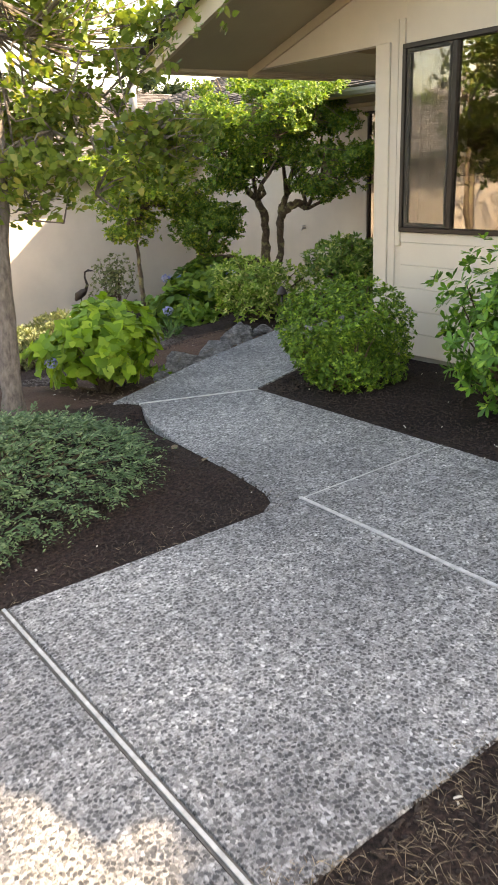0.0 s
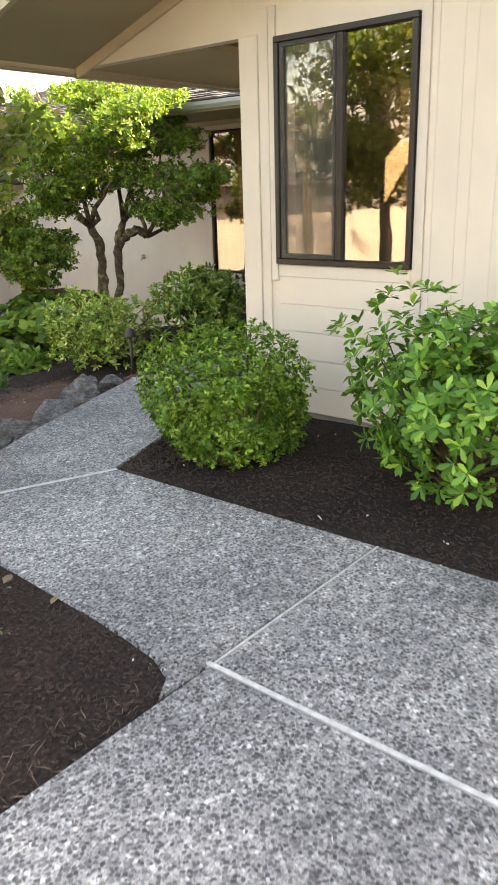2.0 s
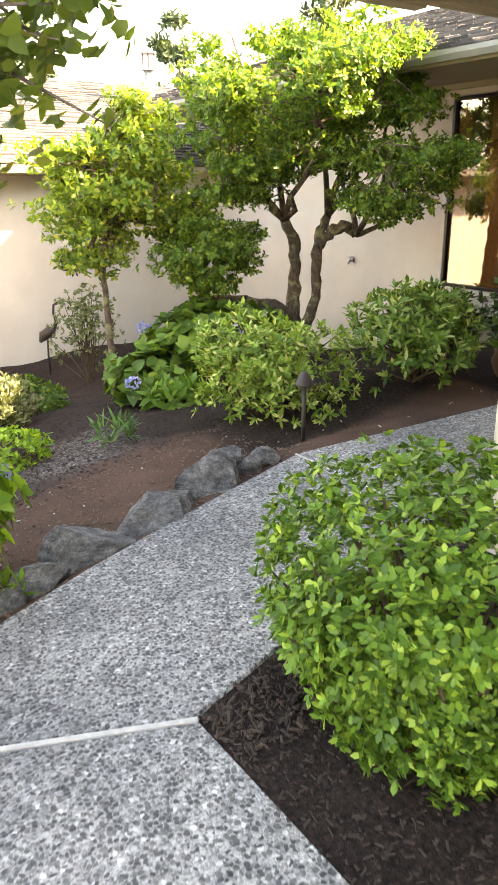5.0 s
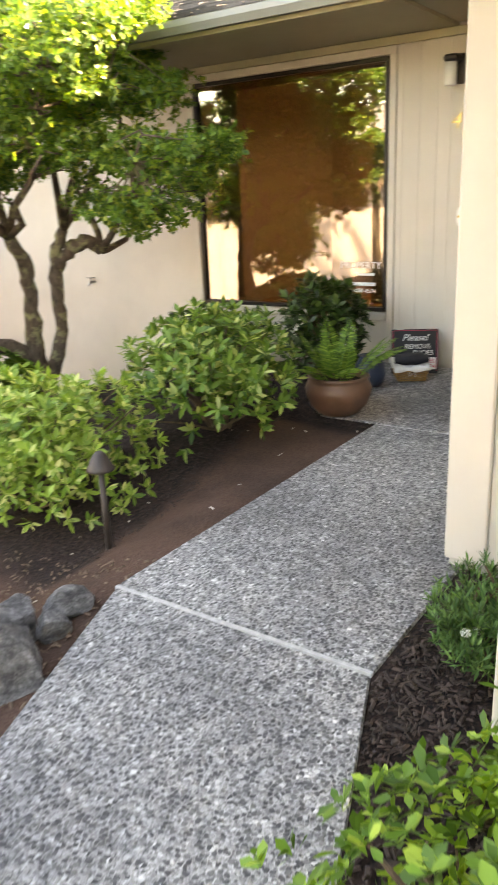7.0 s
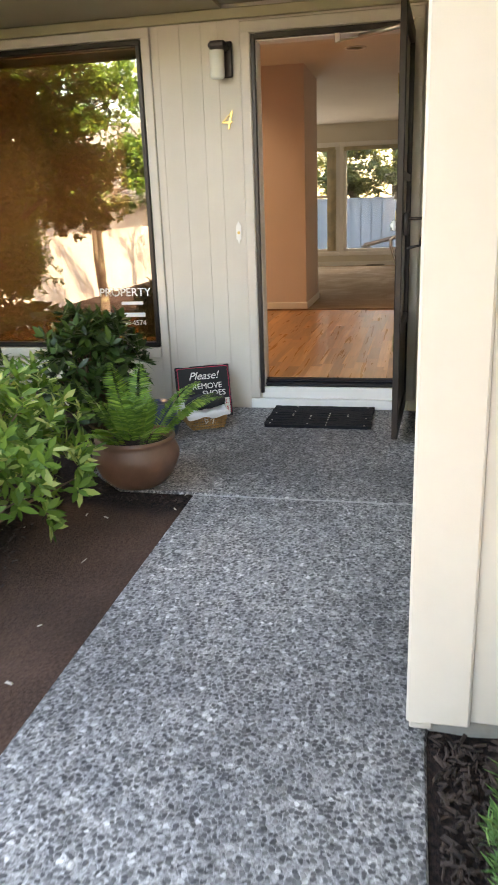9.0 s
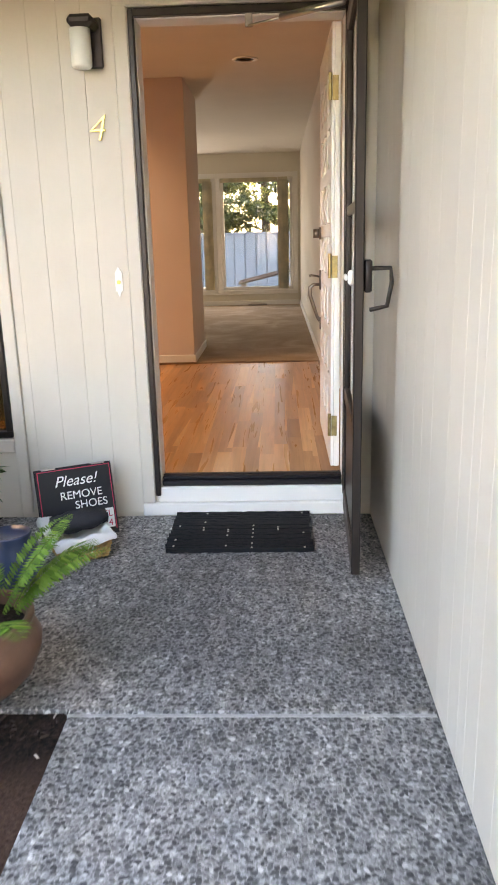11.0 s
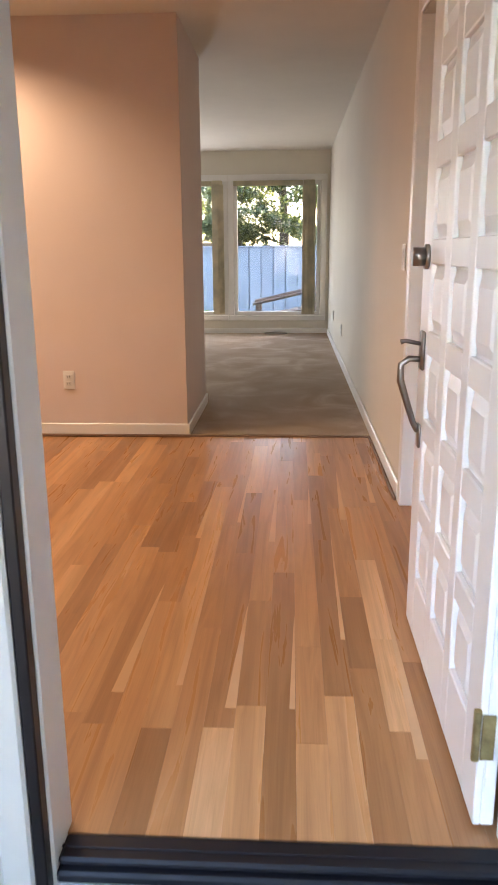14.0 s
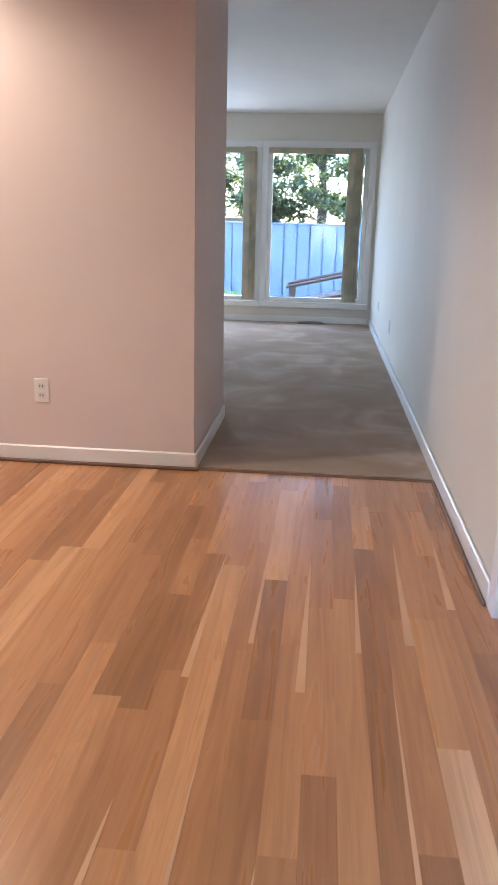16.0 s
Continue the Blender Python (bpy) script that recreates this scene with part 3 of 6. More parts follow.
def shrub(name, loc, size, label, mat, tips=900, per=7, length=0.04, outline=OVAL, seed=1, category="shrub", lift=None, lower=-0.55, rough=0.22,
          stem_n=40, group="", upward=0.45, spread=(25, 80), flowers=None, inner=0.35, lumps=9):
    """A bush: stems from the ground and an uneven crown of leaf whorls."""
    rng = np.random.default_rng(seed)
    ob = thing(name, loc, label, category, group)
    c = np.array([0, 0, size[2] * 0.92 if lift is None else lift])
    p, d = lumpy(rng, tips, size, lumps, rough, lower, inner)
    p = p + c
    keep = p[:, 2] > 0.03
    p, d = p[keep], d[keep]
    d = unit_rows(d + np.array([0, 0, upward]) + rng.normal(0, 0.25, d.shape))
    me = leaf_mesh("foliage", mat, *whorls(rng, p, d, per, length, spread), outline)
    fo = new("foliage", me)
    fo.parent = ob
    part("stem", stems(rng, 0.06, p, stem_n), M_TWIG, ob)["kind"] = "stuff"
    if flowers:
        fm, count, fsize = flowers
        top = p[p[:, 2] > c[2] * 0.55]
        for i in rng.choice(len(top), count, replace=False):
            fd = unit_rows(rng.normal(size=(70, 3)))
            fp = c + (top[i] - c) * 1.06 + np.array([0, 0, 0.03]) + fd * fsize * np.array([1, 1, 0.75])
            f = new("flower_head", leaf_mesh("flower_head", fm, fp, np.cross(fd, rng.normal(size=fd.shape)), fd, np.full(70, fsize * 0.55), OVAL))
            f.parent = ob
            tagged(f, "rounded blue mophead flower" if fm is M_BLUE else "small white flower")
    return ob


def clumps(rng, n, size, clump=0.26, top=0.25):
    """Points in a crown made of many small separate leaf masses, with gaps between them."""
    size = np.array(size)
    m = max(5, n // 42)
    c = unit_rows(rng.normal(size=(m, 3)))
    c[:, 2] = c[:, 2] * 0.9 + top * 0.3
    c = c * rng.uniform(0.35, 1.0, (m, 1)) ** 0.6 * size
    k = rng.integers(0, m, n)
    r = rng.uniform(0.6, 1.25, m) * clump
    d = unit_rows(rng.normal(size=(n, 3)))
    p = c[k] + d * (rng.random(n) ** 0.5 * r[k])[:, None] * np.array([1.15, 1.15, 0.6])
    return p, unit_rows(d + 0.6 * unit_rows(c[k] / size))


# ---- ground ----
def smooth(f):
    f = min(1.0, max(0.0, f))
    return f * f * (3 - 2 * f)


def on_paving(x, y):
    if 1.40 < y < 3.0 and x < 2.36:
        return True
    if 2.32 < x < 3.43 and y < 4.9:
        return True
    if 2.55 < x < 5.0 and 4.66 + max(0, x - 3.42) * 0.36 < y < 5.15 + (x - 2.5) * 0.44:
        return True
    return (x > 4.97 and 5.215 < y < 6.25) or (x > 7.2 and 5.215 < y < min(7.0, 6.62 + max(0.0, x - 7.22) * 0.9))


def ground_z(x, y):
    edge = 5.0 if x < 2.5 else (5.0 + (x - 2.5) * 0.5 if x < 5.0 else 6.25)
    away = y - edge
    fall = -0.80 * smooth(away / 6.6) * (1 - smooth((x - 18) / 4)) - 0.13 * smooth((away - 0.05) / 0.5) * (1 - smooth((x - 5.6) / 1.2)) * smooth((x - 2.2) / 0.8)
    east = -0.45 * smooth((x - 18.3) / 2.0)
    z = fall + east - 0.016
    if -2 < x < 9 and 0 < y < 14:
        z += 0.022 * noise.noise((x * 1.7, y * 1.7, 0)) + 0.010 * noise.noise((x * 7, y * 7, 3))
        # low mound in the beds
        z += 0.05 * smooth((4.6 - abs(x - 4.3) * 6 + 0) / 4.6) * smooth((4.4 - y) / 0.5)
        z += 0.10 * smooth((y - 6.6) / 0.8) * smooth((9 - y) / 2.0) * smooth((x - 5.0) / 0.8)
        z += 0.07 * smooth((1.9 - abs(x - 1.0)) / 1.2) * smooth((y - 3.25) / 0.6) * smooth((5.2 - y) / 0.6)
        ring = [on_paving(x + dx, y + dy) for dx, dy in ((0.1, 0), (-0.1, 0), (0, 0.1), (0, -0.1))]
        if on_paving(x, y) and all(ring):
            z = min(z, -0.06)
        elif on_paving(x, y) or any(ring):
            z = min(z, -0.005) if y > 5 and x < 4.9 else max(-0.012, min(z, -0.005))
    return z


def spaced(lo, a, b, hi, near, n_far):
    inner = [a + i * near for i in range(int((b - a) / near) + 1)]
    left = [lo + (a - lo) * (1 - (1 - i / n_far) ** 2.5) for i in range(n_far)]
    right = [b + 0.05 + (hi - b) * ((i + 1) / n_far) ** 2.5 for i in range(n_far)]
    return left + inner + right


gx, gy = spaced(-400, -1.5, 9.0, 500, 0.07, 16), spaced(-400, 0.0, 13.6, 500, 0.07, 16)
g = Shape()
g.v = [(x, y, ground_z(x, y)) for y in gy for x in gx]
nx = len(gx)
g.f = [(j * nx + i, j * nx + i + 1, (j + 1) * nx + i + 1, (j + 1) * nx + i) for j in range(len(gy) - 1) for i in range(nx - 1)]
structure("ground", g, M_GROUND, "dark brown bark mulch and soil around the walk", "ground", True)


def slab(poly, label="grey exposed-aggregate concrete walk"):
    """A paving slab with a slightly rounded arris."""
    c = Vector((sum(p[0] for p in poly) / len(poly), sum(p[1] for p in poly) / len(poly)))
    s = Shape()
    n = len(poly)
    inner = []
    for i, p in enumerate(poly):
        a, b = Vector(poly[i - 1]), Vector(poly[(i + 1) % n])
        e1, e2 = (Vector(p) - a).normalized(), (b - Vector(p)).normalized()
        nrm = Vector((-(e1.y + e2.y), e1.x + e2.x)).normalized()
        inner.append(Vector(p) + nrm * 0.006)
    s.v = [(p[0], p[1], -0.14) for p in poly] + [(p[0], p[1], -0.010) for p in poly] + [(p[0], p[1], 0.0) for p in inner]
    s.f = [tuple(range(2 * n, 3 * n))] + [(r * n + i, r * n + (i + 1) % n, (r + 1) * n + (i + 1) % n, (r + 1) * n + i) for r in (0, 1) for i in range(n)]
    return structure("pavement", s, M_AGG, label, "pavement")


slab([(-9, 1.39), (0.850, 1.39), (0.850, 3.0), (-9, 3.0)])
slab([(0.880, 1.39), (2.360, 1.39), (2.360, 2.985), (0.880, 2.995)])
slab([(2.380, -5), (3.46, -5), (3.44, 2.98), (2.380, 2.98)])
slab([(2.14, 2.998), (2.385, 2.995), (3.435, 2.995), (3.42, 4.64), (2.60, 4.96), (2.46, 4.6), (2.35, 4.1), (2.32, 3.6), (2.31, 3.35), (2.285, 3.17), (2.235, 3.06)])
slab([(2.60, 4.985), (3.42, 4.665), (4.95, 5.22), (4.965, 6.225), (4.2, 5.93), (3.5, 5.64), (2.48, 5.14)])
slab([(4.975, 5.22), (5.66, 5.22), (5.84, 5.2065), (7.19, 5.2065), (7.19, 6.25), (4.99, 6.235)])
slab([(7.205, 5.2065), (8.77, 5.2065), (8.77, 7.0), (8.0, 7.0), (7.45, 6.85), (7.22, 6.62)])


def strip(a, b, w, mat, z=0.003, label="pale concrete expansion joint"):
    a, b = Vector(a), Vector(b)
    d = (b - a).normalized()
    q = Vector((-d.y, d.x)) * w / 2
    s = Shape().prism([tuple(a - q), tuple(b - q), tuple(b + q), tuple(a + q)], -0.06, z)
    return structure("trim_joint", s, mat, label, "joint")


strip((2.37, -5), (2.37, 3.0), 0.018, M_GROUT)
strip((2.385, 2.9912), (3.44, 2.9912), 0.0075, M_GROUTDK, -0.003)
strip((2.385, 2.9835), (3.44, 2.9835), 0.0075, M_GROUT, 0.0005)
strip((2.60, 4.972), (3.42, 4.652), 0.016, M_GROUT)
strip((4.97, 6.23), (4.962, 5.22), 0.014, M_GROUT)
strip((7.1975, 5.215), (7.1975, 6.25), 0.012, M_GROUT, -0.002)
strip((0.865, 1.39), (0.865, 3.0), 0.030, M_GROUTDK, -0.004, "dark expansion joint filler")
strip((0.865, 1.39), (0.865, 3.0), 0.012, M_GROUT, 0.001)


# ---- house walls ----
def boards(parent, axis, fixed, a0, a1, z0, z1, widths, mat, holes=(), proud=0.007, gap=0.0009, seed=3, out=-1):
    """Upright siding boards as parts of a wall. axis: the wall runs along it; fixed: its outer face; out: the way that it faces."""
    rng = random.Random(seed)
    a = a0
    while a < a1 - 0.01:
        w = min(rng.choice(widths), a1 - a)
        spans = [(z0, z1)]
        for h0, h1, hz0, hz1 in holes:
            if a + w > h0 + 0.002 and a < h1 - 0.002:
                spans = [s for s in ((z0, hz0), (hz1, z1)) if s[1] - s[0] > 0.02]
        for s0, s1 in spans:
            lo, hi = a + gap / 2, a + w - gap / 2
            f0, f1 = sorted((fixed, fixed + out * proud))
            sh = Shape()
            if axis == "y":
                sh.box(f0, f1, lo, hi, s0, s1, 0.001)
            else:
                sh.box(lo, hi, f0, f1, s0, s1, 0.001)
            part("board", sh, mat, parent)
        a += w


def wall(name, x0, x1, y0, y1, z0, z1, mat, label, holes=(), axis="y"):
    """A wall with openings through it; holes: (from, to, bottom, top) along the axis."""
    s = Shape()
    cuts = sorted(holes)
    lo, hi = (y0, y1) if axis == "y" else (x0, x1)

    def piece(a, b, c, d):
        if b - a > 1e-4 and d - c > 1e-4:
            s.box(x0, x1, a, b, c, d) if axis == "y" else s.box(a, b, y0, y1, c, d)

    at = lo
    for a, b, c, d in cuts:
        piece(at, a, z0, z1)
        piece(a, b, z0, c)
        piece(a, b, d, z1)
        at = b
    piece(at, hi, z0, z1)
    return structure(name, s, mat, label, "wall")


WIN1 = (3.61, 4.57, 1.01, 2.33)
BIG = (6.90, 8.69, 0.40, 2.22)
DOOR = (5.33, 6.23, 0.10, 2.20)
ROOF_EAVE_Y, ROOF_EAVE_Z, PITCH, RIDGE_Y = 6.44, 2.36, 0.315, 3.0


def roof1(y):
    return ROOF_EAVE_Z + PITCH * (ROOF_EAVE_Y - y) if y > RIDGE_Y else ROOF_EAVE_Z + PITCH * (ROOF_EAVE_Y - RIDGE_Y) - PITCH * (RIDGE_Y - y)


w1 = wall("wall_west", 4.852, 4.98, -1.2, 4.84, 0.04, 2.5, M_SIDING, "cream painted wood siding wall with a bronze window", [WIN1])
# gable infill above the wall and the porch opening
gb = Shape().prism([(-1.2, 2.5), (4.84, 2.5), (4.84, 2.36), (6.42, 2.36), (6.42, roof1(6.42)), (RIDGE_Y, roof1(RIDGE_Y)), (-1.2, roof1(-1.2))], 4.852, 4.93, "x")
structure("wall_gable", gb, M_STUCCO, "cream painted gable above the porch opening", "wall")
wall("wall_return", 4.98, 5.69, 4.71, 4.84, 0.04, 2.36, M_SIDING, "cream painted siding return wall", axis="x")
wp = wall("wall_porch_end", 5.70, 5.82, 4.84, 5.10, 0.04, 2.36, M_SIDING, "cream painted siding wall beside the porch")
ws = wall("wall_porch_south", 5.82, 8.78, 5.10, 5.205, 0.04, 2.36, M_SIDING, "cream painted siding wall along the porch", axis="x")
we = wall("wall_entry", 8.79, 8.90, 5.10, 13.4, -0.9, 2.62, M_SIDING, "cream painted front wall with door and picture window", [DOOR, BIG])
wall("wall_south", 4.852, 19, -1.3, -1.2, -0.1, 2.5, M_SIDING, "cream painted side wall", axis="x")
wall("wall_north_garage", -16.0, 8.79, 13.4, 13.55, -0.95, 1.72, M_STUCCO, "cream stucco garage wall partly in sun", axis="x")
structure("baseboard_footing", Shape().box(4.87, 4.97, -1.2, 4.82, -0.2, 0.04).box(4.97, 5.72, 4.73, 4.82, -0.2, 0.04).box(5.72, 5.8, 4.82, 5.22, -0.2, 0.04).box(5.8, 8.78, 5.12, 5.2, -0.2, 0.04),
          M_STEM, "grey concrete footing under the siding", "footing")

# corner boards and flat trim
trim = [
    B(4.826, 4.853, 4.70, 4.843, 0.04, 2.36, 0.004), B(4.838, 4.853, 4.625, 4.698, 0.04, 2.50, 0.003), B(4.830, 4.853, 4.565, 4.615, 0.9, 2.5, 0.003),
    B(4.836, 4.853, 3.545, 3.605, 0.05, 2.6, 0.003), B(4.838, 4.853, 3.607, 4.563, 0.93, 1.005, 0.003),
    B(5.668, 5.70, 5.1205, 5.27, 0.045, 2.36, 0.006), B(5.685, 5.70, 5.02, 5.122, 0.05, 2.36, 0.004), B(5.70, 5.83, 5.206, 5.262, 0.006, 2.36, 0.004),
    B(8.765, 8.79, 6.84, 6.895, 0.02, 2.27, 0.004), B(8.765, 8.79, 8.695, 8.75, -0.2, 2.27, 0.004), B(8.762, 8.79, 6.84, 8.75, 2.225, 2.28, 0.004), B(8.755, 8.79, 6.895, 8.695, 0.33, 0.395, 0.006),
    B(8.762, 8.79, 6.237, 6.30, 0.064, 2.265, 0.006), B(8.762, 8.79, 5.262, 5.321, 0.064, 2.265, 0.006), B(8.760, 8.79, 5.262, 6.30, 2.205, 2.268, 0.006),
]
for t in trim:
    structure("trim", t, M_TRIM, "cream painted flat trim board", "trim")
structure("trim_frieze", B(8.755, 8.79, 5.21, 13.3, 2.283, 2.338, 0.004), M_OLIVE, "olive tan frieze board under the soffit", "trim")
for z in (0.22, 0.40, 0.58, 0.755):
    part("board", B(4.840, 4.853, 3.608, 4.562, z, z + 0.174, 0.003), M_SIDING, w1)
part("board", B(4.840, 4.853, 3.608, 4.562, 0.04, 0.216, 0.003), M_SIDING, w1)
boards(w1, "y", 4.853, -1.15, 3.54, 0.04, 2.6, (0.07, 0.07, 0.14, 0.10), M_SIDING, seed=5)
boards(w1, "y", 4.853, 3.608, 4.562, 2.335, 2.6, (0.96,), M_SIDING, seed=6)
boards(wp, "y", 5.70, 4.845, 5.0195, 0.04, 2.36, (0.10, 0.07), M_SIDING, seed=8)
boards(ws, "x", 5.206, 5.83, 8.76, 0.004, 2.36, (0.10, 0.20, 0.07, 0.14), M_SIDING, seed=9, out=1)
boards(we, "y", 8.79, 6.302, 6.838, 0.01, 2.28, (0.13, 0.13, 0.10), M_SIDING, seed=11)
boards(we, "y", 8.79, 6.90, 8.69, -0.05, 0.33, (1.79,), M_SIDING, seed=12)
boards(we, "y", 8.79, 8.755, 13.38, -0.9, 2.28, (4.7,), M_STUCCO, seed=13)


# ---- roofs ----
def shingles(parent, origin, along, up_slope, length, rise, course=0.14, width=(0.12, 0.30), mat=None, seed=1, thick=0.018, name="shingles"):
    """Courses of uneven shingles on a roof plane, joined in one mesh."""
    rng = random.Random(seed)
    o, a, u = Vector(origin), Vector(along).normalized(), Vector(up_slope).normalized()
    nrm = a.cross(u).normalized()
    if nrm.z < 0:
        nrm = -nrm
    s = Shape()
    for i in range(int(rise / course)):
        d = -rng.random() * 0.2
        while d < length:
            w = rng.uniform(*width)
            lo = i * course + rng.uniform(-0.012, 0.012)
            t = thick * rng.uniform(0.7, 1.3)
            p = [o + a * (d + 0.003) + u * lo, o + a * (d + w - 0.003) + u * lo, o + a * (d + w - 0.003) + u * (lo + course * 1.5), o + a * (d + 0.003) + u * (lo + course * 1.5)]
            v = [p[0] + nrm * 0.006, p[1] + nrm * 0.006, p[2], p[3], p[0] + nrm * (0.006 + t), p[1] + nrm * (0.006 + t), p[2] + nrm * 0.002, p[3] + nrm * 0.002]
            s.add(v, [(4, 5, 6, 7), (0, 1, 5, 4), (1, 2, 6, 5), (3, 0, 4, 7)])
            d += w
    ob = part(name, s, mat or M_SHINGLE, parent)
    ob["kind"] = "stuff"
    return ob


def sheet(p, t):
    """A slab of thickness t hung below four corner points."""
    v = [Vector(q) for q in p]
    return Shape().add([*v, *[q - Vector((0, 0, t)) for q in v]], [(0, 1, 2, 3), (7, 6, 5, 4), (0, 4, 5, 1), (1, 5, 6, 2), (2, 6, 7, 3), (3, 7, 4, 0)])


rx0, rx1 = 3.80, 8.85
zr = roof1(RIDGE_Y)
r1 = structure("roof_porch_gable", sheet([(rx0, ROOF_EAVE_Y, ROOF_EAVE_Z + 0.07), (rx0, RIDGE_Y, zr + 0.07), (rx1, RIDGE_Y, zr + 0.07), (rx1, ROOF_EAVE_Y, ROOF_EAVE_Z + 0.07)], 0.07), M_SOFFIT, "gable roof with brown boarded soffit", "roof")
part("roof_slope", sheet([(rx0, RIDGE_Y, zr + 0.07), (rx0, -1.9, roof1(-1.9) + 0.07), (rx1, -1.9, roof1(-1.9) + 0.07), (rx1, RIDGE_Y, zr + 0.07)], 0.07), M_SOFFIT, r1)
shingles(r1, (rx0 - 0.05, ROOF_EAVE_Y + 0.04, ROOF_EAVE_Z + 0.07), (1, 0, 0), (0, -1, PITCH), rx1 - rx0 + 0.05, 3.7, 0.16, seed=2)
shingles(r1, (rx0 - 0.05, -1.95, roof1(-1.95) + 0.07), (1, 0, 0), (0, 1, PITCH), rx1 - rx0 + 0.05, 5.2, 0.25, (0.4, 0.8), seed=3)
# rake board on the gable edge, eave fascia and gutter
def rake(y0, y1, x, w, drop, lift):
    return Shape().prism([(y0, roof1(y0) - drop), (y0, roof1(y0) + lift), (y1, roof1(y1) + lift), (y1, roof1(y1) - drop)], x, x + w, "x")


part("rake_board", rake(ROOF_EAVE_Y + 0.015, RIDGE_Y, rx0 - 0.04, 0.04, 0.085, 0.075), M_FASCIA, r1, "tan painted rake board")
part("rake_board", rake(RIDGE_Y, -1.9, rx0 - 0.04, 0.04, 0.085, 0.075), M_FASCIA, r1)
part("soffit_moulding", rake(6.42, RIDGE_Y, 4.826, 0.024, 0.075, -0.002), M_FASCIA, r1, "tan moulding where gable meets soffit")
part("fascia", B(rx0, 7.75, ROOF_EAVE_Y, ROOF_EAVE_Y + 0.02, ROOF_EAVE_Z - 0.03, ROOF_EAVE_Z + 0.06, 0.003), M_FASCIA, r1)
gut = Shape().prism([(6.462, 2.32), (6.462, 2.42), (6.468, 2.42), (6.468, 2.328), (6.54, 2.328), (6.565, 2.42), (6.575, 2.42), (6.55, 2.318)][::-1], rx0 - 0.03, 6.0, "x")
gut.prism([(6.46, 2.318), (6.46, 2.42), (6.575, 2.42), (6.55, 2.318)][::-1], rx0 - 0.034, rx0 - 0.028, "x")
part("gutter", gut, M_FASCIA, r1, "cream metal eave gutter")
structure("ceiling_porch", B(4.93, 8.78, 5.21, 6.40, 2.362, 2.40), M_SOFFIT, "brown painted flat porch ceiling", "ceiling")
structure("trim_beam_edge", B(4.93, 7.70, 6.402, 6.436, 2.345, 2.41, 0.004), M_FASCIA, "tan porch ceiling edge board", "trim")
# east wing roof over the front wall
ex = 7.72
r2 = structure("roof_main", sheet([(ex, 6.30, 2.43), (13.6, 6.30, 2.43 + 5.88 * PITCH), (13.6, 14.6, 2.43 + 5.88 * PITCH), (ex, 14.6, 2.43)][::-1], 0.06), M_SOFFIT, "weathered grey shingle roof of the main house", "roof")
part("roof_slope", sheet([(13.6, -1.9, 2.43 + 5.88 * PITCH), (19.6, -1.9, 2.40), (19.6, 14.6, 2.40), (13.6, 14.6, 2.43 + 5.88 * PITCH)][::-1], 0.06), M_SOFFIT, r2)
part("roof_slope", sheet([(8.85, -1.9, 2.43 + 1.13 * PITCH), (13.6, -1.9, 2.43 + 5.88 * PITCH), (13.6, 6.3, 2.43 + 5.88 * PITCH), (8.85, 6.3, 2.43 + 1.13 * PITCH)][::-1], 0.06), M_SOFFIT, r2)
shingles(r2, (ex - 0.05, 6.28, 2.44), (0, 1, 0), (1, 0, PITCH), 8.3, 6.2, 0.15, seed=4)
part("fascia", B(ex - 0.02, ex, 6.22, 14.6, 2.325, 2.44, 0.004), M_OLIVE, r2, "olive fascia board")
gut = Shape().prism([(2.352, ex - 0.085), (2.36, ex - 0.085), (2.36, ex - 0.03), (2.43, ex - 0.03), (2.43, ex - 0.022), (2.352, ex - 0.022)], 6.20, 14.6, "y")
gut.prism([(2.352, ex - 0.084), (2.39, ex - 0.098), (2.425, ex - 0.095), (2.43, ex - 0.103), (2.39, ex - 0.108), (2.346, ex - 0.088)], 6.20, 14.6, "y")
part("gutter", gut, M_GUTTER, r2, "cream metal eave gutter")
structure("ceiling_eave", B(ex, 8.79, 6.402, 14.6, 2.340, 2.361), M_SOFFIT, "brown painted eave soffit", "ceiling")
# garage roof to the north
r3 = structure("roof_garage", sheet([(-16, 12.95, 1.66), (-16, 19.0, 3.445), (12.0, 19.0, 3.445), (12.0, 12.95, 1.66)][::-1], 0.07), M_SOFFIT, "shingle garage roof coloured pale for sun and dark for shade", "roof")
# One roof: sun coloured in with pale shingles, corner shade with dark ones.
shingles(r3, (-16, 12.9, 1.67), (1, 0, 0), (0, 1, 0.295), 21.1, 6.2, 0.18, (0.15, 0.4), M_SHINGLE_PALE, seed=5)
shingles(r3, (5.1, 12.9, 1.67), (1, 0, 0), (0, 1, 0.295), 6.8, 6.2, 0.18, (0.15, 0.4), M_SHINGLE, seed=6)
part("fascia", B(-16, 8.0, 12.93, 12.95, 1.53, 1.66, 0.004), M_OLIVE, r3)
part("gutter", Shape().prism([(12.81, 1.56), (12.93, 1.56), (12.93, 1.66), (12.92, 1.66), (12.92, 1.575), (12.825, 1.575), (12.81, 1.66), (12.80, 1.66)], -16, 7.6, "x"), M_GUTTER, r3)
structure("ceiling_garage_eave", B(-16, 8.0, 12.95, 13.4, 1.54, 1.57), M_SOFFIT, "brown garage soffit", "ceiling")


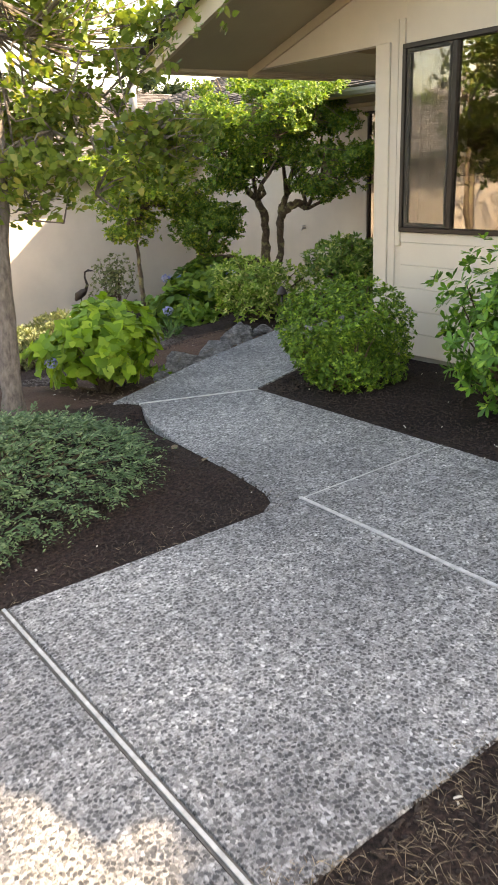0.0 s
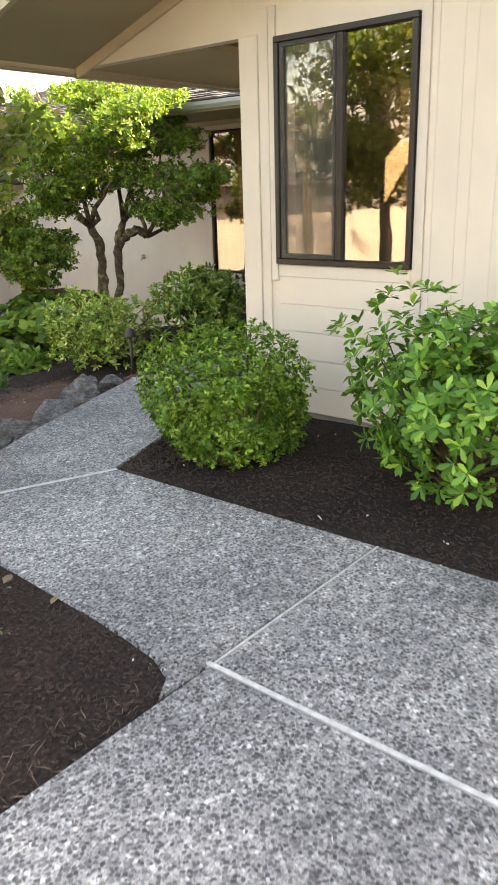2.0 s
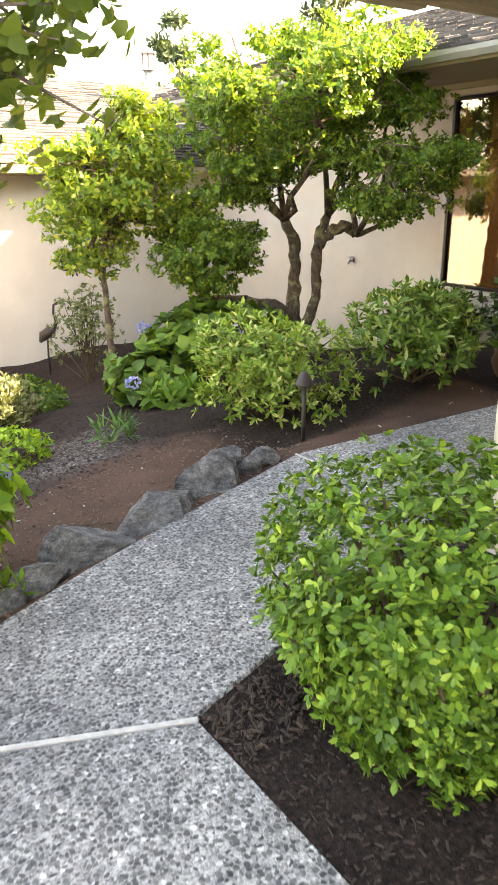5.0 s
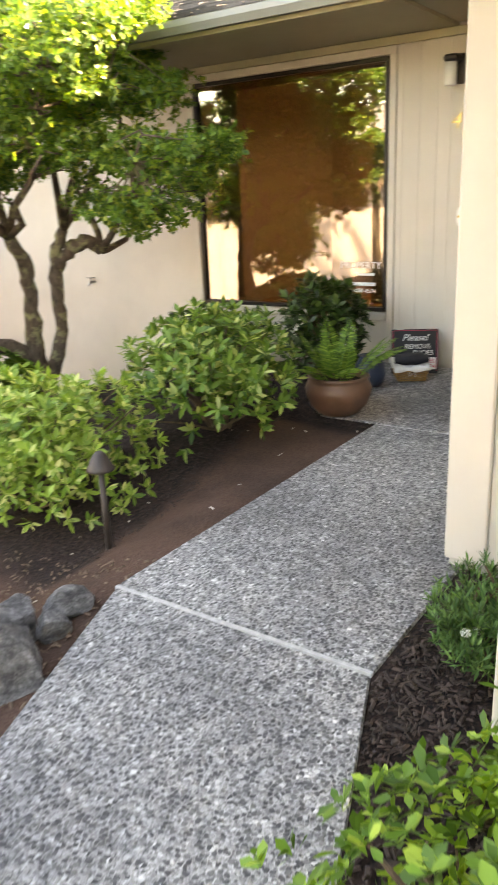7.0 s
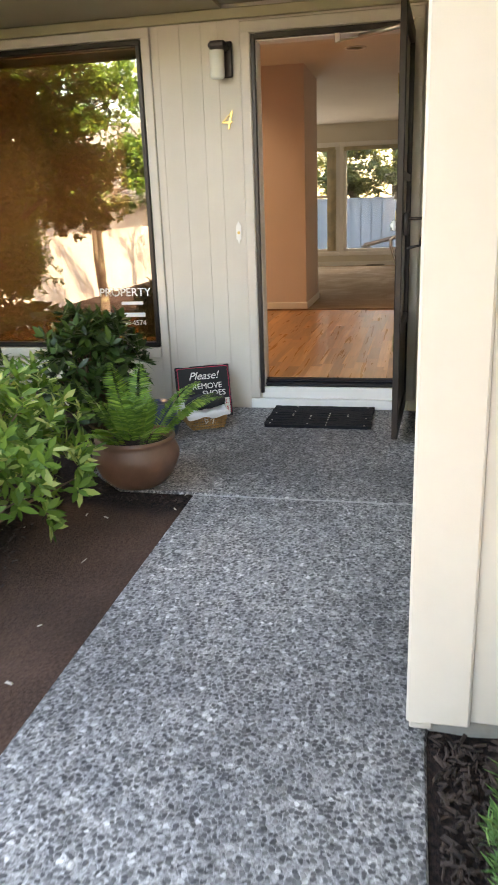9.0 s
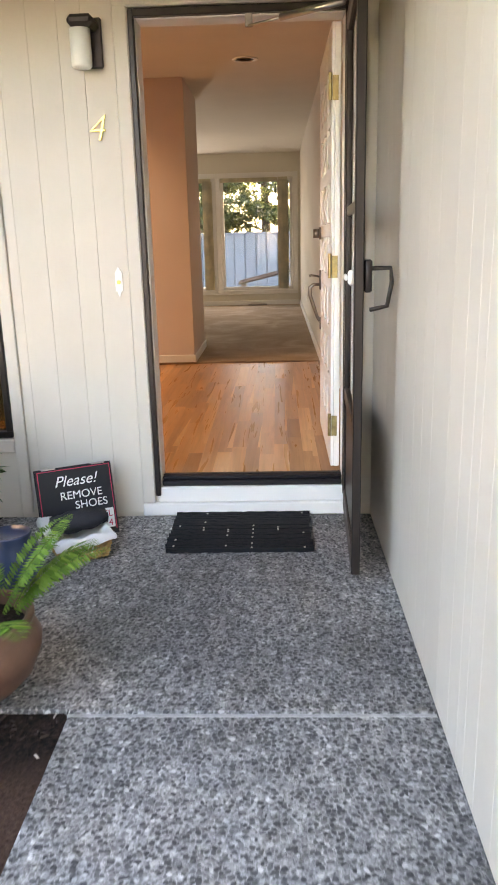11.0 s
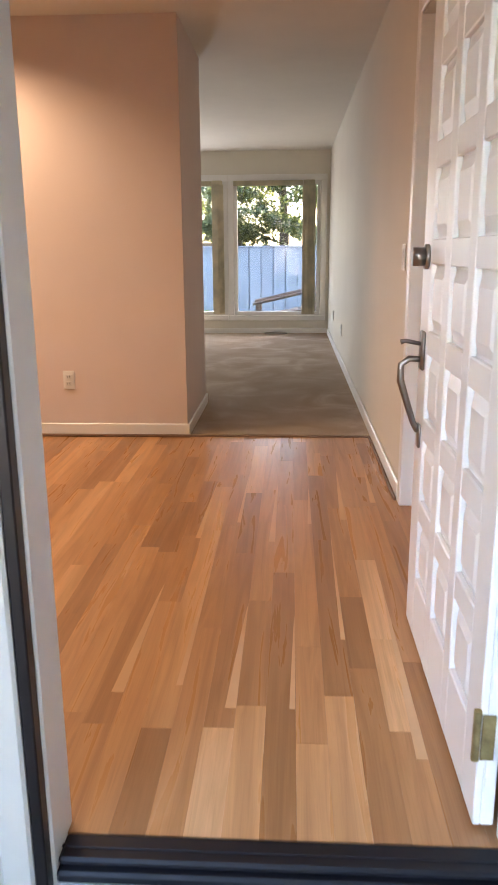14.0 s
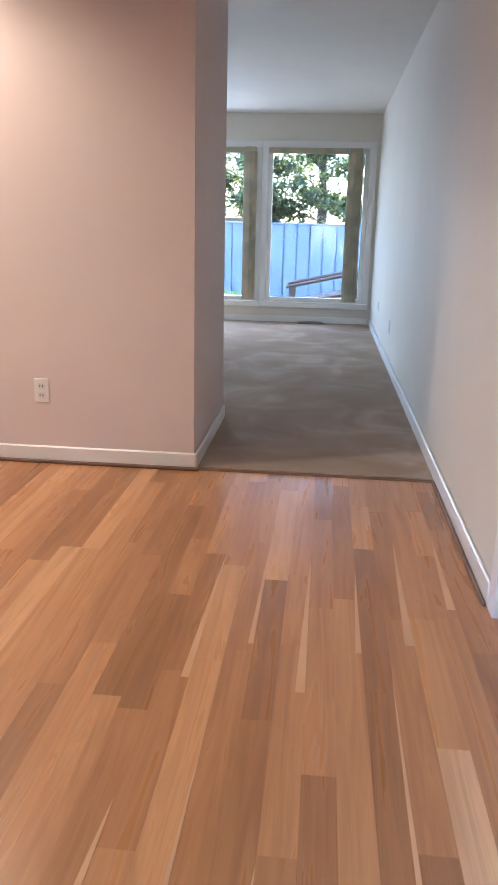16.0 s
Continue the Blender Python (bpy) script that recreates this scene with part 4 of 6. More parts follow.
# ---- windows ----
def glazing(name, x, y0, y1, z0, z1, fw, mullions, mat, label, gl=None, depth=0.07, rails=(), trim_in=None):
    """A window in a wall along y whose outer face is at x: frame bars, glass, mullions at the given places."""
    win = tagged(new(name), label, "window", "", "structure")
    for a, b, c, d in ((y0, y1, z0, z0 + fw), (y0, y1, z1 - fw, z1), (y0, y0 + fw, z0 + fw, z1 - fw), (y1 - fw, y1, z0 + fw, z1 - fw)):
        part("frame", B(x, x + depth, a + 0.001, b - 0.001, c, d, 0.004), mat, win)
    for m_at, mw in mullions:
        part("mullion", B(x + 0.008, x + depth - 0.01, m_at - mw / 2, m_at + mw / 2, z0 + fw, z1 - fw, 0.004), mat, win)
    for a, b, zz, mw in rails:
        part("rail", B(x + 0.008, x + depth - 0.01, a, b, zz - mw / 2, zz + mw / 2, 0.004), mat, win)
    edges = [y0 + fw] + [e for m_at, mw in mullions for e in (m_at - mw / 2, m_at + mw / 2)] + [y1 - fw]
    for a, b in zip(edges[::2], edges[1::2]):
        p = part("pane", B(x + depth * 0.45, x + depth * 0.45 + 0.005, a - 0.004, b + 0.004, z0 + fw - 0.004, z1 - fw + 0.004), gl or M_GLASS, win)
        p.visible_shadow = False
    return win


win1 = glazing("window_1", 4.815, *WIN1, 0.035, [(4.10, 0.04)], M_BRONZE, "two-light bronze aluminium sliding window reflecting trees", depth=0.08)
for a, b, c, d in ((4.125, 4.535, 1.045, 1.075), (4.125, 4.535, 2.27, 2.295), (4.505, 4.535, 1.075, 2.27), (4.125, 4.15, 1.075, 2.27)):
    part("sash", B(4.83, 4.845, a, b, c, d, 0.003), M_BRONZE, win1)
part("insect_screen", B(4.826, 4.828, 4.128, 4.53, 1.05, 2.29), M_SCREEN, win1, "grey insect screen over the sliding light")
win2 = glazing("window_2", 8.765, *BIG, 0.03, [], M_BRONZE, "large bronze-framed picture window reflecting the garden", depth=0.08)
# far living-room windows
FARX = 18.22
glazing("window_3", FARX + 0.03, 5.37, 6.55, 0.44, 2.22, 0.05, [], M_WHITE, "white-trimmed picture window onto the back garden", M_GLASS_IN, 0.09)
glazing("window_4", FARX + 0.03, 6.70, 8.2, 0.44, 2.22, 0.05, [(7.45, 0.05)], M_WHITE, "white-trimmed sash window onto the back garden", M_GLASS_IN, 0.09, [(6.75, 8.15, 1.40, 0.045)])

# ---- interior shell ----
FZ, CZ = 0.18, 2.60
IN_Y0, IN_Y1 = 5.25, 9.2
wall("wall_hall_right", 10.945, FARX, 5.10, IN_Y0, 0.0, 2.7, M_WALL_IN, "warm white painted hall wall", axis="x")
wall("wall_hall_recess", 8.90, 10.945, 5.0, 5.13, 0.0, 2.7, M_WALL_IN, "warm white wall behind the open door", axis="x")
structure("wall_hall_header", B(8.90, 10.945, 5.13, IN_Y0, 2.215, 2.60), M_WALL_IN, "warm white header above the door recess", "wall")
wall("wall_pink", 12.22, 12.32, 6.41, IN_Y1, 0.0, 2.7, M_WALL_PINK, "pink beige painted entry wall")
wall("wall_pink_side", 12.32, 13.26, 6.41, 6.53, 0.0, 2.7, M_WALL_PINK, "pink beige painted wall end", axis="x")
wall("wall_partition_back", 13.16, 13.26, 6.53, IN_Y1, 0.0, 2.7, M_WALL_IN, "white painted living-room partition")
wall("wall_inner_north", 8.90, FARX, IN_Y1, IN_Y1 + 0.12, 0.0, 2.7, M_WALL_IN, "white painted inner wall", axis="x")
wall("wall_far", FARX, FARX + 0.14, 5.13, IN_Y1, 0.0, 2.7, M_WALL_IN, "white painted end wall with two windows", [(5.37, 6.55, 0.44, 2.22), (6.70, 8.2, 0.44, 2.22)])
# The can at x 10.10 is unseen, added to hold a fill lamp.
CANS = ((11.66, 5.86), (11.66, 7.75), (10.10, 7.75))
cs_ = Shape()
bx = [8.90] + [e for x in (10.10, 11.66) for e in (x - 0.062, x + 0.062)] + [FARX]
for i in range(5):
    holes_y = sorted(y for x, y in CANS if bx[i] < x < bx[i + 1]) if i % 2 else []
    by = [5.13] + [e for y in holes_y for e in (y - 0.062, y + 0.062)] + [IN_Y1]
    for a, b in zip(by[::2], by[1::2]):
        cs_.box(bx[i], bx[i + 1], a, b, CZ, CZ + 0.08)
structure("ceiling", cs_, M_CEIL, "textured off-white ceiling", "ceiling")
structure("floor_carpet", B(12.235, FARX, IN_Y0, IN_Y1, 0.10, FZ + 0.012), M_CARPET, "taupe cut-pile carpet with vacuum marks", "carpet")
floor = structure("floor", B(8.884, 12.235, IN_Y0 - 1.2, IN_Y1, 0.05, FZ - 0.012), M_DARK, "oak strip hall floor", "floor")
structure("trim_carpet_edge", B(12.21, 12.24, IN_Y0, 6.41, FZ - 0.01, FZ + 0.006, 0.003), M_DECK, "dark wood carpet edge strip", "trim")
# room behind the west window
structure("wall_bedroom_back", B(7.6, 7.7, -1.2, 4.7, 0, 2.5), M_WALL_IN, "white bedroom wall", "wall")
structure("ceiling_bedroom", B(4.98, 7.7, -1.2, 4.7, 2.42, 2.47), M_CEIL, "white bedroom ceiling", "ceiling")
structure("floor_bedroom", B(4.98, 7.7, -1.2, 4.7, 0.10, 0.18), M_CARPET, "taupe bedroom carpet", "carpet")


def baseboard(x0, x1, y0, y1, mat=M_WHITE, h=0.085):
    s = Shape().box(x0, x1, y0, y1, FZ, FZ + h, 0.006)
    structure("baseboard", s, mat, "white painted baseboard", "baseboard")


baseboard(10.995, FARX, 5.252, 5.266)
baseboard(9.0, 10.92, 5.132, 5.146)
baseboard(12.204, 12.219, 6.40, IN_Y1)
baseboard(12.204, 13.26, 6.394, 6.408)
baseboard(FARX - 0.016, FARX - 0.002, 5.27, IN_Y1)
baseboard(8.902, 8.916, 6.31, 6.85)
structure("trim_shoe", B(12.19, 12.204, 6.385, IN_Y1, FZ, FZ + 0.018, 0.005), M_DECK, "brown quarter-round shoe moulding", "trim")
structure("trim_shoe", B(10.995, 12.2, 5.266, 5.28, FZ, FZ + 0.018, 0.005), M_DECK, "brown quarter-round shoe moulding", "trim")
structure("trim_casing", B(10.925, 10.944, 5.132, 5.262, FZ, 2.214, 0.004), M_WHITE, "white wall-end casing beside the door recess", "trim")
structure("trim_casing", B(10.926, 10.99, 5.252, 5.264, FZ, 2.28, 0.003), M_WHITE, "white casing edge", "trim")
structure("trim_casing", B(8.93, 10.92, 5.252, 5.264, 2.216, 2.28, 0.003), M_WHITE, "white casing over the recess", "trim")
# window trim inside the far wall
for y0, y1 in ((5.29, 6.625), (6.628, 8.28)):
    structure("trim_window", Shape().box(FARX - 0.02, FARX - 0.001, y0, y1, 2.22, 2.30, 0.004).box(FARX - 0.03, FARX - 0.001, y0, y1, 0.37, 0.44, 0.006)
              .box(FARX - 0.02, FARX - 0.001, y0, 5.37 if y0 < 6 else 6.70, 0.44, 2.22, 0.004).box(FARX - 0.02, FARX - 0.001, 6.55 if y0 < 6 else 8.2, y1, 0.44, 2.22, 0.004),
              M_WHITE, "white window casing", "trim")


# ---- doors ----
jamb = Shape().box(8.80, 8.92, 6.208, 6.228, 0.10, 2.19, 0.004).box(8.80, 8.92, 5.332, 5.345, 0.10, 2.19, 0.002).box(8.80, 8.92, 5.345, 6.208, 2.165, 2.195, 0.004)
structure("trim_door_jamb", jamb, M_WHITE, "white painted front door jamb", "trim")
storm_frame = Shape().box(8.768, 8.80, 6.213, 6.236, 0.10, 2.20, 0.003).box(8.768, 8.80, 5.322, 5.345, 0.10, 2.20, 0.003).box(8.768, 8.80, 5.345, 6.213, 2.17, 2.20, 0.003)
structure("door_frame", storm_frame, M_BRONZE, "dark bronze storm door frame", "door frame")
sill = structure("door_sill", Shape().box(8.762, 8.93, 5.30, 6.30, 0.0, 0.062, 0.006).box(8.785, 8.93, 5.33, 6.23, 0.062, 0.138, 0.006), M_WHITE, "white painted wooden door sill", "sill")
structure("door_threshold", Shape().box(8.796, 8.882, 5.346, 6.207, 0.139, 0.166, 0.006).box(8.812, 8.882, 5.346, 6.207, 0.166, 0.184, 0.006).box(8.84, 8.848, 5.346, 6.207, 0.184, 0.187, 0.001), M_SIGN, "dark bronze threshold", "threshold")

door = thing("door_front", (8.93, 5.345, FZ + 0.01), "white front door with raised panels standing open inside", "door", kind="structure")
DW, DH = 0.905, 1.975
part("slab", B(0, DW, 0.004, 0.030, 0, DH, 0.003), M_WHITE, door)
PX, PZ, PS = [0.105, 0.350, 0.600], [0.185 + 0.2425 * r for r in range(7)], 0.182
ex_x = [0.0] + [e for x0 in PX for e in (x0, x0 + PS)] + [DW]
for a, b in zip(ex_x[::2], ex_x[1::2]):
    part("stile", B(a, b, 0.030, 0.046, 0, DH, 0.003), M_WHITE, door)
ex_z = [0.0] + [e for z0 in PZ for e in (z0, z0 + PS - 0.004)] + [DH]
for x0 in PX:
    for a, b in zip(ex_z[::2], ex_z[1::2]):
        part("rail", B(x0, x0 + PS, 0.030, 0.0455, a, b, 0.003), M_WHITE, door)
    for z0 in PZ:
        # raised field with wide sloping sides
        f = Shape()
        for d, yy_ in ((0.006, 0.030), (0.036, 0.0435), (0.040, 0.0435)):
            f.v += [(x0 + d, yy_, z0 + d), (x0 + PS - d, yy_, z0 + d), (x0 + PS - d, yy_, z0 + PS - 0.004 - d), (x0 + d, yy_, z0 + PS - 0.004 - d)]
        f.f = [(8, 11, 10, 9)] + [(4 * k + i, 4 * k + 4 + i, 4 * k + 4 + (i + 1) % 4, 4 * k + (i + 1) % 4) for k in (0, 1) for i in range(4)]
        part("panel", f, M_WHITE, door)
for z in (0.155, 0.908, 1.665):
    part("hinge", Shape().box(-0.004, -0.0005, 0.016, 0.042, z, z + 0.10, 0.001).tube([(-0.002, 0.052, z), (-0.002, 0.052, z + 0.11)], 0.008, 10), M_TAPE, door, "aged brass hinge")
# handle set on the free edge
hx = DW - 0.080
hs = Shape().box(hx - 0.024, hx + 0.024, 0.046, 0.056, 0.80, 0.91, 0.004)
hs.tube([(hx, 0.054, 0.83), (hx, 0.085, 0.832), (hx, 0.108, 0.815), (hx, 0.108, 0.77), (hx, 0.085, 0.70), (hx, 0.066, 0.645), (hx, 0.052, 0.625)], [0.009, 0.009, 0.010, 0.011, 0.010, 0.009, 0.011], 10)
hs.box(hx - 0.018, hx + 0.018, 0.046, 0.054, 0.575, 0.645, 0.004)
hs.tube([(hx, 0.05, 0.872), (hx, 0.098, 0.882), (hx, 0.112, 0.878)], [0.006, 0.006, 0.008], 8)
part("handle", hs, M_PEWTER, door, "brushed metal grip handle", True)
part("deadbolt", Shape().tube([(hx, 0.045, 1.11), (hx, 0.056, 1.11)], 0.034, 20).tube([(hx, 0.056, 1.11), (hx, 0.088, 1.11)], 0.025, 20), M_PEWTER, door, "brushed metal deadbolt", True)

storm = thing("door_storm", (8.765, 5.327, 0.045), "dark bronze aluminium storm door swung open", "storm door", kind="structure", rot=180 - 2.5)
SW, SH = 0.775, 2.10
# local x runs from the hinge to the free edge
for nm, a in (("stile", (0, 0.055, 0.0, SH)), ("stile", (SW - 0.06, SW, 0.0, SH)), ("rail", (0.056, SW - 0.061, SH - 0.07, SH)), ("rail", (0.056, SW - 0.061, 0.0, 0.10)), ("rail", (0.056, SW - 0.061, 0.53, 0.58))):
    part(nm, B(a[0], a[1], -0.016, 0.016, a[2], a[3], 0.004), M_BRONZE, storm)
part("rail", B(0.056, SW - 0.061, -0.010, 0.010, 1.32, 1.36, 0.004), M_BRONZE, storm)
part("kick_panel", B(0.055, SW - 0.06, -0.006, 0.006, 0.10, 0.53), M_BRONZE, storm)
for z0, z1 in ((0.58, 1.32), (1.36, SH - 0.07)):
    p = part("pane", B(0.055, SW - 0.06, -0.003, 0.003, z0, z1), M_GLASS_STORM, storm)
    p.visible_shadow = False
lh = Shape().box(SW - 0.062, SW - 0.012, 0.017, 0.045, 1.05, 1.16, 0.006).tube([(SW - 0.035, 0.04, 1.13), (SW - 0.05, 0.11, 1.13), (SW - 0.055, 0.115, 1.08), (SW - 0.055, 0.10, 1.00), (SW - 0.035, 0.04, 0.99)], 0.008, 8)
part("pull_handle", lh, M_BRONZE, storm, "black pull handle", True)
part("latch", Shape().box(SW - 0.07, SW - 0.02, -0.036, -0.017, 1.075, 1.125, 0.006).box(SW - 0.13, SW - 0.05, -0.048, -0.036, 1.09, 1.11, 0.004), M_PLASTIC, storm, "white inside latch lever")

closer = thing("door_closer", (8.785, 5.74, 2.125), "slim steel storm door closer under the door head", "door closer")
part("cylinder", Shape().tube([(-0.10, -0.13, 0.0), (-0.28, -0.365, 0.0)], 0.013, 10), M_STEEL, closer, "", True)
part("rod", Shape().tube([(0.0, 0.0, 0.0), (-0.10, -0.13, 0.0)], 0.005, 8), M_STEEL, closer, "", True)
part("bracket", B(-0.004, 0.012, -0.015, 0.015, -0.006, 0.046, 0.002), M_STEEL, closer)

mat_ob = thing("doormat", (8.56, 5.82, 0.0), "black rubber-link doormat lying before the door", "doormat")
rng_m = random.Random(4)
for i in range(22):
    x0 = -0.25 + i * 0.0228
    wave = [(0.0035 * (-1) ** (k + i), -0.315 + 0.63 * k / 14 + (rng_m.uniform(-0.006, 0.006) if k in (0, 14) else 0)) for k in range(15)]
    part("link_strip", Shape().prism([(x0 + 0.004 + w_, y_) for w_, y_ in wave][::-1] + [(x0 + 0.0185 - w_, y_) for w_, y_ in wave], 0.002, 0.019 + 0.003 * rng_m.random()), M_RUBBER, mat_ob)
for i in range(26):
    gx_, gy_ = -0.239 + 0.0228 * rng_m.randrange(22), -0.28 + 0.112 * rng_m.randrange(6)
    part("wire_tip", B(gx_ - 0.003, gx_ + 0.003, gy_ - 0.004, gy_ + 0.004, 0.016, 0.0245, 0.001), M_STEEL, mat_ob)

wl = thing("wall_lamp", (8.778, 6.40, 1.98), "bronze wall lamp with white glass cylinder shade", "wall lamp")
part("back_plate", B(-0.02, 0.0, -0.055, 0.015, 0.0, 0.19, 0.006), M_IRON, wl)
part("cap", B(-0.13, -0.005, -0.045, 0.06, 0.135, 0.18, 0.015), M_IRON, wl)
part("shade", Shape().lathe([(0.035, -0.01), (0.042, 0.0), (0.042, 0.135)], 20, (-0.075, 0.02, 0)), M_LAMPGLASS, wl, "white glass shade", True)

num = thing("house_number", (8.775, 6.40, 1.70), "brass house number four on the siding", "house number")
cu = bpy.data.curves.new("digit", "FONT")
cu.body, cu.size, cu.extrude, cu.bevel_depth, cu.shear = "4", 0.155, 0.003, 0.0008, 0.25
cu.offset = -0.0032
cu.align_x = "CENTER"
dg = new("digit", cu)
dg.parent = num
dg.matrix_basis = Matrix(((0, 0, -1, 0), (-1, 0, 0, 0), (0, 1, 0, 0), (0, 0, 0, 1)))
cu.materials.append(M_BRASS)
bell = thing("doorbell", (8.776, 6.345, 1.11), "white ornate doorbell plate with amber button", "doorbell")
bell_plate = part("plate", Shape().prism([(-0.016, -0.04), (0.016, -0.04), (0.016, 0.04), (0.010, 0.05), (0.0, 0.068), (-0.010, 0.05), (-0.016, 0.04)][::-1] + [], -0.006, 0.0, "x").prism([(-0.010, -0.04), (0.0, -0.068), (0.010, -0.04)], -0.006, 0.0, "x"), M_PLASTIC, bell)
part("button", Shape().tube([(-0.006, 0, 0), (-0.011, 0, 0)], 0.009, 14), M_BRASS, bell_plate)


# ---- inside fittings ----
def can_light(x, y):
    c = thing("recessed_light", (x, y, CZ), "round recessed ceiling light with white ring; the one at x 10.1 is added", "ceiling light", "recessed lights")
    part("trim_ring", Shape().lathe([(0.068, 0.03), (0.068, -0.001), (0.074, -0.007), (0.096, -0.006), (0.10, 0.0)], 28), M_WHITE, c, "", True)
    part("reflector", Shape().lathe([(0.067, 0.0), (0.062, 0.06), (0.05, 0.10), (0.0, 0.105)], 24), M_BRASS, c, "copper-toned reflector", True)
    return c


for x, y in CANS:
    can_light(x, y)
# The spot at x 10.10 is added fill for the room behind the picture window.
for x, y, watts in ((11.66, 7.75, 5.0), (10.10, 7.75, 4.4)):
    spot = new("recessed_and_fill_lamp", bpy.data.lights.new("recessed_and_fill_lamp", "SPOT"))
    spot.data.energy, spot.data.spot_size, spot.data.spot_blend, spot.data.color, spot.data.shadow_soft_size = watts, radians(150), 0.6, (1.0, 0.73, 0.46), 0.04
    spot.matrix_world = pose(x, y, CZ - 0.012)
# added fill lamp, out of view in the far window, brightens the living room
room_fill = new("living_room_fill", bpy.data.lights.new("living_room_fill", "AREA"))
room_fill.data.shape, room_fill.data.size, room_fill.data.size_y, room_fill.data.energy, room_fill.data.color = "RECTANGLE", 0.62, 1.70, 2.4, (0.90, 0.96, 1.0)
room_fill.matrix_world = look((FARX + 0.02, 7.82, 1.33), (FARX - 5, 7.3, 1.2))


def plate(name, loc, axis, label, category, slots, w=0.072, h=0.116):
    """A wall plate; axis: the way that it faces."""
    p = thing(name, loc, label, category)
    rz = {"-x": 0, "+y": -90}[axis]
    p.matrix_basis = pose(*loc, 0, 0, rz)
    face = part("plate", B(-0.006, 0, -w / 2, w / 2, -h / 2, h / 2, 0.003), M_PLASTIC, p)
    for nm, a, b, c, d, mt in slots:
        part(nm, B(-0.009, -0.006, a, b, c, d, 0.001), mt, face)
    return face


sock = [("socket", -0.017, 0.017, 0.008, 0.036, M_CLOTH), ("socket", -0.017, 0.017, -0.036, -0.008, M_CLOTH)]
o1 = plate("outlet", (12.218, 7.15, 0.54), "-x", "white duplex power outlet on the pink wall", "outlet", sock)
for zc in (0.022, -0.022):
    for yy in (-0.007, 0.007):
        part("slot", B(-0.0105, -0.009, yy - 0.0015, yy + 0.0015, zc - 0.006, zc + 0.006), M_DARK, o1)
plate("light_switch", (11.17, 5.252, 1.285), "+y", "white rocker light switch on the hall wall", "switch", [("rocker", -0.017, 0.017, -0.034, 0.034, M_CLOTH)])
plate("outlet", (16.83, 5.252, 0.55), "+y", "white outlet with plugged adapter low on the wall", "outlet", [("adapter", -0.03, 0.03, -0.035, 0.03, M_CLOTH)])
plate("outlet", (15.33, 5.252, 0.53), "+y", "white power outlet low on the hall wall", "outlet", sock)
plate("outlet", (18.21, 7.1, 0.30), "-x", "white power outlet below the window", "outlet", sock)
vent = thing("floor_register", (18.12, 5.97, FZ + 0.012), "beige metal floor register below the window", "vent")
part("grille_frame", B(-0.06, 0.06, -0.16, 0.16, 0.0, 0.02, 0.004), M_PEWTER, vent)
for i in range(9):
    part("slat", B(-0.045, 0.045, -0.122 + i * 0.028, -0.110 + i * 0.028, 0.02, 0.025, 0.002), M_DECK, vent)


def blinds(x, y0, y1, z0, z1, n, label, name="vertical_blind"):
    b = thing(name, (x, (y0 + y1) / 2, z1), label, "blind", "vertical blinds")
    part("head_rail", B(-0.03, 0.03, y0 - (y0 + y1) / 2 - 0.02, y1 - (y0 + y1) / 2 + 0.02, -0.05, 0.0, 0.004), M_BLIND, b)
    rng = random.Random(int(x * 10 + y0 * 7))
    for i in range(n):
        yy = y0 - (y0 + y1) / 2 + (y1 - y0) * (i + 0.5) / n
        m = pose(0, yy, 0, 0, 0, rng.uniform(66, 84))
        part("vane", Shape().box(-0.042, 0.042, -0.002, 0.002, -(z1 - z0), -0.05, 0, m), M_BLIND, b)
    return b


blinds(FARX - 0.07, 5.475, 5.585, 0.46, 2.22, 9, "beige vertical blinds drawn to one side")
blinds(FARX - 0.07, 6.715, 6.805, 0.46, 2.22, 8, "beige vertical blinds drawn to one side")
structure("trim_blind_rail", B(FARX - 0.10, FARX - 0.045, 5.61, 6.54, 2.15, 2.215, 0.004), M_BLIND, "beige blind head rail", "trim")
structure("trim_blind_rail", B(FARX - 0.10, FARX - 0.045, 6.83, 8.2, 2.15, 2.215, 0.004), M_BLIND, "beige blind head rail", "trim")
blinds(9.05, 6.93, 7.12, 0.42, 2.22, 11, "white vertical blinds gathered behind the picture window")
blinds(5.03, 4.13, 4.54, 0.98, 2.3, 13, "white vertical blinds gathered behind the side window")
part("head", B(-0.03, 0.03, -1.75, -0.12, -0.05, 0.0, 0.004), M_BLIND, blinds(9.05, 8.45, 8.66, 0.42, 2.22, 12, "white vertical blinds gathered behind the picture window"), "long head rail")

# ---- oak strips ----
plank_mesh = B(0, 1, -0.038, 0.038, -0.012, 0.0).mesh("plank", M_OAK)
rng_f = random.Random(21)
yy = 5.135 + 0.0382
while yy < IN_Y1 - 0.03:
    xx = 8.885 - rng_f.random() * 0.6
    while xx < 12.215:
        ln = rng_f.choice((0.45, 0.6, 0.75, 0.9, 1.1, 1.35))
        a, b = max(xx, 8.884), min(xx + ln, 12.21)
        if b - a > 0.02:
            ob = new("plank", plank_mesh)
            ob.parent = floor
            ob.matrix_basis = Matrix.LocRotScale((a + 0.0004, yy, FZ + rng_f.uniform(-0.0002, 0.0002)), None, (b - a - 0.0004, 1, 1))
        xx += ln
    yy += 0.0762
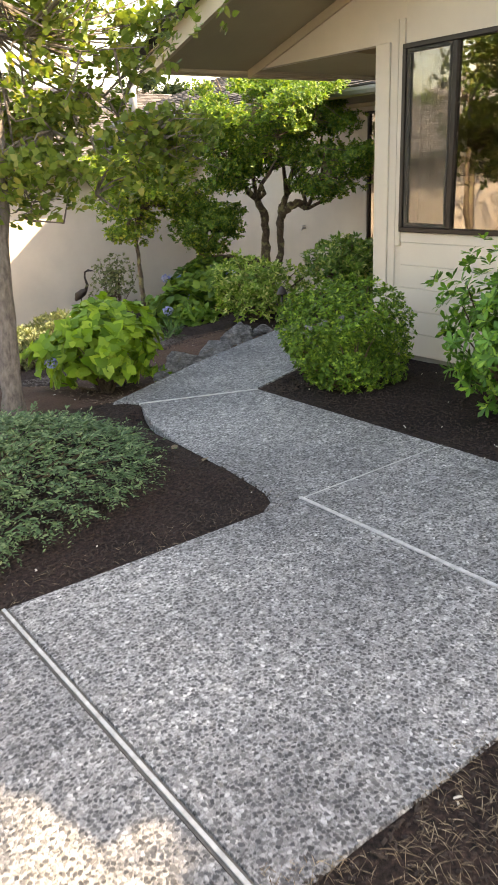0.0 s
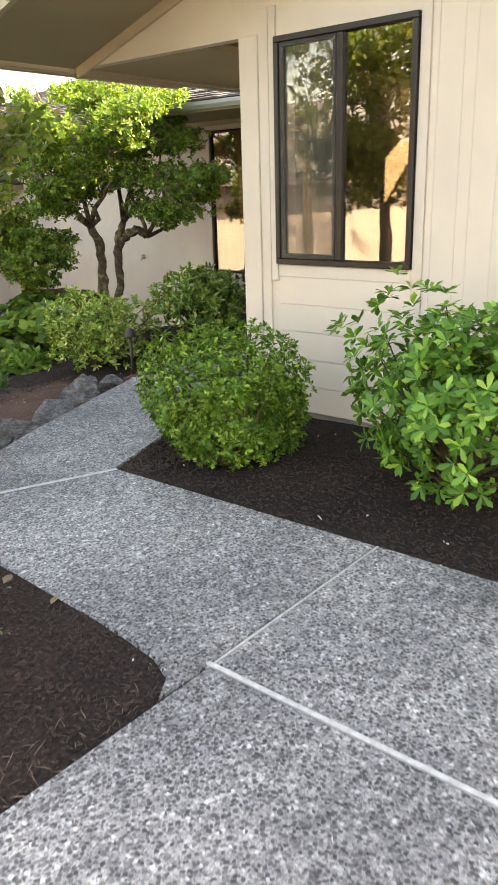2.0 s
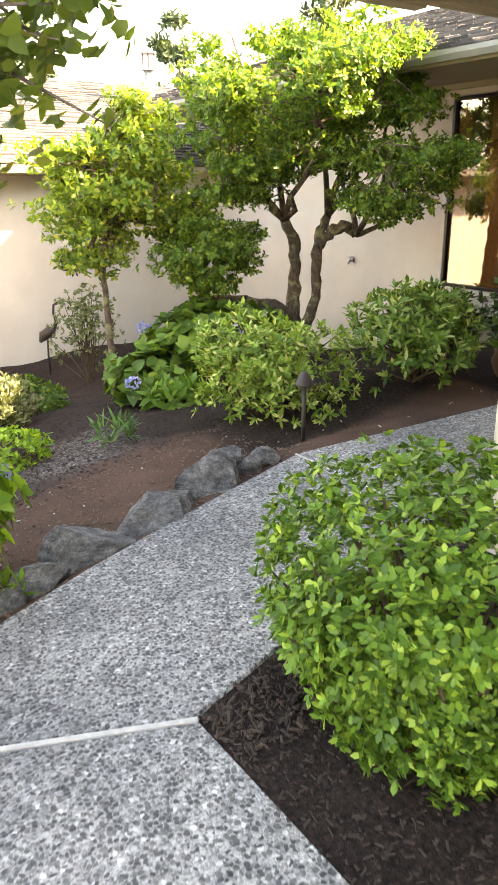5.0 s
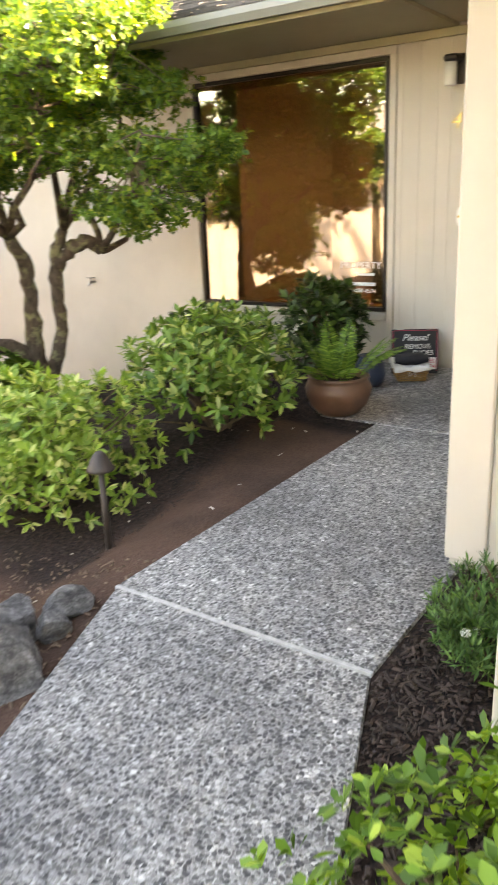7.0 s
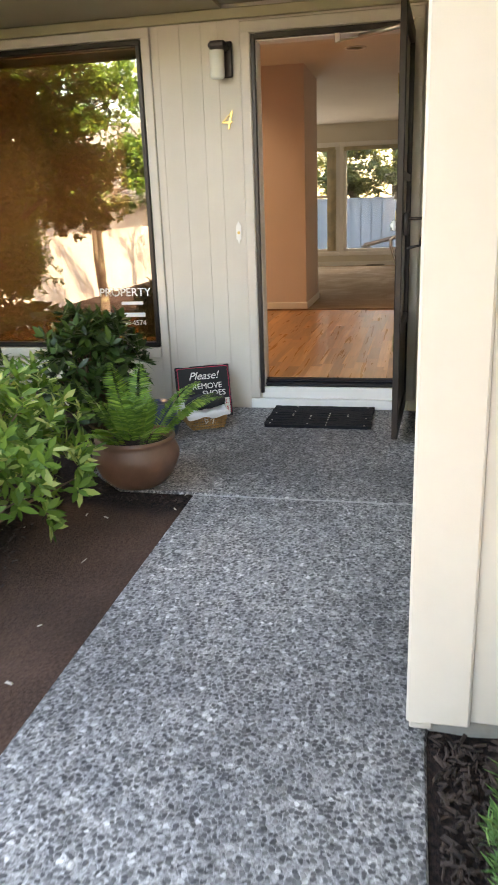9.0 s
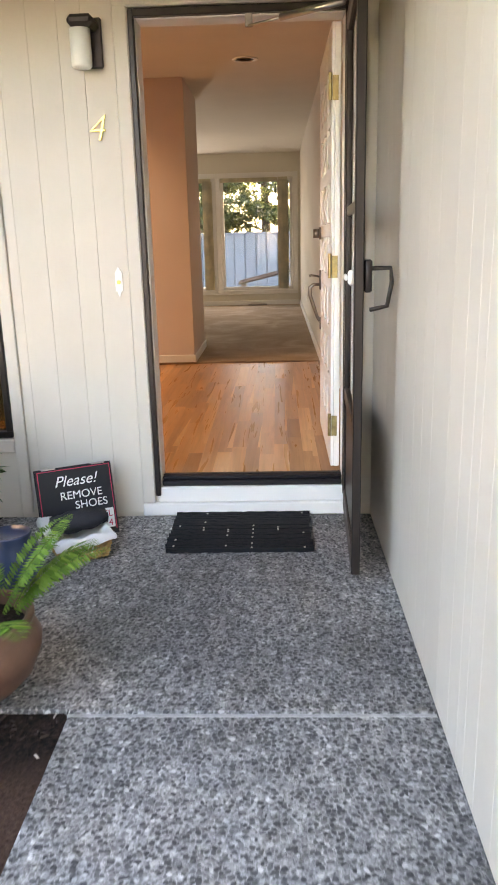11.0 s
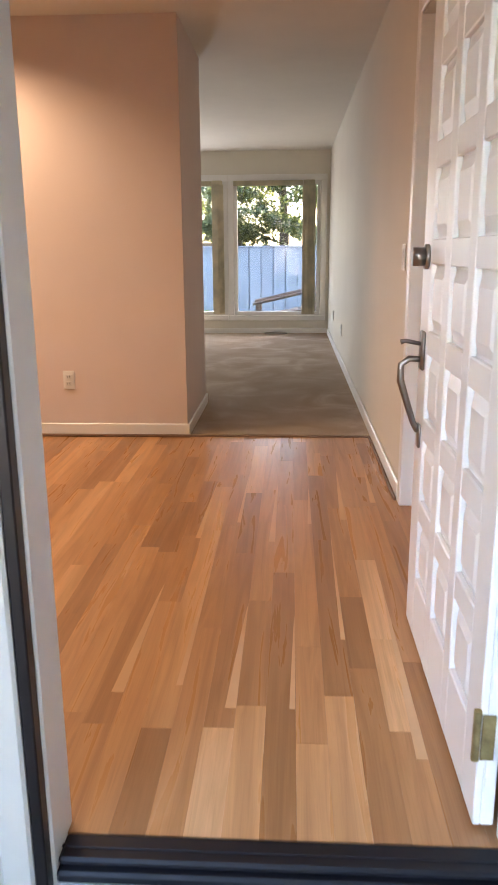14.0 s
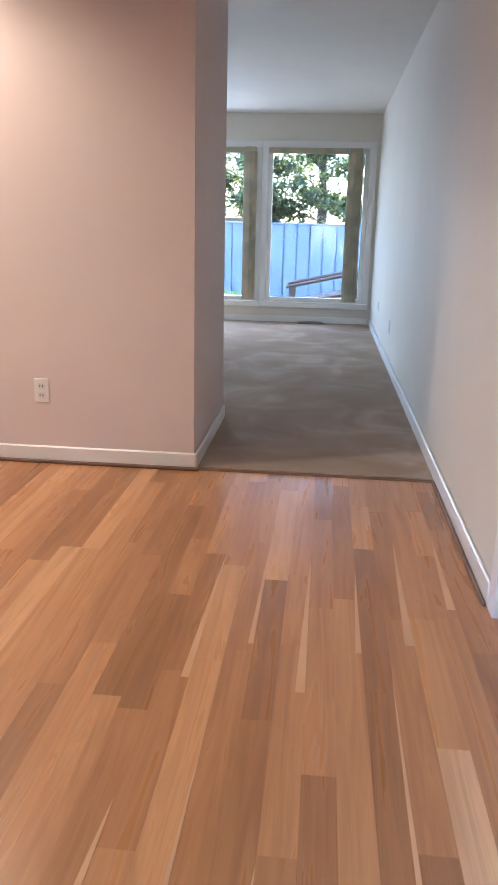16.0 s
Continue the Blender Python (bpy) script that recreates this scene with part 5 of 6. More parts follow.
# sapwood edges: narrow pale slivers along some strips
sap = plain("oak_sapwood", (0.72, 0.45, 0.24), 0.38, 0.12, 3, 90, 0.02)
for i in range(14):
    row = (i * 5) % 14 + 1
    yb = 5.135 + row * 0.0762
    x0 = 8.95 + (0.1 if i % 2 else 1.5) + rng_f.uniform(0.0, 0.75)
    ln, w = rng_f.uniform(0.40, 0.95), rng_f.uniform(0.012, 0.034)
    pts = [(x0 + ln * k / 10, yb + 0.0012 + w * (1 - k / 10) ** 0.8) for k in range(0, 10)]
    part("sap_streak", Shape().prism([(x0, yb + 0.001), (x0 + ln, yb + 0.001)] + pts[::-1], FZ - 0.002, FZ + 0.0006), sap, floor)


# ---- plants ----
def gz(x, y):
    return ground_z(x, y)


def limb(rng, start, way, length, r, steps=5, bend=0.25, rise=0.0):
    """A crooked limb: its path and its radii."""
    p, d = Vector(start), Vector(way).normalized()
    path, rad = [p.copy()], [r]
    for k in range(steps):
        d = (d + Vector(rng.normal(0, bend, 3)) + Vector((0, 0, rise))).normalized()
        p = p + d * length / steps
        path.append(p.copy())
        rad.append(r * (1 - 0.75 * (k + 1) / steps))
    return path, rad


def tree(name, loc, label, trunks, lobes, leaf_m, bark_m, leaf_len, outline, seed, twig_n=70, per=6, spread=(35, 80), upward=0.3, category="tree", droop=0.12, clump=0.26, limb_r=0.032):
    """trunks: (path, radii) in local metres; lobes: (centre, half-sizes, tips). Limbs run from the trunk tops to the lobes."""
    rng = np.random.default_rng(seed)
    ob = thing(name, loc, label, category)
    tops = []
    for path, radii in trunks:
        fine, fr = [], []
        for i in range(len(path) - 1):
            for k in range(4):
                f = k / 4
                fine.append(Vector(path[i]).lerp(Vector(path[i + 1]), f) + Vector(rng.normal(0, 0.008, 3)))
                fr.append((radii[i] * (1 - f) + radii[i + 1] * f) * rng.uniform(0.9, 1.12))
        fine.append(Vector(path[-1]))
        fr.append(radii[-1])
        part("trunk", Shape().tube(fine, fr, 10), bark_m, ob, "", True)
        tops.append(Vector(path[-1]))
    P, D = [], []
    twigs = Shape()
    for c, size, n in lobes:
        p, d = clumps(rng, n, size, clump)
        p = p + np.array(c)
        P.append(p)
        D.append(d)
        top = min(tops, key=lambda q: (q - Vector(c)).length)
        # a few crooked limbs from the nearest stem, then twigs off them
        paths = []
        for _ in range(3):
            mid = Vector(c) + Vector(rng.normal(0, 0.45, 3) * np.array(size))
            path = [top.lerp(mid, f) + Vector(rng.normal(0, 0.035, 3)) * math.sin(math.pi * f) for f in (0, 0.2, 0.4, 0.6, 0.8, 1)]
            part("limb", Shape().tube(path, [limb_r * k for k in (1, 0.88, 0.7, 0.55, 0.42, 0.25)], 7), bark_m, ob, "", True)
            paths.append(path)
        for i in rng.choice(len(p), min(len(p), twig_n), replace=False):
            e = Vector(p[i])
            a = min((q for path in paths for q in path[2:]), key=lambda q: (q - e).length)
            m = a.lerp(e, 0.5) + Vector(rng.normal(0, 0.05, 3))
            twigs.tube([a, a.lerp(m, 0.6), m, m.lerp(e, 0.6), e], [0.009, 0.008, 0.006, 0.004, 0.002], 4, False)
    tw = part("twig", twigs, bark_m, ob)
    tw["kind"] = "stuff"
    P, D = np.concatenate(P), np.concatenate(D)
    D = unit_rows(D + np.array([0, 0, upward]) + rng.normal(0, 0.35, D.shape))
    fo = new("crown", leaf_mesh("crown", leaf_m, *whorls(rng, P, D, per, leaf_len, spread, 0.35, leaf_len * 0.8), outline, droop=droop))
    fo.parent = ob
    return ob


shrub("azalea", (3.87, 4.19, gz(3.87, 4.19)), (0.47, 0.47, 0.37), "dense rounded clipped green azalea beside the walk", M_LEAF_ROUND, 3100, 7, 0.035, ROUND, 1, rough=0.38, lift=0.34, lower=-0.98, lumps=26, spread=(35, 82))
shrub("choisya", (4.18, 2.98, gz(4.18, 2.98)), (0.44, 0.62, 0.50), "loose glossy bright green shrub against the siding", M_LEAF_GLOSS, 560, 9, 0.078, OBOVATE, 2, rough=0.5, spread=(48, 88), lift=0.52, stem_n=60, inner=0.75, lower=-0.9, lumps=16)
# leaf mosaic shrubs of the porch bed
shrub("variegated_shrub", (5.52, 7.35, gz(5.52, 7.35)), (0.50, 0.42, 0.36), "loose pale green variegated shrub in the porch bed", M_LEAF_VARI, 800, 9, 0.068, LANCE, 4, rough=0.5, lift=0.34, stem_n=50, inner=0.8, lower=-0.85, lumps=18, group="porch bed shrubs", upward=0.8)
shrub("variegated_shrub", (6.70, 7.04, gz(6.70, 7.04)), (0.48, 0.44, 0.35), "loose green and cream variegated shrub near the porch", M_LEAF_VARI2, 520, 8, 0.082, LANCE, 5, rough=0.5, lift=0.38, stem_n=50, inner=0.85, lower=-0.75, lumps=18, group="porch bed shrubs", upward=0.8)
shrub("laurel", (8.15, 7.10, gz(8.15, 7.1)), (0.30, 0.28, 0.34), "dark green glossy laurel below the picture window", M_LEAF_DARK, 240, 8, 0.10, LANCE, 6, rough=0.35, lift=0.36, inner=0.6, lower=-0.7, upward=0.8)
shrub("laurel", (8.28, 8.25, gz(8.28, 8.25)), (0.34, 0.42, 0.26), "dark purplish rhododendron below the picture window", M_LEAF_DARK, 200, 8, 0.10, LANCE, 16, rough=0.4, lift=0.30, inner=0.6, lower=-0.7)
shrub("hydrangea", (2.84, 5.95, gz(2.84, 5.95)), (0.50, 0.45, 0.38), "lime green hydrangea with a few blue flower heads", M_LEAF_HYD, 360, 6, 0.105, HEART, 7, rough=0.5, lumps=16, lift=0.40, stem_n=30, inner=0.85, lower=-0.8, spread=(55, 95), flowers=(M_BLUE, 5, 0.05))
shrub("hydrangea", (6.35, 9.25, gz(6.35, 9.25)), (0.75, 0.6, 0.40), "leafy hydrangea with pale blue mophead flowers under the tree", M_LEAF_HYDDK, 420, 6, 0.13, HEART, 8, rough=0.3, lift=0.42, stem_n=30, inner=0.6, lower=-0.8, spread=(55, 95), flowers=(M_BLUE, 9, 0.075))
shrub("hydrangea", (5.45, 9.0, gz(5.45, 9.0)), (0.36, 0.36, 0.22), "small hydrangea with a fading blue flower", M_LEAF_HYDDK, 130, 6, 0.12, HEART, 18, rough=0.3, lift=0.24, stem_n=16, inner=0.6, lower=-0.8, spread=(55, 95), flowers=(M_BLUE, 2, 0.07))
shrub("rose", (5.95, 11.6, gz(5.95, 11.6)), (0.42, 0.3, 0.62), "thin climbing rose against the stucco wall", M_LEAF_GREY, 260, 6, 0.055, OVAL, 9, rough=0.5, lift=0.75, stem_n=24, inner=0.9, lower=-0.9, lumps=18)
shrub("lavender", (4.1, 9.6, gz(4.1, 9.6)), (0.5, 0.45, 0.28), "grey green feathery mound by the wall", M_LEAF_GREY, 700, 6, 0.07, LANCE, 10, rough=0.3, lift=0.22, upward=1.2, spread=(10, 45))
shrub("lavender", (3.3, 9.0, gz(3.3, 9.0)), (0.5, 0.5, 0.25), "grey green feathery mound by the wall", M_LEAF_GREY, 700, 6, 0.07, LANCE, 11, rough=0.3, lift=0.2, upward=1.2, spread=(10, 45))
shrub("ground_cover", (3.75, 7.9, gz(3.75, 7.9)), (0.35, 0.3, 0.13), "low bright green ground cover in the bed", M_LEAF_HYD, 260, 6, 0.05, OVAL, 12, lift=0.1)
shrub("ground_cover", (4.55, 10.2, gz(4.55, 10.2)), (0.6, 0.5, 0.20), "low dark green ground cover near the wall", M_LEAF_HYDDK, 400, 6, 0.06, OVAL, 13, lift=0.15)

# small plants in the bed beside the porch corner
shrub("candytuft", (5.22, 4.98, gz(5.22, 4.98)), (0.20, 0.14, 0.105), "small dark green perennial with white flowers", M_LEAF_TUFT, 420, 9, 0.045, BLADE, 14, lift=0.10, stem_n=16, upward=1.3, spread=(12, 50), inner=0.7, rough=0.45, lumps=16, flowers=(M_PETALW, 7, 0.014))
for i, (x, y, s) in enumerate(((4.60, 4.79, 0.055), (4.40, 4.82, 0.055), (4.84, 4.66, 0.05))):
    shrub("azalea_sprout", (x, y, gz(x, y)), (s, s, s), "young lime green azalea sprout in mulch", M_LEAF_HYD, 11, 6, 0.045, OVAL, 30 + i, lift=s, stem_n=6, upward=0.9, group="azalea sprouts")
shrub("grass_tuft", (4.55, 7.75, gz(4.55, 7.75)), (0.14, 0.14, 0.10), "tuft of yellow-green sedge", M_LEAF_TUFT, 22, 5, 0.15, BLADE, 40, lift=0.04, upward=1.5, spread=(15, 60), stem_n=2)
shrub("grass_tuft", (3.22, 5.72, gz(3.22, 5.72)), (0.07, 0.07, 0.05), "small lime green seedling at the walk edge", M_LEAF_HYD, 8, 5, 0.09, LANCE, 41, lift=0.05, upward=1.2, spread=(15, 70), stem_n=2)
shrub("fern", (5.5, 8.55, gz(5.5, 8.55)), (0.20, 0.20, 0.10), "low pale green fern under the hydrangea", M_LEAF_FERN, 40, 6, 0.17, LANCE, 42, lift=0.08, upward=0.9, spread=(30, 80), stem_n=2)
shrub("heath", (1.66, 1.12, gz(1.66, 1.12)), (0.17, 0.15, 0.10), "yellow and russet heath plant at the walk edge", M_HEATH, 420, 7, 0.022, LANCE, 43, lift=0.08, upward=1.0, spread=(15, 60), stem_n=14)

# creeping juniper: many feathery sprays lying over the bed
rng = np.random.default_rng(50)
jun = thing("juniper", (1.25, 4.2, 0), "low spreading grey-green juniper over the bed", "shrub")
n = 1500
r_, a_ = np.sqrt(rng.random(n)), rng.uniform(0, 6.283, n)
px_, py_ = -0.10 + 0.92 * r_ * np.cos(a_), -0.02 + 0.80 * r_ * np.sin(a_)
hz = np.array([gz(1.25 + a, 4.2 + b) for a, b in zip(px_, py_)])
pz_ = hz + 0.03 + (0.20 * (1 - r_ ** 2) + 0.03) * rng.uniform(0.5, 1.1, n)
out = np.stack([np.cos(a_) * r_ + rng.normal(0, 0.6, n), np.sin(a_) * r_ + rng.normal(0, 0.6, n), rng.uniform(-0.1, 0.35, n)], 1)
out = unit_rows(out)
base, along, normal, length = [], [], [], []
for i in range(n):
    L = rng.uniform(0.10, 0.22)
    side = np.cross(out[i], [0, 0, 1.0])
    for k in range(16):
        f = k / 16
        base.append(np.array([px_[i], py_[i], pz_[i]]) + out[i] * L * f + np.array([0, 0, -0.05 * f * f]))
        along.append(out[i] * 0.8 + side * (1 if k % 2 else -1) * rng.uniform(0.4, 1.0) + rng.normal(0, 0.25, 3))
        normal.append(np.array([0, 0, 1.0]) + rng.normal(0, 0.4, 3))
        length.append(0.036 * rng.uniform(0.6, 1.2) * (1.1 - 0.5 * f))
fo = new("foliage", leaf_mesh("foliage", M_LEAF_JUN, np.array(base), np.array(along), np.array(normal), np.array(length), LANCE))
fo.parent = jun
part("stem", stems(rng, 0.3, np.stack([px_, py_, pz_], 1)[:200], 60, 0.01), M_TWIG, jun)["kind"] = "stuff"

# the twisted, lichened tree in the middle of the garden
tz = gz(7.32, 9.28)
tree("courtyard_tree", (7.32, 9.28, tz), "small twisted multi-stemmed tree with lichened bark, its crown lit by sun",
     [([(0.0, 0.0, -0.05), (-0.03, 0.01, 0.35), (-0.06, 0.0, 0.60), (-0.03, 0.0, 0.95), (-0.07, -0.02, 1.22), (-0.25, -0.1, 1.45)], [0.10, 0.085, 0.075, 0.055, 0.06, 0.045]),
      ([(0.02, 0.02, 0.25), (0.13, -0.06, 0.5), (0.17, -0.09, 0.75), (0.15, -0.10, 1.05), (0.17, -0.12, 1.28), (0.22, -0.18, 1.48)], [0.07, 0.06, 0.05, 0.055, 0.05, 0.04]),
      ([(0.16, -0.12, 1.18), (0.24, -0.20, 1.34), (0.36, -0.30, 1.38), (0.44, -0.36, 1.30)], [0.05, 0.055, 0.058, 0.045]),
      ([(-0.04, 0.0, 0.44), (-0.22, 0.10, 0.60), (-0.48, 0.26, 0.63), (-0.78, 0.46, 0.66), (-1.0, 0.6, 0.95)], [0.075, 0.07, 0.064, 0.055, 0.035])],
     [((-0.40, -0.40, 2.45), (1.05, 1.05, 0.66), 3300), ((0.30, -1.0, 1.85), (0.62, 0.66, 0.46), 1400), ((-0.75, 0.0, 1.95), (0.50, 0.5, 0.50), 1000), ((-0.95, 0.15, 1.15), (0.42, 0.42, 0.52), 1400), ((0.0, -0.75, 2.65), (0.85, 0.85, 0.55), 1600)],
     M_LEAF_TREE, M_BARK, 0.050, ROUND, 60, 60, 9, clump=0.24)
tree("photinia", (5.55, 9.95, gz(5.55, 9.95)), "small leafy tree with yellow-green foliage coloured lighter as if sunlit", [([(0.05, 0.1, 0), (0.0, 0.05, 0.6), (-0.05, 0.0, 1.2), (0.0, 0.0, 1.7)], [0.035, 0.03, 0.028, 0.022])],
     [((0.05, 0.0, 2.0), (0.72, 0.72, 0.55), 1300), ((0.45, 0.1, 2.35), (0.5, 0.5, 0.5), 650), ((-0.15, 0.0, 1.5), (0.38, 0.38, 0.40), 560), ((0.75, 0.0, 1.75), (0.45, 0.4, 0.28), 450)], M_LEAF_PHOT, M_BARK, 0.066, OVAL, 61, 60, 6)
tree("katsura", (1.87, 5.44, gz(1.87, 5.44)), "slim grey-trunked tree with drooping heart-shaped leaves", [([(0, 0, -0.05), (0.02, 0.0, 0.4), (0.06, 0.0, 1.0), (0.14, -0.02, 1.7), (0.2, -0.05, 2.4)], [0.085, 0.068, 0.06, 0.05, 0.035])],
     [((0.45, -0.1, 2.5), (0.9, 0.8, 0.62), 740), ((1.0, -0.35, 1.95), (0.45, 0.45, 0.48), 400), ((0.6, -0.1, 1.65), (0.6, 0.4, 0.45), 430), ((0.2, 0.1, 1.7), (0.45, 0.45, 0.35), 250), ((-0.2, -0.2, 2.7), (0.85, 0.9, 0.7), 620)], M_LEAF_KATS, M_BARKGREY, 0.057, HEART, 62, 60, 4, (50, 100), -0.5, clump=0.36, limb_r=0.011)


# ---- rocks, lamp, ornaments ----
def boulder(loc, size, seed, label="grey angular granite boulder at the walk edge", rot=0.0):
    rng = np.random.default_rng(seed)
    bm = bmesh.new()
    bmesh.ops.create_icosphere(bm, subdivisions=5, radius=1.0)
    cuts = [(unit_rows(rng.normal(size=(1, 3)))[0], rng.uniform(0.42, 0.80) if size[0] > 0.16 else rng.uniform(0.66, 0.92)) for _ in range(13)]
    for v in bm.verts:
        p = np.array(v.co)
        for nrm, d in cuts:
            k = p @ nrm - d
            if k > 0:
                p = p - nrm * k * 0.98
        p = p * (1 + 0.06 * noise.noise(Vector(p * 2.2) + Vector((seed, 0, 0))) + 0.05 * noise.noise(Vector(p * 6) + Vector((seed, 5, 0))))
        v.co = Vector(p * np.array(size))
    me = bpy.data.meshes.new("boulder")
    bm.to_mesh(me)
    bm.free()
    me.materials.append(M_ROCK)
    me.polygons.foreach_set("use_smooth", [True] * len(me.polygons))
    ob = new("boulder", me)
    ob.matrix_basis = pose(*loc, 0, 0, rot)
    return tagged(ob, label, "rock", "boulders along the walk")


for i, (x, y, sx, sy, sz, rot) in enumerate(((4.44, 6.19, 0.29, 0.20, 0.20, 22), (4.02, 6.02, 0.38, 0.21, 0.17, 22), (3.60, 5.85, 0.30, 0.19, 0.17, 26), (3.36, 5.75, 0.13, 0.10, 0.09, 10), (3.20, 5.66, 0.09, 0.07, 0.06, 50),
                                             (4.80, 6.30, 0.11, 0.08, 0.06, 10), (4.68, 6.24, 0.07, 0.06, 0.06, 40), (4.60, 6.40, 0.15, 0.12, 0.14, 10), (3.05, 6.1, 0.07, 0.05, 0.04, 0))):
    boulder((x, y, gz(x, y) + sz * (0.18 if sx > 0.16 else 0.4)), (sx, sy, sz), 70 + i, rot=rot, label="grey angular granite boulder at the walk edge" if sx > 0.15 else "small grey stone beside the boulders")

pl = thing("path_light", (5.36, 6.66, gz(5.36, 6.66)), "dark bronze mushroom-cap path light on a stake", "path light")
lz = 0.33 - gz(5.36, 6.66)
part("pole", Shape().tube([(0, 0, -0.05), (0, 0, lz - 0.09)], 0.014, 12), M_IRON, pl, "", True)
part("cap", Shape().lathe([(0.062, lz - 0.085), (0.058, lz - 0.075), (0.030, lz - 0.02), (0.012, lz - 0.004), (0.0, lz)], 24), M_IRON, pl, "", True)

heron = Shape()
hzv = gz(5.9, 12.7)
heron.tube([(0, 0, 0.42), (0.05, 0, 0.50), (0.14, 0, 0.56), (0.2, 0, 0.60)], [0.02, 0.07, 0.065, 0.03], 10)
heron.tube([(0.18, 0, 0.58), (0.23, 0, 0.68), (0.20, 0, 0.80), (0.21, 0, 0.90), (0.27, 0, 0.93), (0.38, 0, 0.91)], [0.035, 0.024, 0.017, 0.016, 0.022, 0.004], 8)
for d in (-0.02, 0.02):
    heron.tube([(0.10, d, 0.5), (0.09, d, 0.25), (0.10, d, -0.05)], 0.008, 6)
hob = part("heron_statue", heron.moved(pose(5.75, 12.7, hzv, 0, 0, -35)), M_IRON, None, "", True)
tagged(hob, "dark metal heron garden statue by the wall", "statue")
hk = thing("garden_hook", (7.0, 11.4, gz(7.0, 11.4)), "dark blue curved metal garden stake", "garden stake")
hp = [(0, 0, -0.05), (0, 0, 0.45)] + [(0.11 - 0.11 * math.cos(a), -0.07 * (1 - math.cos(a)), 0.45 + 0.13 * math.sin(a)) for a in (0.4, 0.8, 1.2, 1.6, 2.0, 2.4, 2.8, 3.2)]
part("stake", Shape().tube(hp, 0.017, 8), M_HOSE, hk, "", True)
sp = thing("hose_bib", (8.785, 10.09, 0.55), "small metal hose tap on the house wall", "tap")
part("valve", Shape().tube([(0, 0, 0), (-0.06, 0, 0), (-0.09, 0, -0.03)], 0.014, 8).tube([(-0.05, 0, 0), (-0.05, 0, 0.04)], 0.008, 6).box(-0.085, -0.015, -0.03, 0.03, 0.04, 0.05, 0.003), M_STEEL, sp, "", True)

# pot with fern
pot = thing("plant_pot", (7.32, 6.56, 0.0), "round brown glazed pot on the porch holding a fern", "plant pot")
part("bowl", Shape().lathe([(0.11, 0.0), (0.125, 0.008), (0.175, 0.06), (0.205, 0.13), (0.208, 0.165), (0.19, 0.205), (0.183, 0.215), (0.192, 0.225), (0.192, 0.238), (0.180, 0.243), (0.168, 0.235), (0.165, 0.20)], 40), M_TERRA, pot, "", True)
part("soil", Shape().lathe([(0.166, 0.20), (0.1, 0.205), (0.03, 0.208)], 24), M_GROUND, pot)
fern = thing("potted_fern", (7.32, 6.56, 0.205), "bright green fern arching out of the pot", "fern")
rng = np.random.default_rng(80)
for i in range(19):
    a = i * 2.4 + rng.normal(0, 0.3)
    L = rng.uniform(0.22, 0.44)
    lean = rng.uniform(0.2, 0.95)
    bs, al, nm, ln = [], [], [], []
    pts = []
    for k in range(40):
        f = k / 39
        rr = 0.02 + 0.11 * lean + L * lean * f
        z = L * (1.05 * f - 0.62 * lean * f * f)
        pts.append(np.array([rr * math.cos(a), rr * math.sin(a), z]))
    for k in range(4, 40):
        tan = pts[k] - pts[k - 1]
        tan /= np.linalg.norm(tan)
        sd = np.cross(tan, [0, 0, 1.0])
        sd /= np.linalg.norm(sd) + 1e-6
        w = 0.070 * math.sin(math.pi * min(1, (k / 39) * 0.85 + 0.12)) + 0.008
        for sgn in (-1, 1):
            bs.append(pts[k])
            al.append(sd * sgn + tan * 0.45 + np.array([0, 0, -0.15]))
            nm.append(np.cross(sd, tan) + rng.normal(0, 0.3, 3))
            ln.append(w * rng.uniform(0.85, 1.1))
    fr = new("frond", leaf_mesh("frond", M_LEAF_FERN, np.array(bs), np.array(al), np.array(nm), np.array(ln), [(0, 0), (0.065, 0.25), (0.052, 0.65), (0, 1)]))
    fr.parent = fern


# ---- things on the porch ----
def words(parent, body, size, m, mat, shear=0.0, extrude=0.0006, align="CENTER", name="lettering"):
    c = bpy.data.curves.new(name, "FONT")
    c.body, c.size, c.extrude, c.shear, c.align_x = body, size, extrude, shear, align
    c.materials.append(mat)
    o = new(name, c)
    o.parent = parent
    o.matrix_basis = m
    return o


# local sign frame: x to the reader's right, y up, z towards the reader
sign = thing("shoe_sign", (8.60, 6.52, 0.0), "black sandwich sign asking to remove shoes leaning on the wall", "sign")
FACE = Matrix(((0, 0, -1, 0), (-1, 0, 0, 0), (0, 1, 0, 0), (0, 0, 0, 1)))
sign.matrix_basis = pose(8.49, 6.53, 0.0, 0, 14, 27) @ FACE
part("board", B(-0.17, 0.17, 0.0, 0.33, -0.012, 0.0, 0.003), M_SIGN, sign)
for a, b, c, d in ((-0.162, 0.162, 0.318, 0.321), (-0.162, -0.159, 0.02, 0.318), (0.159, 0.162, 0.02, 0.318)):
    part("red_border", B(a, b, c, d, 0.0, 0.0012), M_SIGNRED, sign)
words(sign, "Please!", 0.068, pose(0.0, 0.245, 0.0015), M_SIGNWHITE, 0.35)
words(sign, "REMOVE", 0.050, pose(0.02, 0.185, 0.0015), M_SIGNWHITE)
words(sign, "SHOES", 0.050, pose(0.06, 0.138, 0.0015), M_SIGNWHITE)
part("name_panel", B(-0.155, 0.155, 0.03, 0.118, 0.0, 0.0015), M_SIGNWHITE, sign)
words(sign, "STEEL", 0.042, pose(0.095, 0.080, 0.002), M_SIGNRED)
words(sign, "4574", 0.042, pose(0.105, 0.038, 0.002), M_SIGNRED)
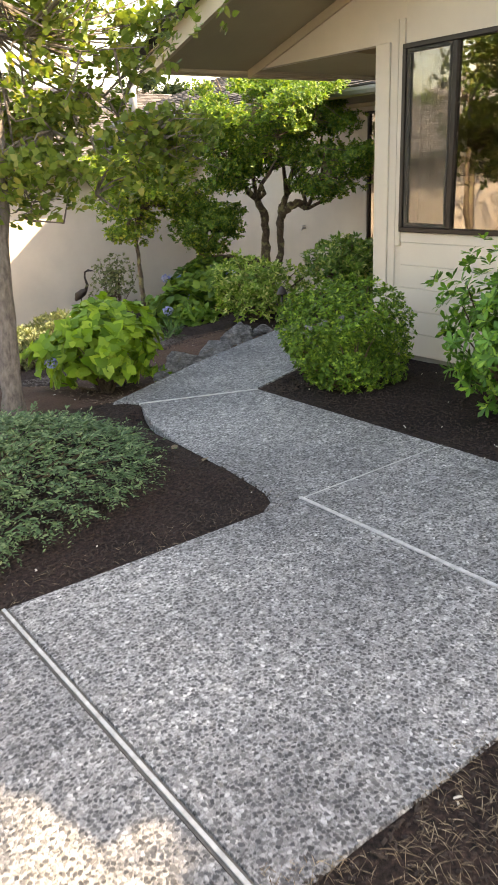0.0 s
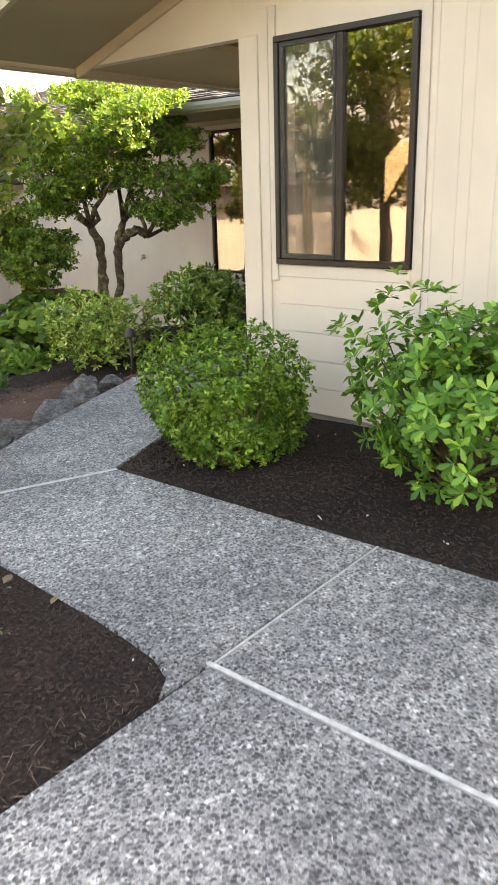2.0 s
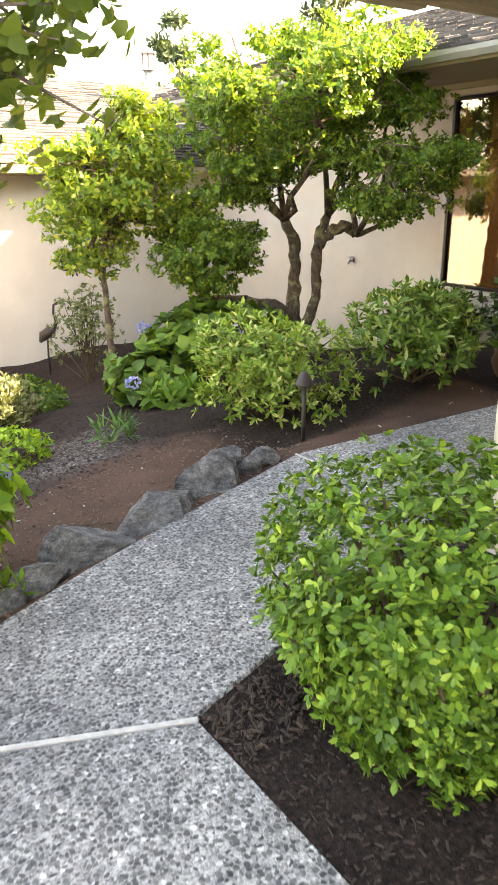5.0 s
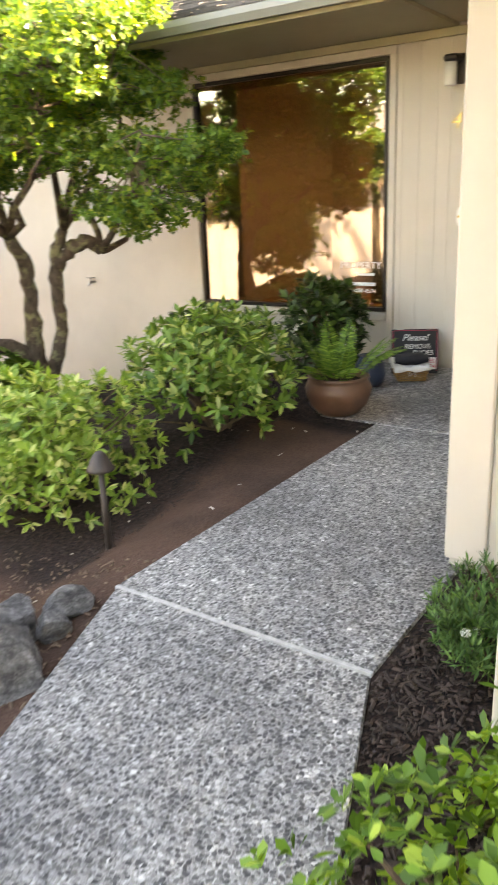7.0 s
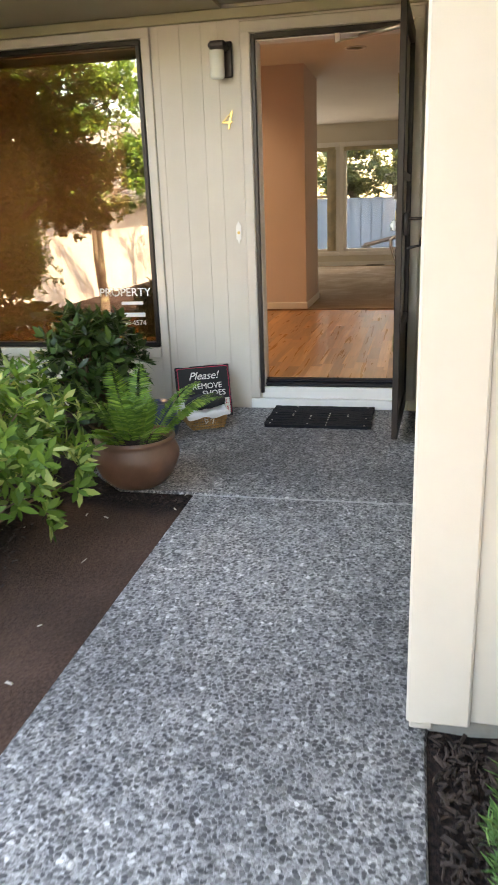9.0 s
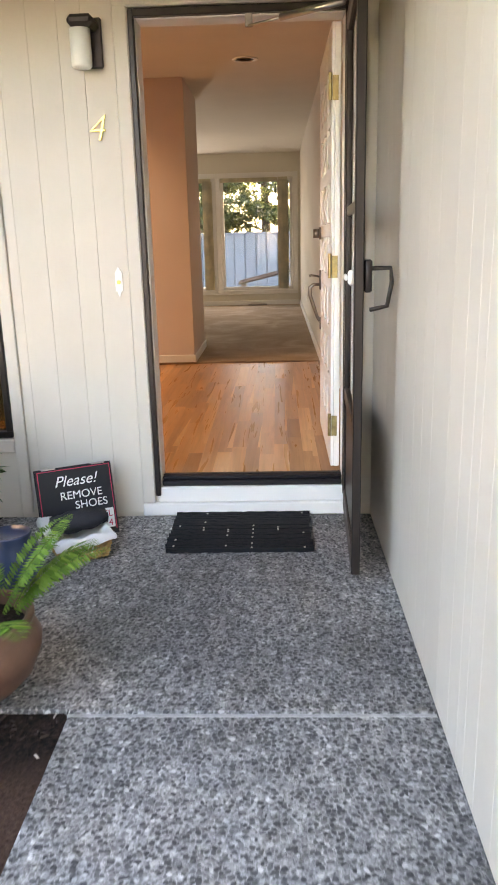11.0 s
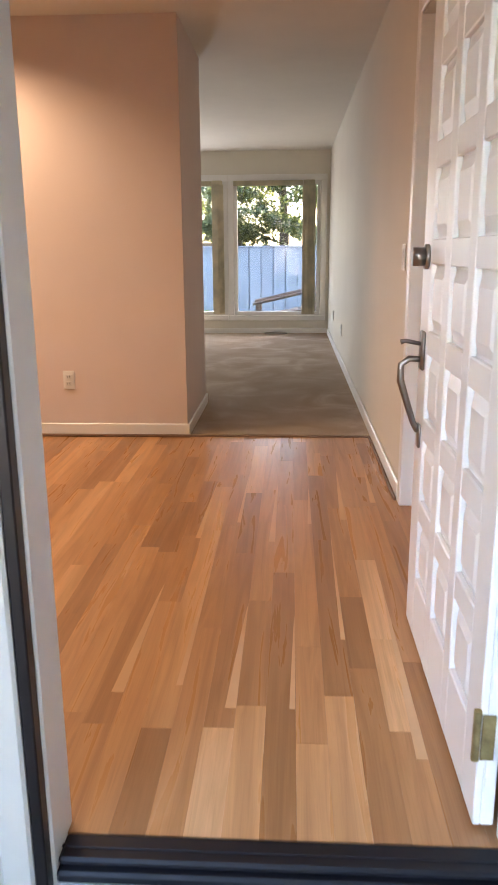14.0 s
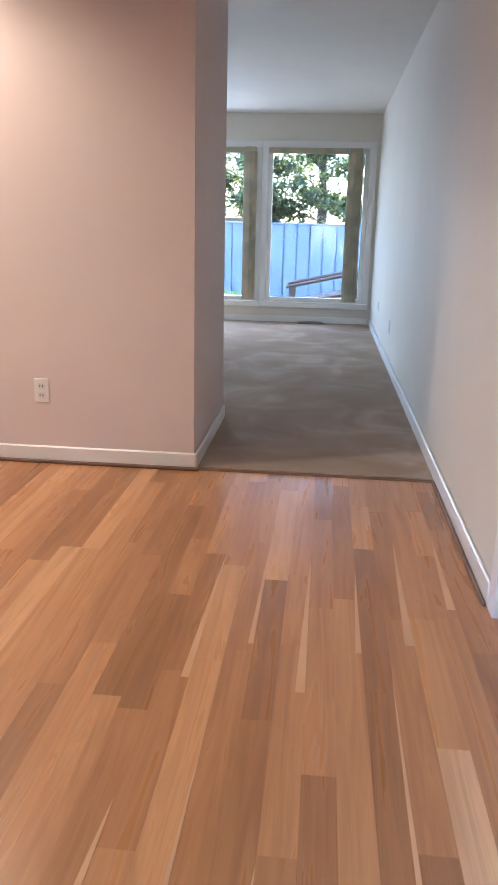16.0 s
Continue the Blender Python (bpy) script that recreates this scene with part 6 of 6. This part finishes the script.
part("back_leg", B(-0.17, 0.17, 0.0, 0.33, -0.05, -0.038, 0.003), M_SIGN, sign)
for x in (-0.11, 0.11):
    part("hinge", B(x - 0.03, x + 0.03, 0.326, 0.334, -0.04, 0.004, 0.002), M_STEEL, sign)

basket = thing("basket", (8.36, 6.52, 0.0), "woven wicker basket lined with white cloth", "basket", rot=30)
s = Shape()
for k in range(6):
    z0 = 0.004 + k * 0.017
    e = 0.004 * (k % 2)
    w, d = 0.135 + k * 0.004, 0.095 + k * 0.003
    n_ = 26
    for side in range(4):
        for i in range(n_ // 2):
            f0, f1 = -1 + 2 * i / (n_ // 2), -1 + 2 * (i + 1) / (n_ // 2)
            o = 0.003 if (i + k) % 2 else 0.0
            if side < 2:
                yb = (d + o) * (1 if side else -1)
                s.box(w * f0, w * f1, yb - 0.006, yb + 0.006, z0, z0 + 0.015, 0.004)
            else:
                xb = (w + o) * (1 if side == 2 else -1)
                s.box(xb - 0.006, xb + 0.006, d * f0, d * f1, z0, z0 + 0.015, 0.004)
part("weave", s, M_WICKER, basket)["kind"] = "stuff"
cl = Shape()
m_, k_ = 40, 5
for j in range(k_):
    for i in range(m_):
        a = 2 * math.pi * i / m_
        ca, sa = math.cos(a), math.sin(a)
        q = max(abs(ca), abs(sa))
        ex_, ey_ = 0.168 * ca / q, 0.124 * sa / q
        z = [0.082, 0.098, 0.115, 0.116, 0.075][j] + 0.008 * math.sin(a * 7 + j)
        sc = [1.02, 1.04, 1.0, 0.90, 0.70][j] + 0.02 * math.sin(a * 9 + j * 2)
        cl.v.append((ex_ * sc, ey_ * sc, z))
cl.f = [(j * m_ + i, j * m_ + (i + 1) % m_, (j + 1) * m_ + (i + 1) % m_, (j + 1) * m_ + i) for j in range(k_ - 1) for i in range(m_)] + [tuple(range((k_ - 1) * m_, k_ * m_))]
part("cloth_liner", cl, M_CLOTH, basket, "white cloth liner", True)
bow = Shape().tube([(-0.15, 0.0, 0.06), (-0.155, 0.03, 0.075), (-0.155, 0.02, 0.045), (-0.15, 0, 0.06), (-0.155, -0.03, 0.075), (-0.155, -0.02, 0.04)], 0.004, 6)
part("ribbon", bow, M_CLOTH, basket, "", True)
shoe = Shape()
for j in range(9):
    f = j / 8
    w = 0.05 * math.sin(math.pi * (0.15 + 0.75 * f)) + 0.012
    h = 0.045 + 0.03 * math.sin(3 * f)
    for i in range(12):
        a = 2 * math.pi * i / 12
        shoe.v.append((-0.02 + w * math.cos(a) * 1.1, -0.12 + 0.24 * f, 0.145 + h * 0.55 * math.sin(a) + 0.01 * math.sin(i * 3 + j)))
shoe.f = [(j * 12 + i, j * 12 + (i + 1) % 12, (j + 1) * 12 + (i + 1) % 12, (j + 1) * 12 + i) for j in range(8) for i in range(12)] + [tuple(range(12))[::-1], tuple(range(96, 108))]
sb = part("shoe_cover", shoe.moved(pose(8.36, 6.51, 0.0, 0, 0, 34)), M_BLACKCLOTH, None, "", True)
tagged(sb, "black fabric shoe covers heaped in the basket", "shoe covers")
jar = thing("ceramic_pot", (8.03, 6.68, 0.0), "dark navy rounded ceramic pot beside the basket", "pot")
part("body", Shape().lathe([(0.07, 0.0), (0.10, 0.03), (0.115, 0.09), (0.10, 0.16), (0.075, 0.20), (0.082, 0.215), (0.075, 0.22), (0.06, 0.2)], 28), plain("navy_glaze", (0.02, 0.035, 0.075), 0.3, 0.2, 8, 60, 0.05), jar, "", True)

# decal on the picture window, letters of the sticker that can be read
dec = thing("window_decal", (8.762, 7.11, 0.62), "white lettered sticker on the picture window", "sticker")
dec.matrix_basis = pose(8.795, 7.13, 0.56) @ FACE
words(dec, "PROPERTY", 0.075, pose(0, 0.17, 0), M_SIGNWHITE, 0, 0.0003)
part("script_bar", B(-0.03, 0.12, 0.115, 0.135, 0, 0.0004), M_SIGNWHITE, dec)
part("name_bar", B(-0.13, 0.13, 0.035, 0.062, 0, 0.0004), M_SIGNWHITE, dec)
words(dec, "4574", 0.048, pose(0.085, -0.02, 0), M_SIGNWHITE, 0, 0.0003)
part("number_bar", B(-0.13, 0.02, -0.018, 0.012, 0, 0.0004), M_SIGNWHITE, dec)

# porch ceiling vent
pv = thing("ceiling_vent", (7.72, 5.70, 2.362), "small dark louvred vent in the porch ceiling", "vent")
part("frame", B(-0.10, 0.10, -0.16, 0.16, -0.012, 0.0, 0.003), M_SOFFIT, pv)
for i in range(7):
    part("slat", B(-0.085 + i * 0.026, -0.071 + i * 0.026, -0.145, 0.145, -0.018, -0.011, 0.002), M_BRONZE, pv)


# ---- back garden seen through the far windows ----
fence = tagged(new("fence"), "pale grey-blue vertical board fence", "fence", "", "structure")
bm_ = B(-0.012, 0.012, -0.128, 0.128, 0, 1.86, 0.004).mesh("fence_board", M_FENCE)
bt_ = B(0.030, 0.052, -0.060, 0.060, 0, 1.84, 0.004).mesh("fence_batten", M_FENCE)
for i in range(30):
    y = 1.0 + i * 0.28
    ob = new("fence_board", bm_)
    ob.parent = fence
    ob.location = (25.5, y, -0.47)
    ob = new("fence_batten", bt_)
    ob.parent = fence
    ob.location = (25.5, y + 0.14, -0.47)
part("fence_rail", B(25.46, 25.54, 0.9, 9.5, 1.38, 1.42, 0.005), M_FENCE, fence)
ramp_ob = thing("garden_ramp", (22.3, 4.2, -0.25), "brown weathered wooden ramp with handrail", "ramp")
part("handrail", Shape().tube([(0, 2.3, 0.56), (0.1, -1.2, 1.35)], 0.03, 8), M_DECK, ramp_ob)
part("handrail", Shape().tube([(0.9, 2.3, 0.56), (1.0, -1.2, 1.35)], 0.03, 8), M_DECK, ramp_ob)
for i in range(16):
    f = i / 16
    y_, z_ = 2.25 - 3.4 * f, 0.26 + 0.72 * f
    part("deck_board", Shape().add([(0.05, y_, z_), (0.95, y_, z_), (0.95, y_ - 0.2, z_ + 0.055), (0.05, y_ - 0.2, z_ + 0.055), (0.05, y_, z_ - 0.04), (0.95, y_, z_ - 0.04), (0.95, y_ - 0.2, z_ + 0.015), (0.05, y_ - 0.2, z_ + 0.015)], [(0, 3, 2, 1), (4, 5, 6, 7), (0, 1, 5, 4), (1, 2, 6, 5), (2, 3, 7, 6), (3, 0, 4, 7)]), M_DECK, ramp_ob)
for x_ in (0.02, 0.98):
    for f in (0.02, 0.35, 0.7, 1.0):
        y_ = 2.27 - 3.4 * f
        part("post", B(x_ - 0.04, x_ + 0.04, y_ - 0.04, y_ + 0.04, -0.24, 0.56 + 0.76 * f, 0.005), M_DECK, ramp_ob)
for i, (x, y, s) in enumerate(((21.8, 6.4, 0.50), (22.5, 7.6, 0.52), (22.0, 5.75, 0.56), (23.0, 9.0, 0.5))):
    shrub("garden_shrub", (x, y, -0.475), (s, s, s * 0.6), "sunlit yellow-green shrub in the back garden", M_LEAF_HYD, 420, 6, 0.06, OVAL, 90 + i, lift=s * 0.5, group="back garden shrubs")
# The last three, tall and unseen, are added to keep sun off the carpet.
for i, (x, y, h, r) in enumerate(((28.5, 4.5, 3.6, 1.7), (29.5, 7.2, 4.2, 2.0), (28.8, 10.2, 3.8, 2.0), (30.5, 2.0, 5.0, 2.4), (33, 6, 8.0, 3.2), (34, 10.5, 8.5, 3.4), (33.5, 1.5, 8.0, 3.3), (27.5, 0.5, 11, 3.2), (29, -4, 12, 3.6), (25, -3.5, 9, 2.8))):
    tree("garden_tree", (x, y, -0.5), "leafy sunlit tree of the back garden; those over 8.6 m are added sun blockers", [([(0, 0, 0), (0.1, 0, h * 0.3), (0.0, 0.1, h * 0.6)], [0.20, 0.16, 0.10])],
         [((0, 0, h * 0.75), (r, r, h * 0.36), 5200 if h > 8.6 else 2600 if h > 7 else 1100), ((0.3, r * 0.5, h * 0.45), (r * 0.7, r * 0.7, h * 0.25), 450)], M_LEAF_FAR, M_BARK, 0.15, OVAL, 100 + i, 20, 5, clump=0.5)

# ---- neighbours and distance ----
# Unseen tree, set on the sun's line to break up sunlight on the walk.
tree("side_tree", (7.2, -3.6, -0.03), "tall leafy tree added out of view behind the house to dapple the walk", [([(0, 0, -0.1), (0.1, 0, 2.2), (0.0, 0.1, 4.2)], [0.16, 0.13, 0.08])],
     [((-0.4, 0.4, 5.2), (1.7, 1.7, 1.1), 800)], M_LEAF_TREE, M_BARK, 0.13, OVAL, 119, 30, 5, clump=0.4)
for i, (x, y, h, r, n) in enumerate(((0.7, 10.7, 4.6, 1.75, 1500), (-5.6, 11.6, 6.0, 1.7, 330))):
    tree("lawn_tree", (x, y, gz(x, y)), "spreading leafy tree before the garage wall, mirrored in the windows", [([(0, 0, -0.1), (0.12, -0.05, 0.7), (-0.05, 0.1, 1.5), (0.1, 0.0, h * 0.55)], [0.10, 0.085, 0.07, 0.05]), ([(0.08, -0.03, 0.6), (0.5, -0.2, 1.2), (0.7, -0.3, h * 0.5)], [0.065, 0.055, 0.04])],
         [((0, 0, h * 0.74), (r, r, h * 0.26), n), ((0.7, -0.5, h * 0.56), (r * 0.7, r * 0.7, h * 0.12), n // 3), ((-0.8, 0.4, h * 0.54), (r * 0.6, r * 0.6, h * 0.12), n // 4)], M_LEAF_TREE, M_BARK, 0.085, OVAL, 160 + i, 40, 6, clump=0.34)
# Added behind the camera, unseen: its crown holds sky light off the first slabs.
tree("sky_blocker_tree", (-2.6, -1.0, -0.03), "broad leafy tree added out of view to shade the start of the walk", [([(0, 0, -0.1), (0.1, 0, 1.6), (0.0, 0.1, 3.2)], [0.18, 0.15, 0.10])],
     [((0.3, 0.2, 4.9), (2.5, 2.4, 1.1), 1900), ((1.2, 0.8, 4.2), (1.3, 1.2, 0.6), 700)], M_LEAF_TREE, M_BARK, 0.13, OVAL, 170, 40, 6, clump=0.42)
nb = structure("building_west", B(-14.0, -13.8, -14, 22, -0.2, 2.9), M_STUCCO, "cream stucco neighbouring house across the court", "building")
part("roof", sheet([(-13.1, -15, 2.75), (-13.1, 23, 2.75), (-20, 23, 5.0), (-20, -15, 5.0)], 0.12), M_SHINGLE_PALE, nb)
for y in (-6, 1.5, 8, 15):
    w = part("window", B(-13.8, -13.76, y, y + 1.6, 0.9, 2.1, 0.004), M_BRONZE, nb)
    part("pane", B(-13.76, -13.755, y + 0.06, y + 1.54, 0.96, 2.04), M_GLASS, w)
for i, (x, y, h, r) in enumerate(((-11, 4.0, 5.0, 1.9), (-8.0, -3, 5.2, 2.0))):
    tree("street_tree", (x, y, -0.03), "leafy green tree across the court", [([(0, 0, -0.1), (0.1, 0, h * 0.3), (0.0, 0.1, h * 0.6)], [0.15, 0.12, 0.08])],
         [((0, 0, h * 0.72), (r, r, h * 0.34), 800), ((0.3, r * 0.5, h * 0.5), (r * 0.7, r * 0.7, h * 0.2), 300)], M_LEAF_TREE, M_BARK, 0.13, OVAL, 120 + i, 24, 5, clump=0.45)
nb2 = structure("building_north", B(0, 16, 24, 24.2, -1.2, 3.0), M_STUCCO, "house on the rise beyond the garage", "building")
part("roof", sheet([(-2, 23.2, 2.9), (18, 23.2, 2.9), (18, 29, 4.6), (-2, 29, 4.6)], 0.15), M_SHINGLE, nb2)
ch = thing("flue_pipe", (9.6, 16.8, 2.75), "white metal flue pipe with a caged cap on the roof", "flue")
part("pipe", Shape().tube([(0, 0, 0), (0, 0, 0.66)], 0.09, 14), M_CHIM, ch, "", True)
part("cap", Shape().tube([(0, 0, 0.94), (0, 0, 0.97)], 0.15, 14).tube([(0, 0, 0.66), (0, 0, 0.68)], 0.14, 14), M_CHIM, ch)
for i in range(6):
    a = i * math.pi / 3
    part("cap_bar", Shape().tube([(0.12 * math.cos(a), 0.12 * math.sin(a), 0.67), (0.12 * math.cos(a), 0.12 * math.sin(a), 0.95)], 0.012, 5), M_IRON, ch)
for i, (x, y, h, r) in enumerate(((16, 27, 7.5, 1.8), (12.5, 33, 8, 2.4), (20, 24, 9, 2.6), (5, 36, 8, 2.2), (9, 38, 7, 2.5))):
    tree("far_conifer", (x, y, -1.0), "dark evergreen tree beyond the roofs", [([(0, 0, 0), (0.1, 0, h * 0.4), (0.0, 0.0, h * 0.8)], [0.2, 0.15, 0.06])],
         [((0, 0, h * 0.45), (r, r, h * 0.2), 350), ((0, 0, h * 0.68), (r * 0.75, r * 0.75, h * 0.18), 300), ((0, 0, h * 0.88), (r * 0.4, r * 0.4, h * 0.14), 160)], M_NEEDLE, M_BARK, 0.28, LANCE, 140 + i, 14, 6, clump=0.5)


# ---- bark chips and litter on the beds ----
def scatter(name, count, area, shape_fn, mat, seed, label, keep):
    rng_ = random.Random(seed)
    s = Shape()
    made = 0
    while made < count:
        x, y = rng_.uniform(area[0], area[1]), rng_.uniform(area[2], area[3])
        if not keep(x, y):
            continue
        m = pose(x, y, gz(x, y) + 0.006, rng_.uniform(-35, 35), rng_.uniform(-35, 35), rng_.uniform(0, 360))
        shape_fn(s, m, rng_)
        made += 1
    ob = part(name, s, mat)
    return tagged(ob, label, "mulch", "", "stuff")


def chip(s, m, r):
    a, b, c = r.uniform(0.004, 0.016), r.uniform(0.0015, 0.005), r.uniform(0.001, 0.003)
    s.add([m @ Vector(p) for p in ((-a, -b, 0), (a * 0.8, -b, 0), (a, b, 0), (-a * 0.9, b * 0.8, 0), (-a * 0.7, -b * 0.6, c * 2), (a * 0.6, -b * 0.5, c * 2), (a * 0.7, b * 0.6, c * 2), (-a * 0.6, b * 0.5, c * 2))], [(4, 5, 6, 7), (0, 1, 5, 4), (1, 2, 6, 5), (2, 3, 7, 6), (3, 0, 4, 7)])


def coarse_chip(s, m, r):
    k = r.uniform(0.8, 1.7)
    chip(s, m @ Matrix.Diagonal((k, k * 0.9, k, 1)), r)


def needle(s, m, r):
    a = r.uniform(0.012, 0.036)
    s.add([m @ Vector(p) for p in ((-a, -0.0009, 0), (0, -0.0012, a * 0.18), (a, 0, 0), (0, 0.0012, a * 0.18))], [(0, 1, 2, 3)])


scatter("bark_chips", 15000, (0.3, 5.7, 0.2, 5.2), chip, M_CHIP, 1, "dark brown bark mulch chips", lambda x, y: not on_paving(x, y) and x < 4.83 + (0.85 if y > 4.86 else 0))
scatter("bark_chips", 12000, (2.4, 8.7, 5.3, 9.5), chip, M_CHIP, 2, "dark brown bark mulch chips", lambda x, y: not on_paving(x, y) and not (x < 5.2 and y - 0.35 * x < 5.65) and not (x < 7.1 and y - 0.12 * x < 5.98))
scatter("leaf_litter", 1500, (2.4, 5.2, 5.2, 7.5), chip, M_LITTER, 7, "pale brown dry litter on the soil behind the boulders", lambda x, y: not on_paving(x, y) and y - 0.35 * x < 5.7)
scatter("bark_chips", 2600, (3.4, 5.7, 4.45, 5.2), coarse_chip, M_CHIP_BROWN, 6, "coarse brown shredded bark mulch", lambda x, y: not on_paving(x, y) and (x < 4.82 or y > 4.86))
scatter("dry_needle_litter", 2600, (0.75, 2.3, 0.9, 1.55), needle, M_DRY, 3, "dry conifer needles littering the walk edge", lambda x, y: y < 1.42 + 0.08 * math.sin(x * 9))
scatter("dry_needle_litter", 260, (0.5, 2.5, 2.85, 3.4), needle, M_DRY, 4, "dry needles along the bed edge", lambda x, y: abs(y - 3.06) < 0.12)
pale = plain("pale_chip", (0.55, 0.50, 0.45), 0.8, 0.3, 40, 100, 0.2)
scatter("pale_litter", 120, (0.5, 7.2, 1.0, 7.2), chip, pale, 5, "pale fallen petals and wood flakes", lambda x, y: not on_paving(x, y) and x < 4.8 + (2.4 if y > 6.2 else 0))
lf = leaf_mesh("fallen_leaf", M_DRY, np.array([[0, 0, 0.004]]), np.array([[1.0, 0.2, 0.1]]), np.array([[0, 0.2, 1.0]]), np.array([0.075]), OVAL)
for x, y, rz in ((2.28, 3.72, 20), (4.0, 2.52, 100), (4.05, 2.47, 160), (2.33, 4.05, 200)):
    o = new("fallen_leaf", lf)
    o.matrix_basis = pose(x, y, max(gz(x, y), -0.02) + 0.006, 0, 0, rz)
    tagged(o, "dry reddish fallen leaf on the mulch", "leaf", "fallen leaves")
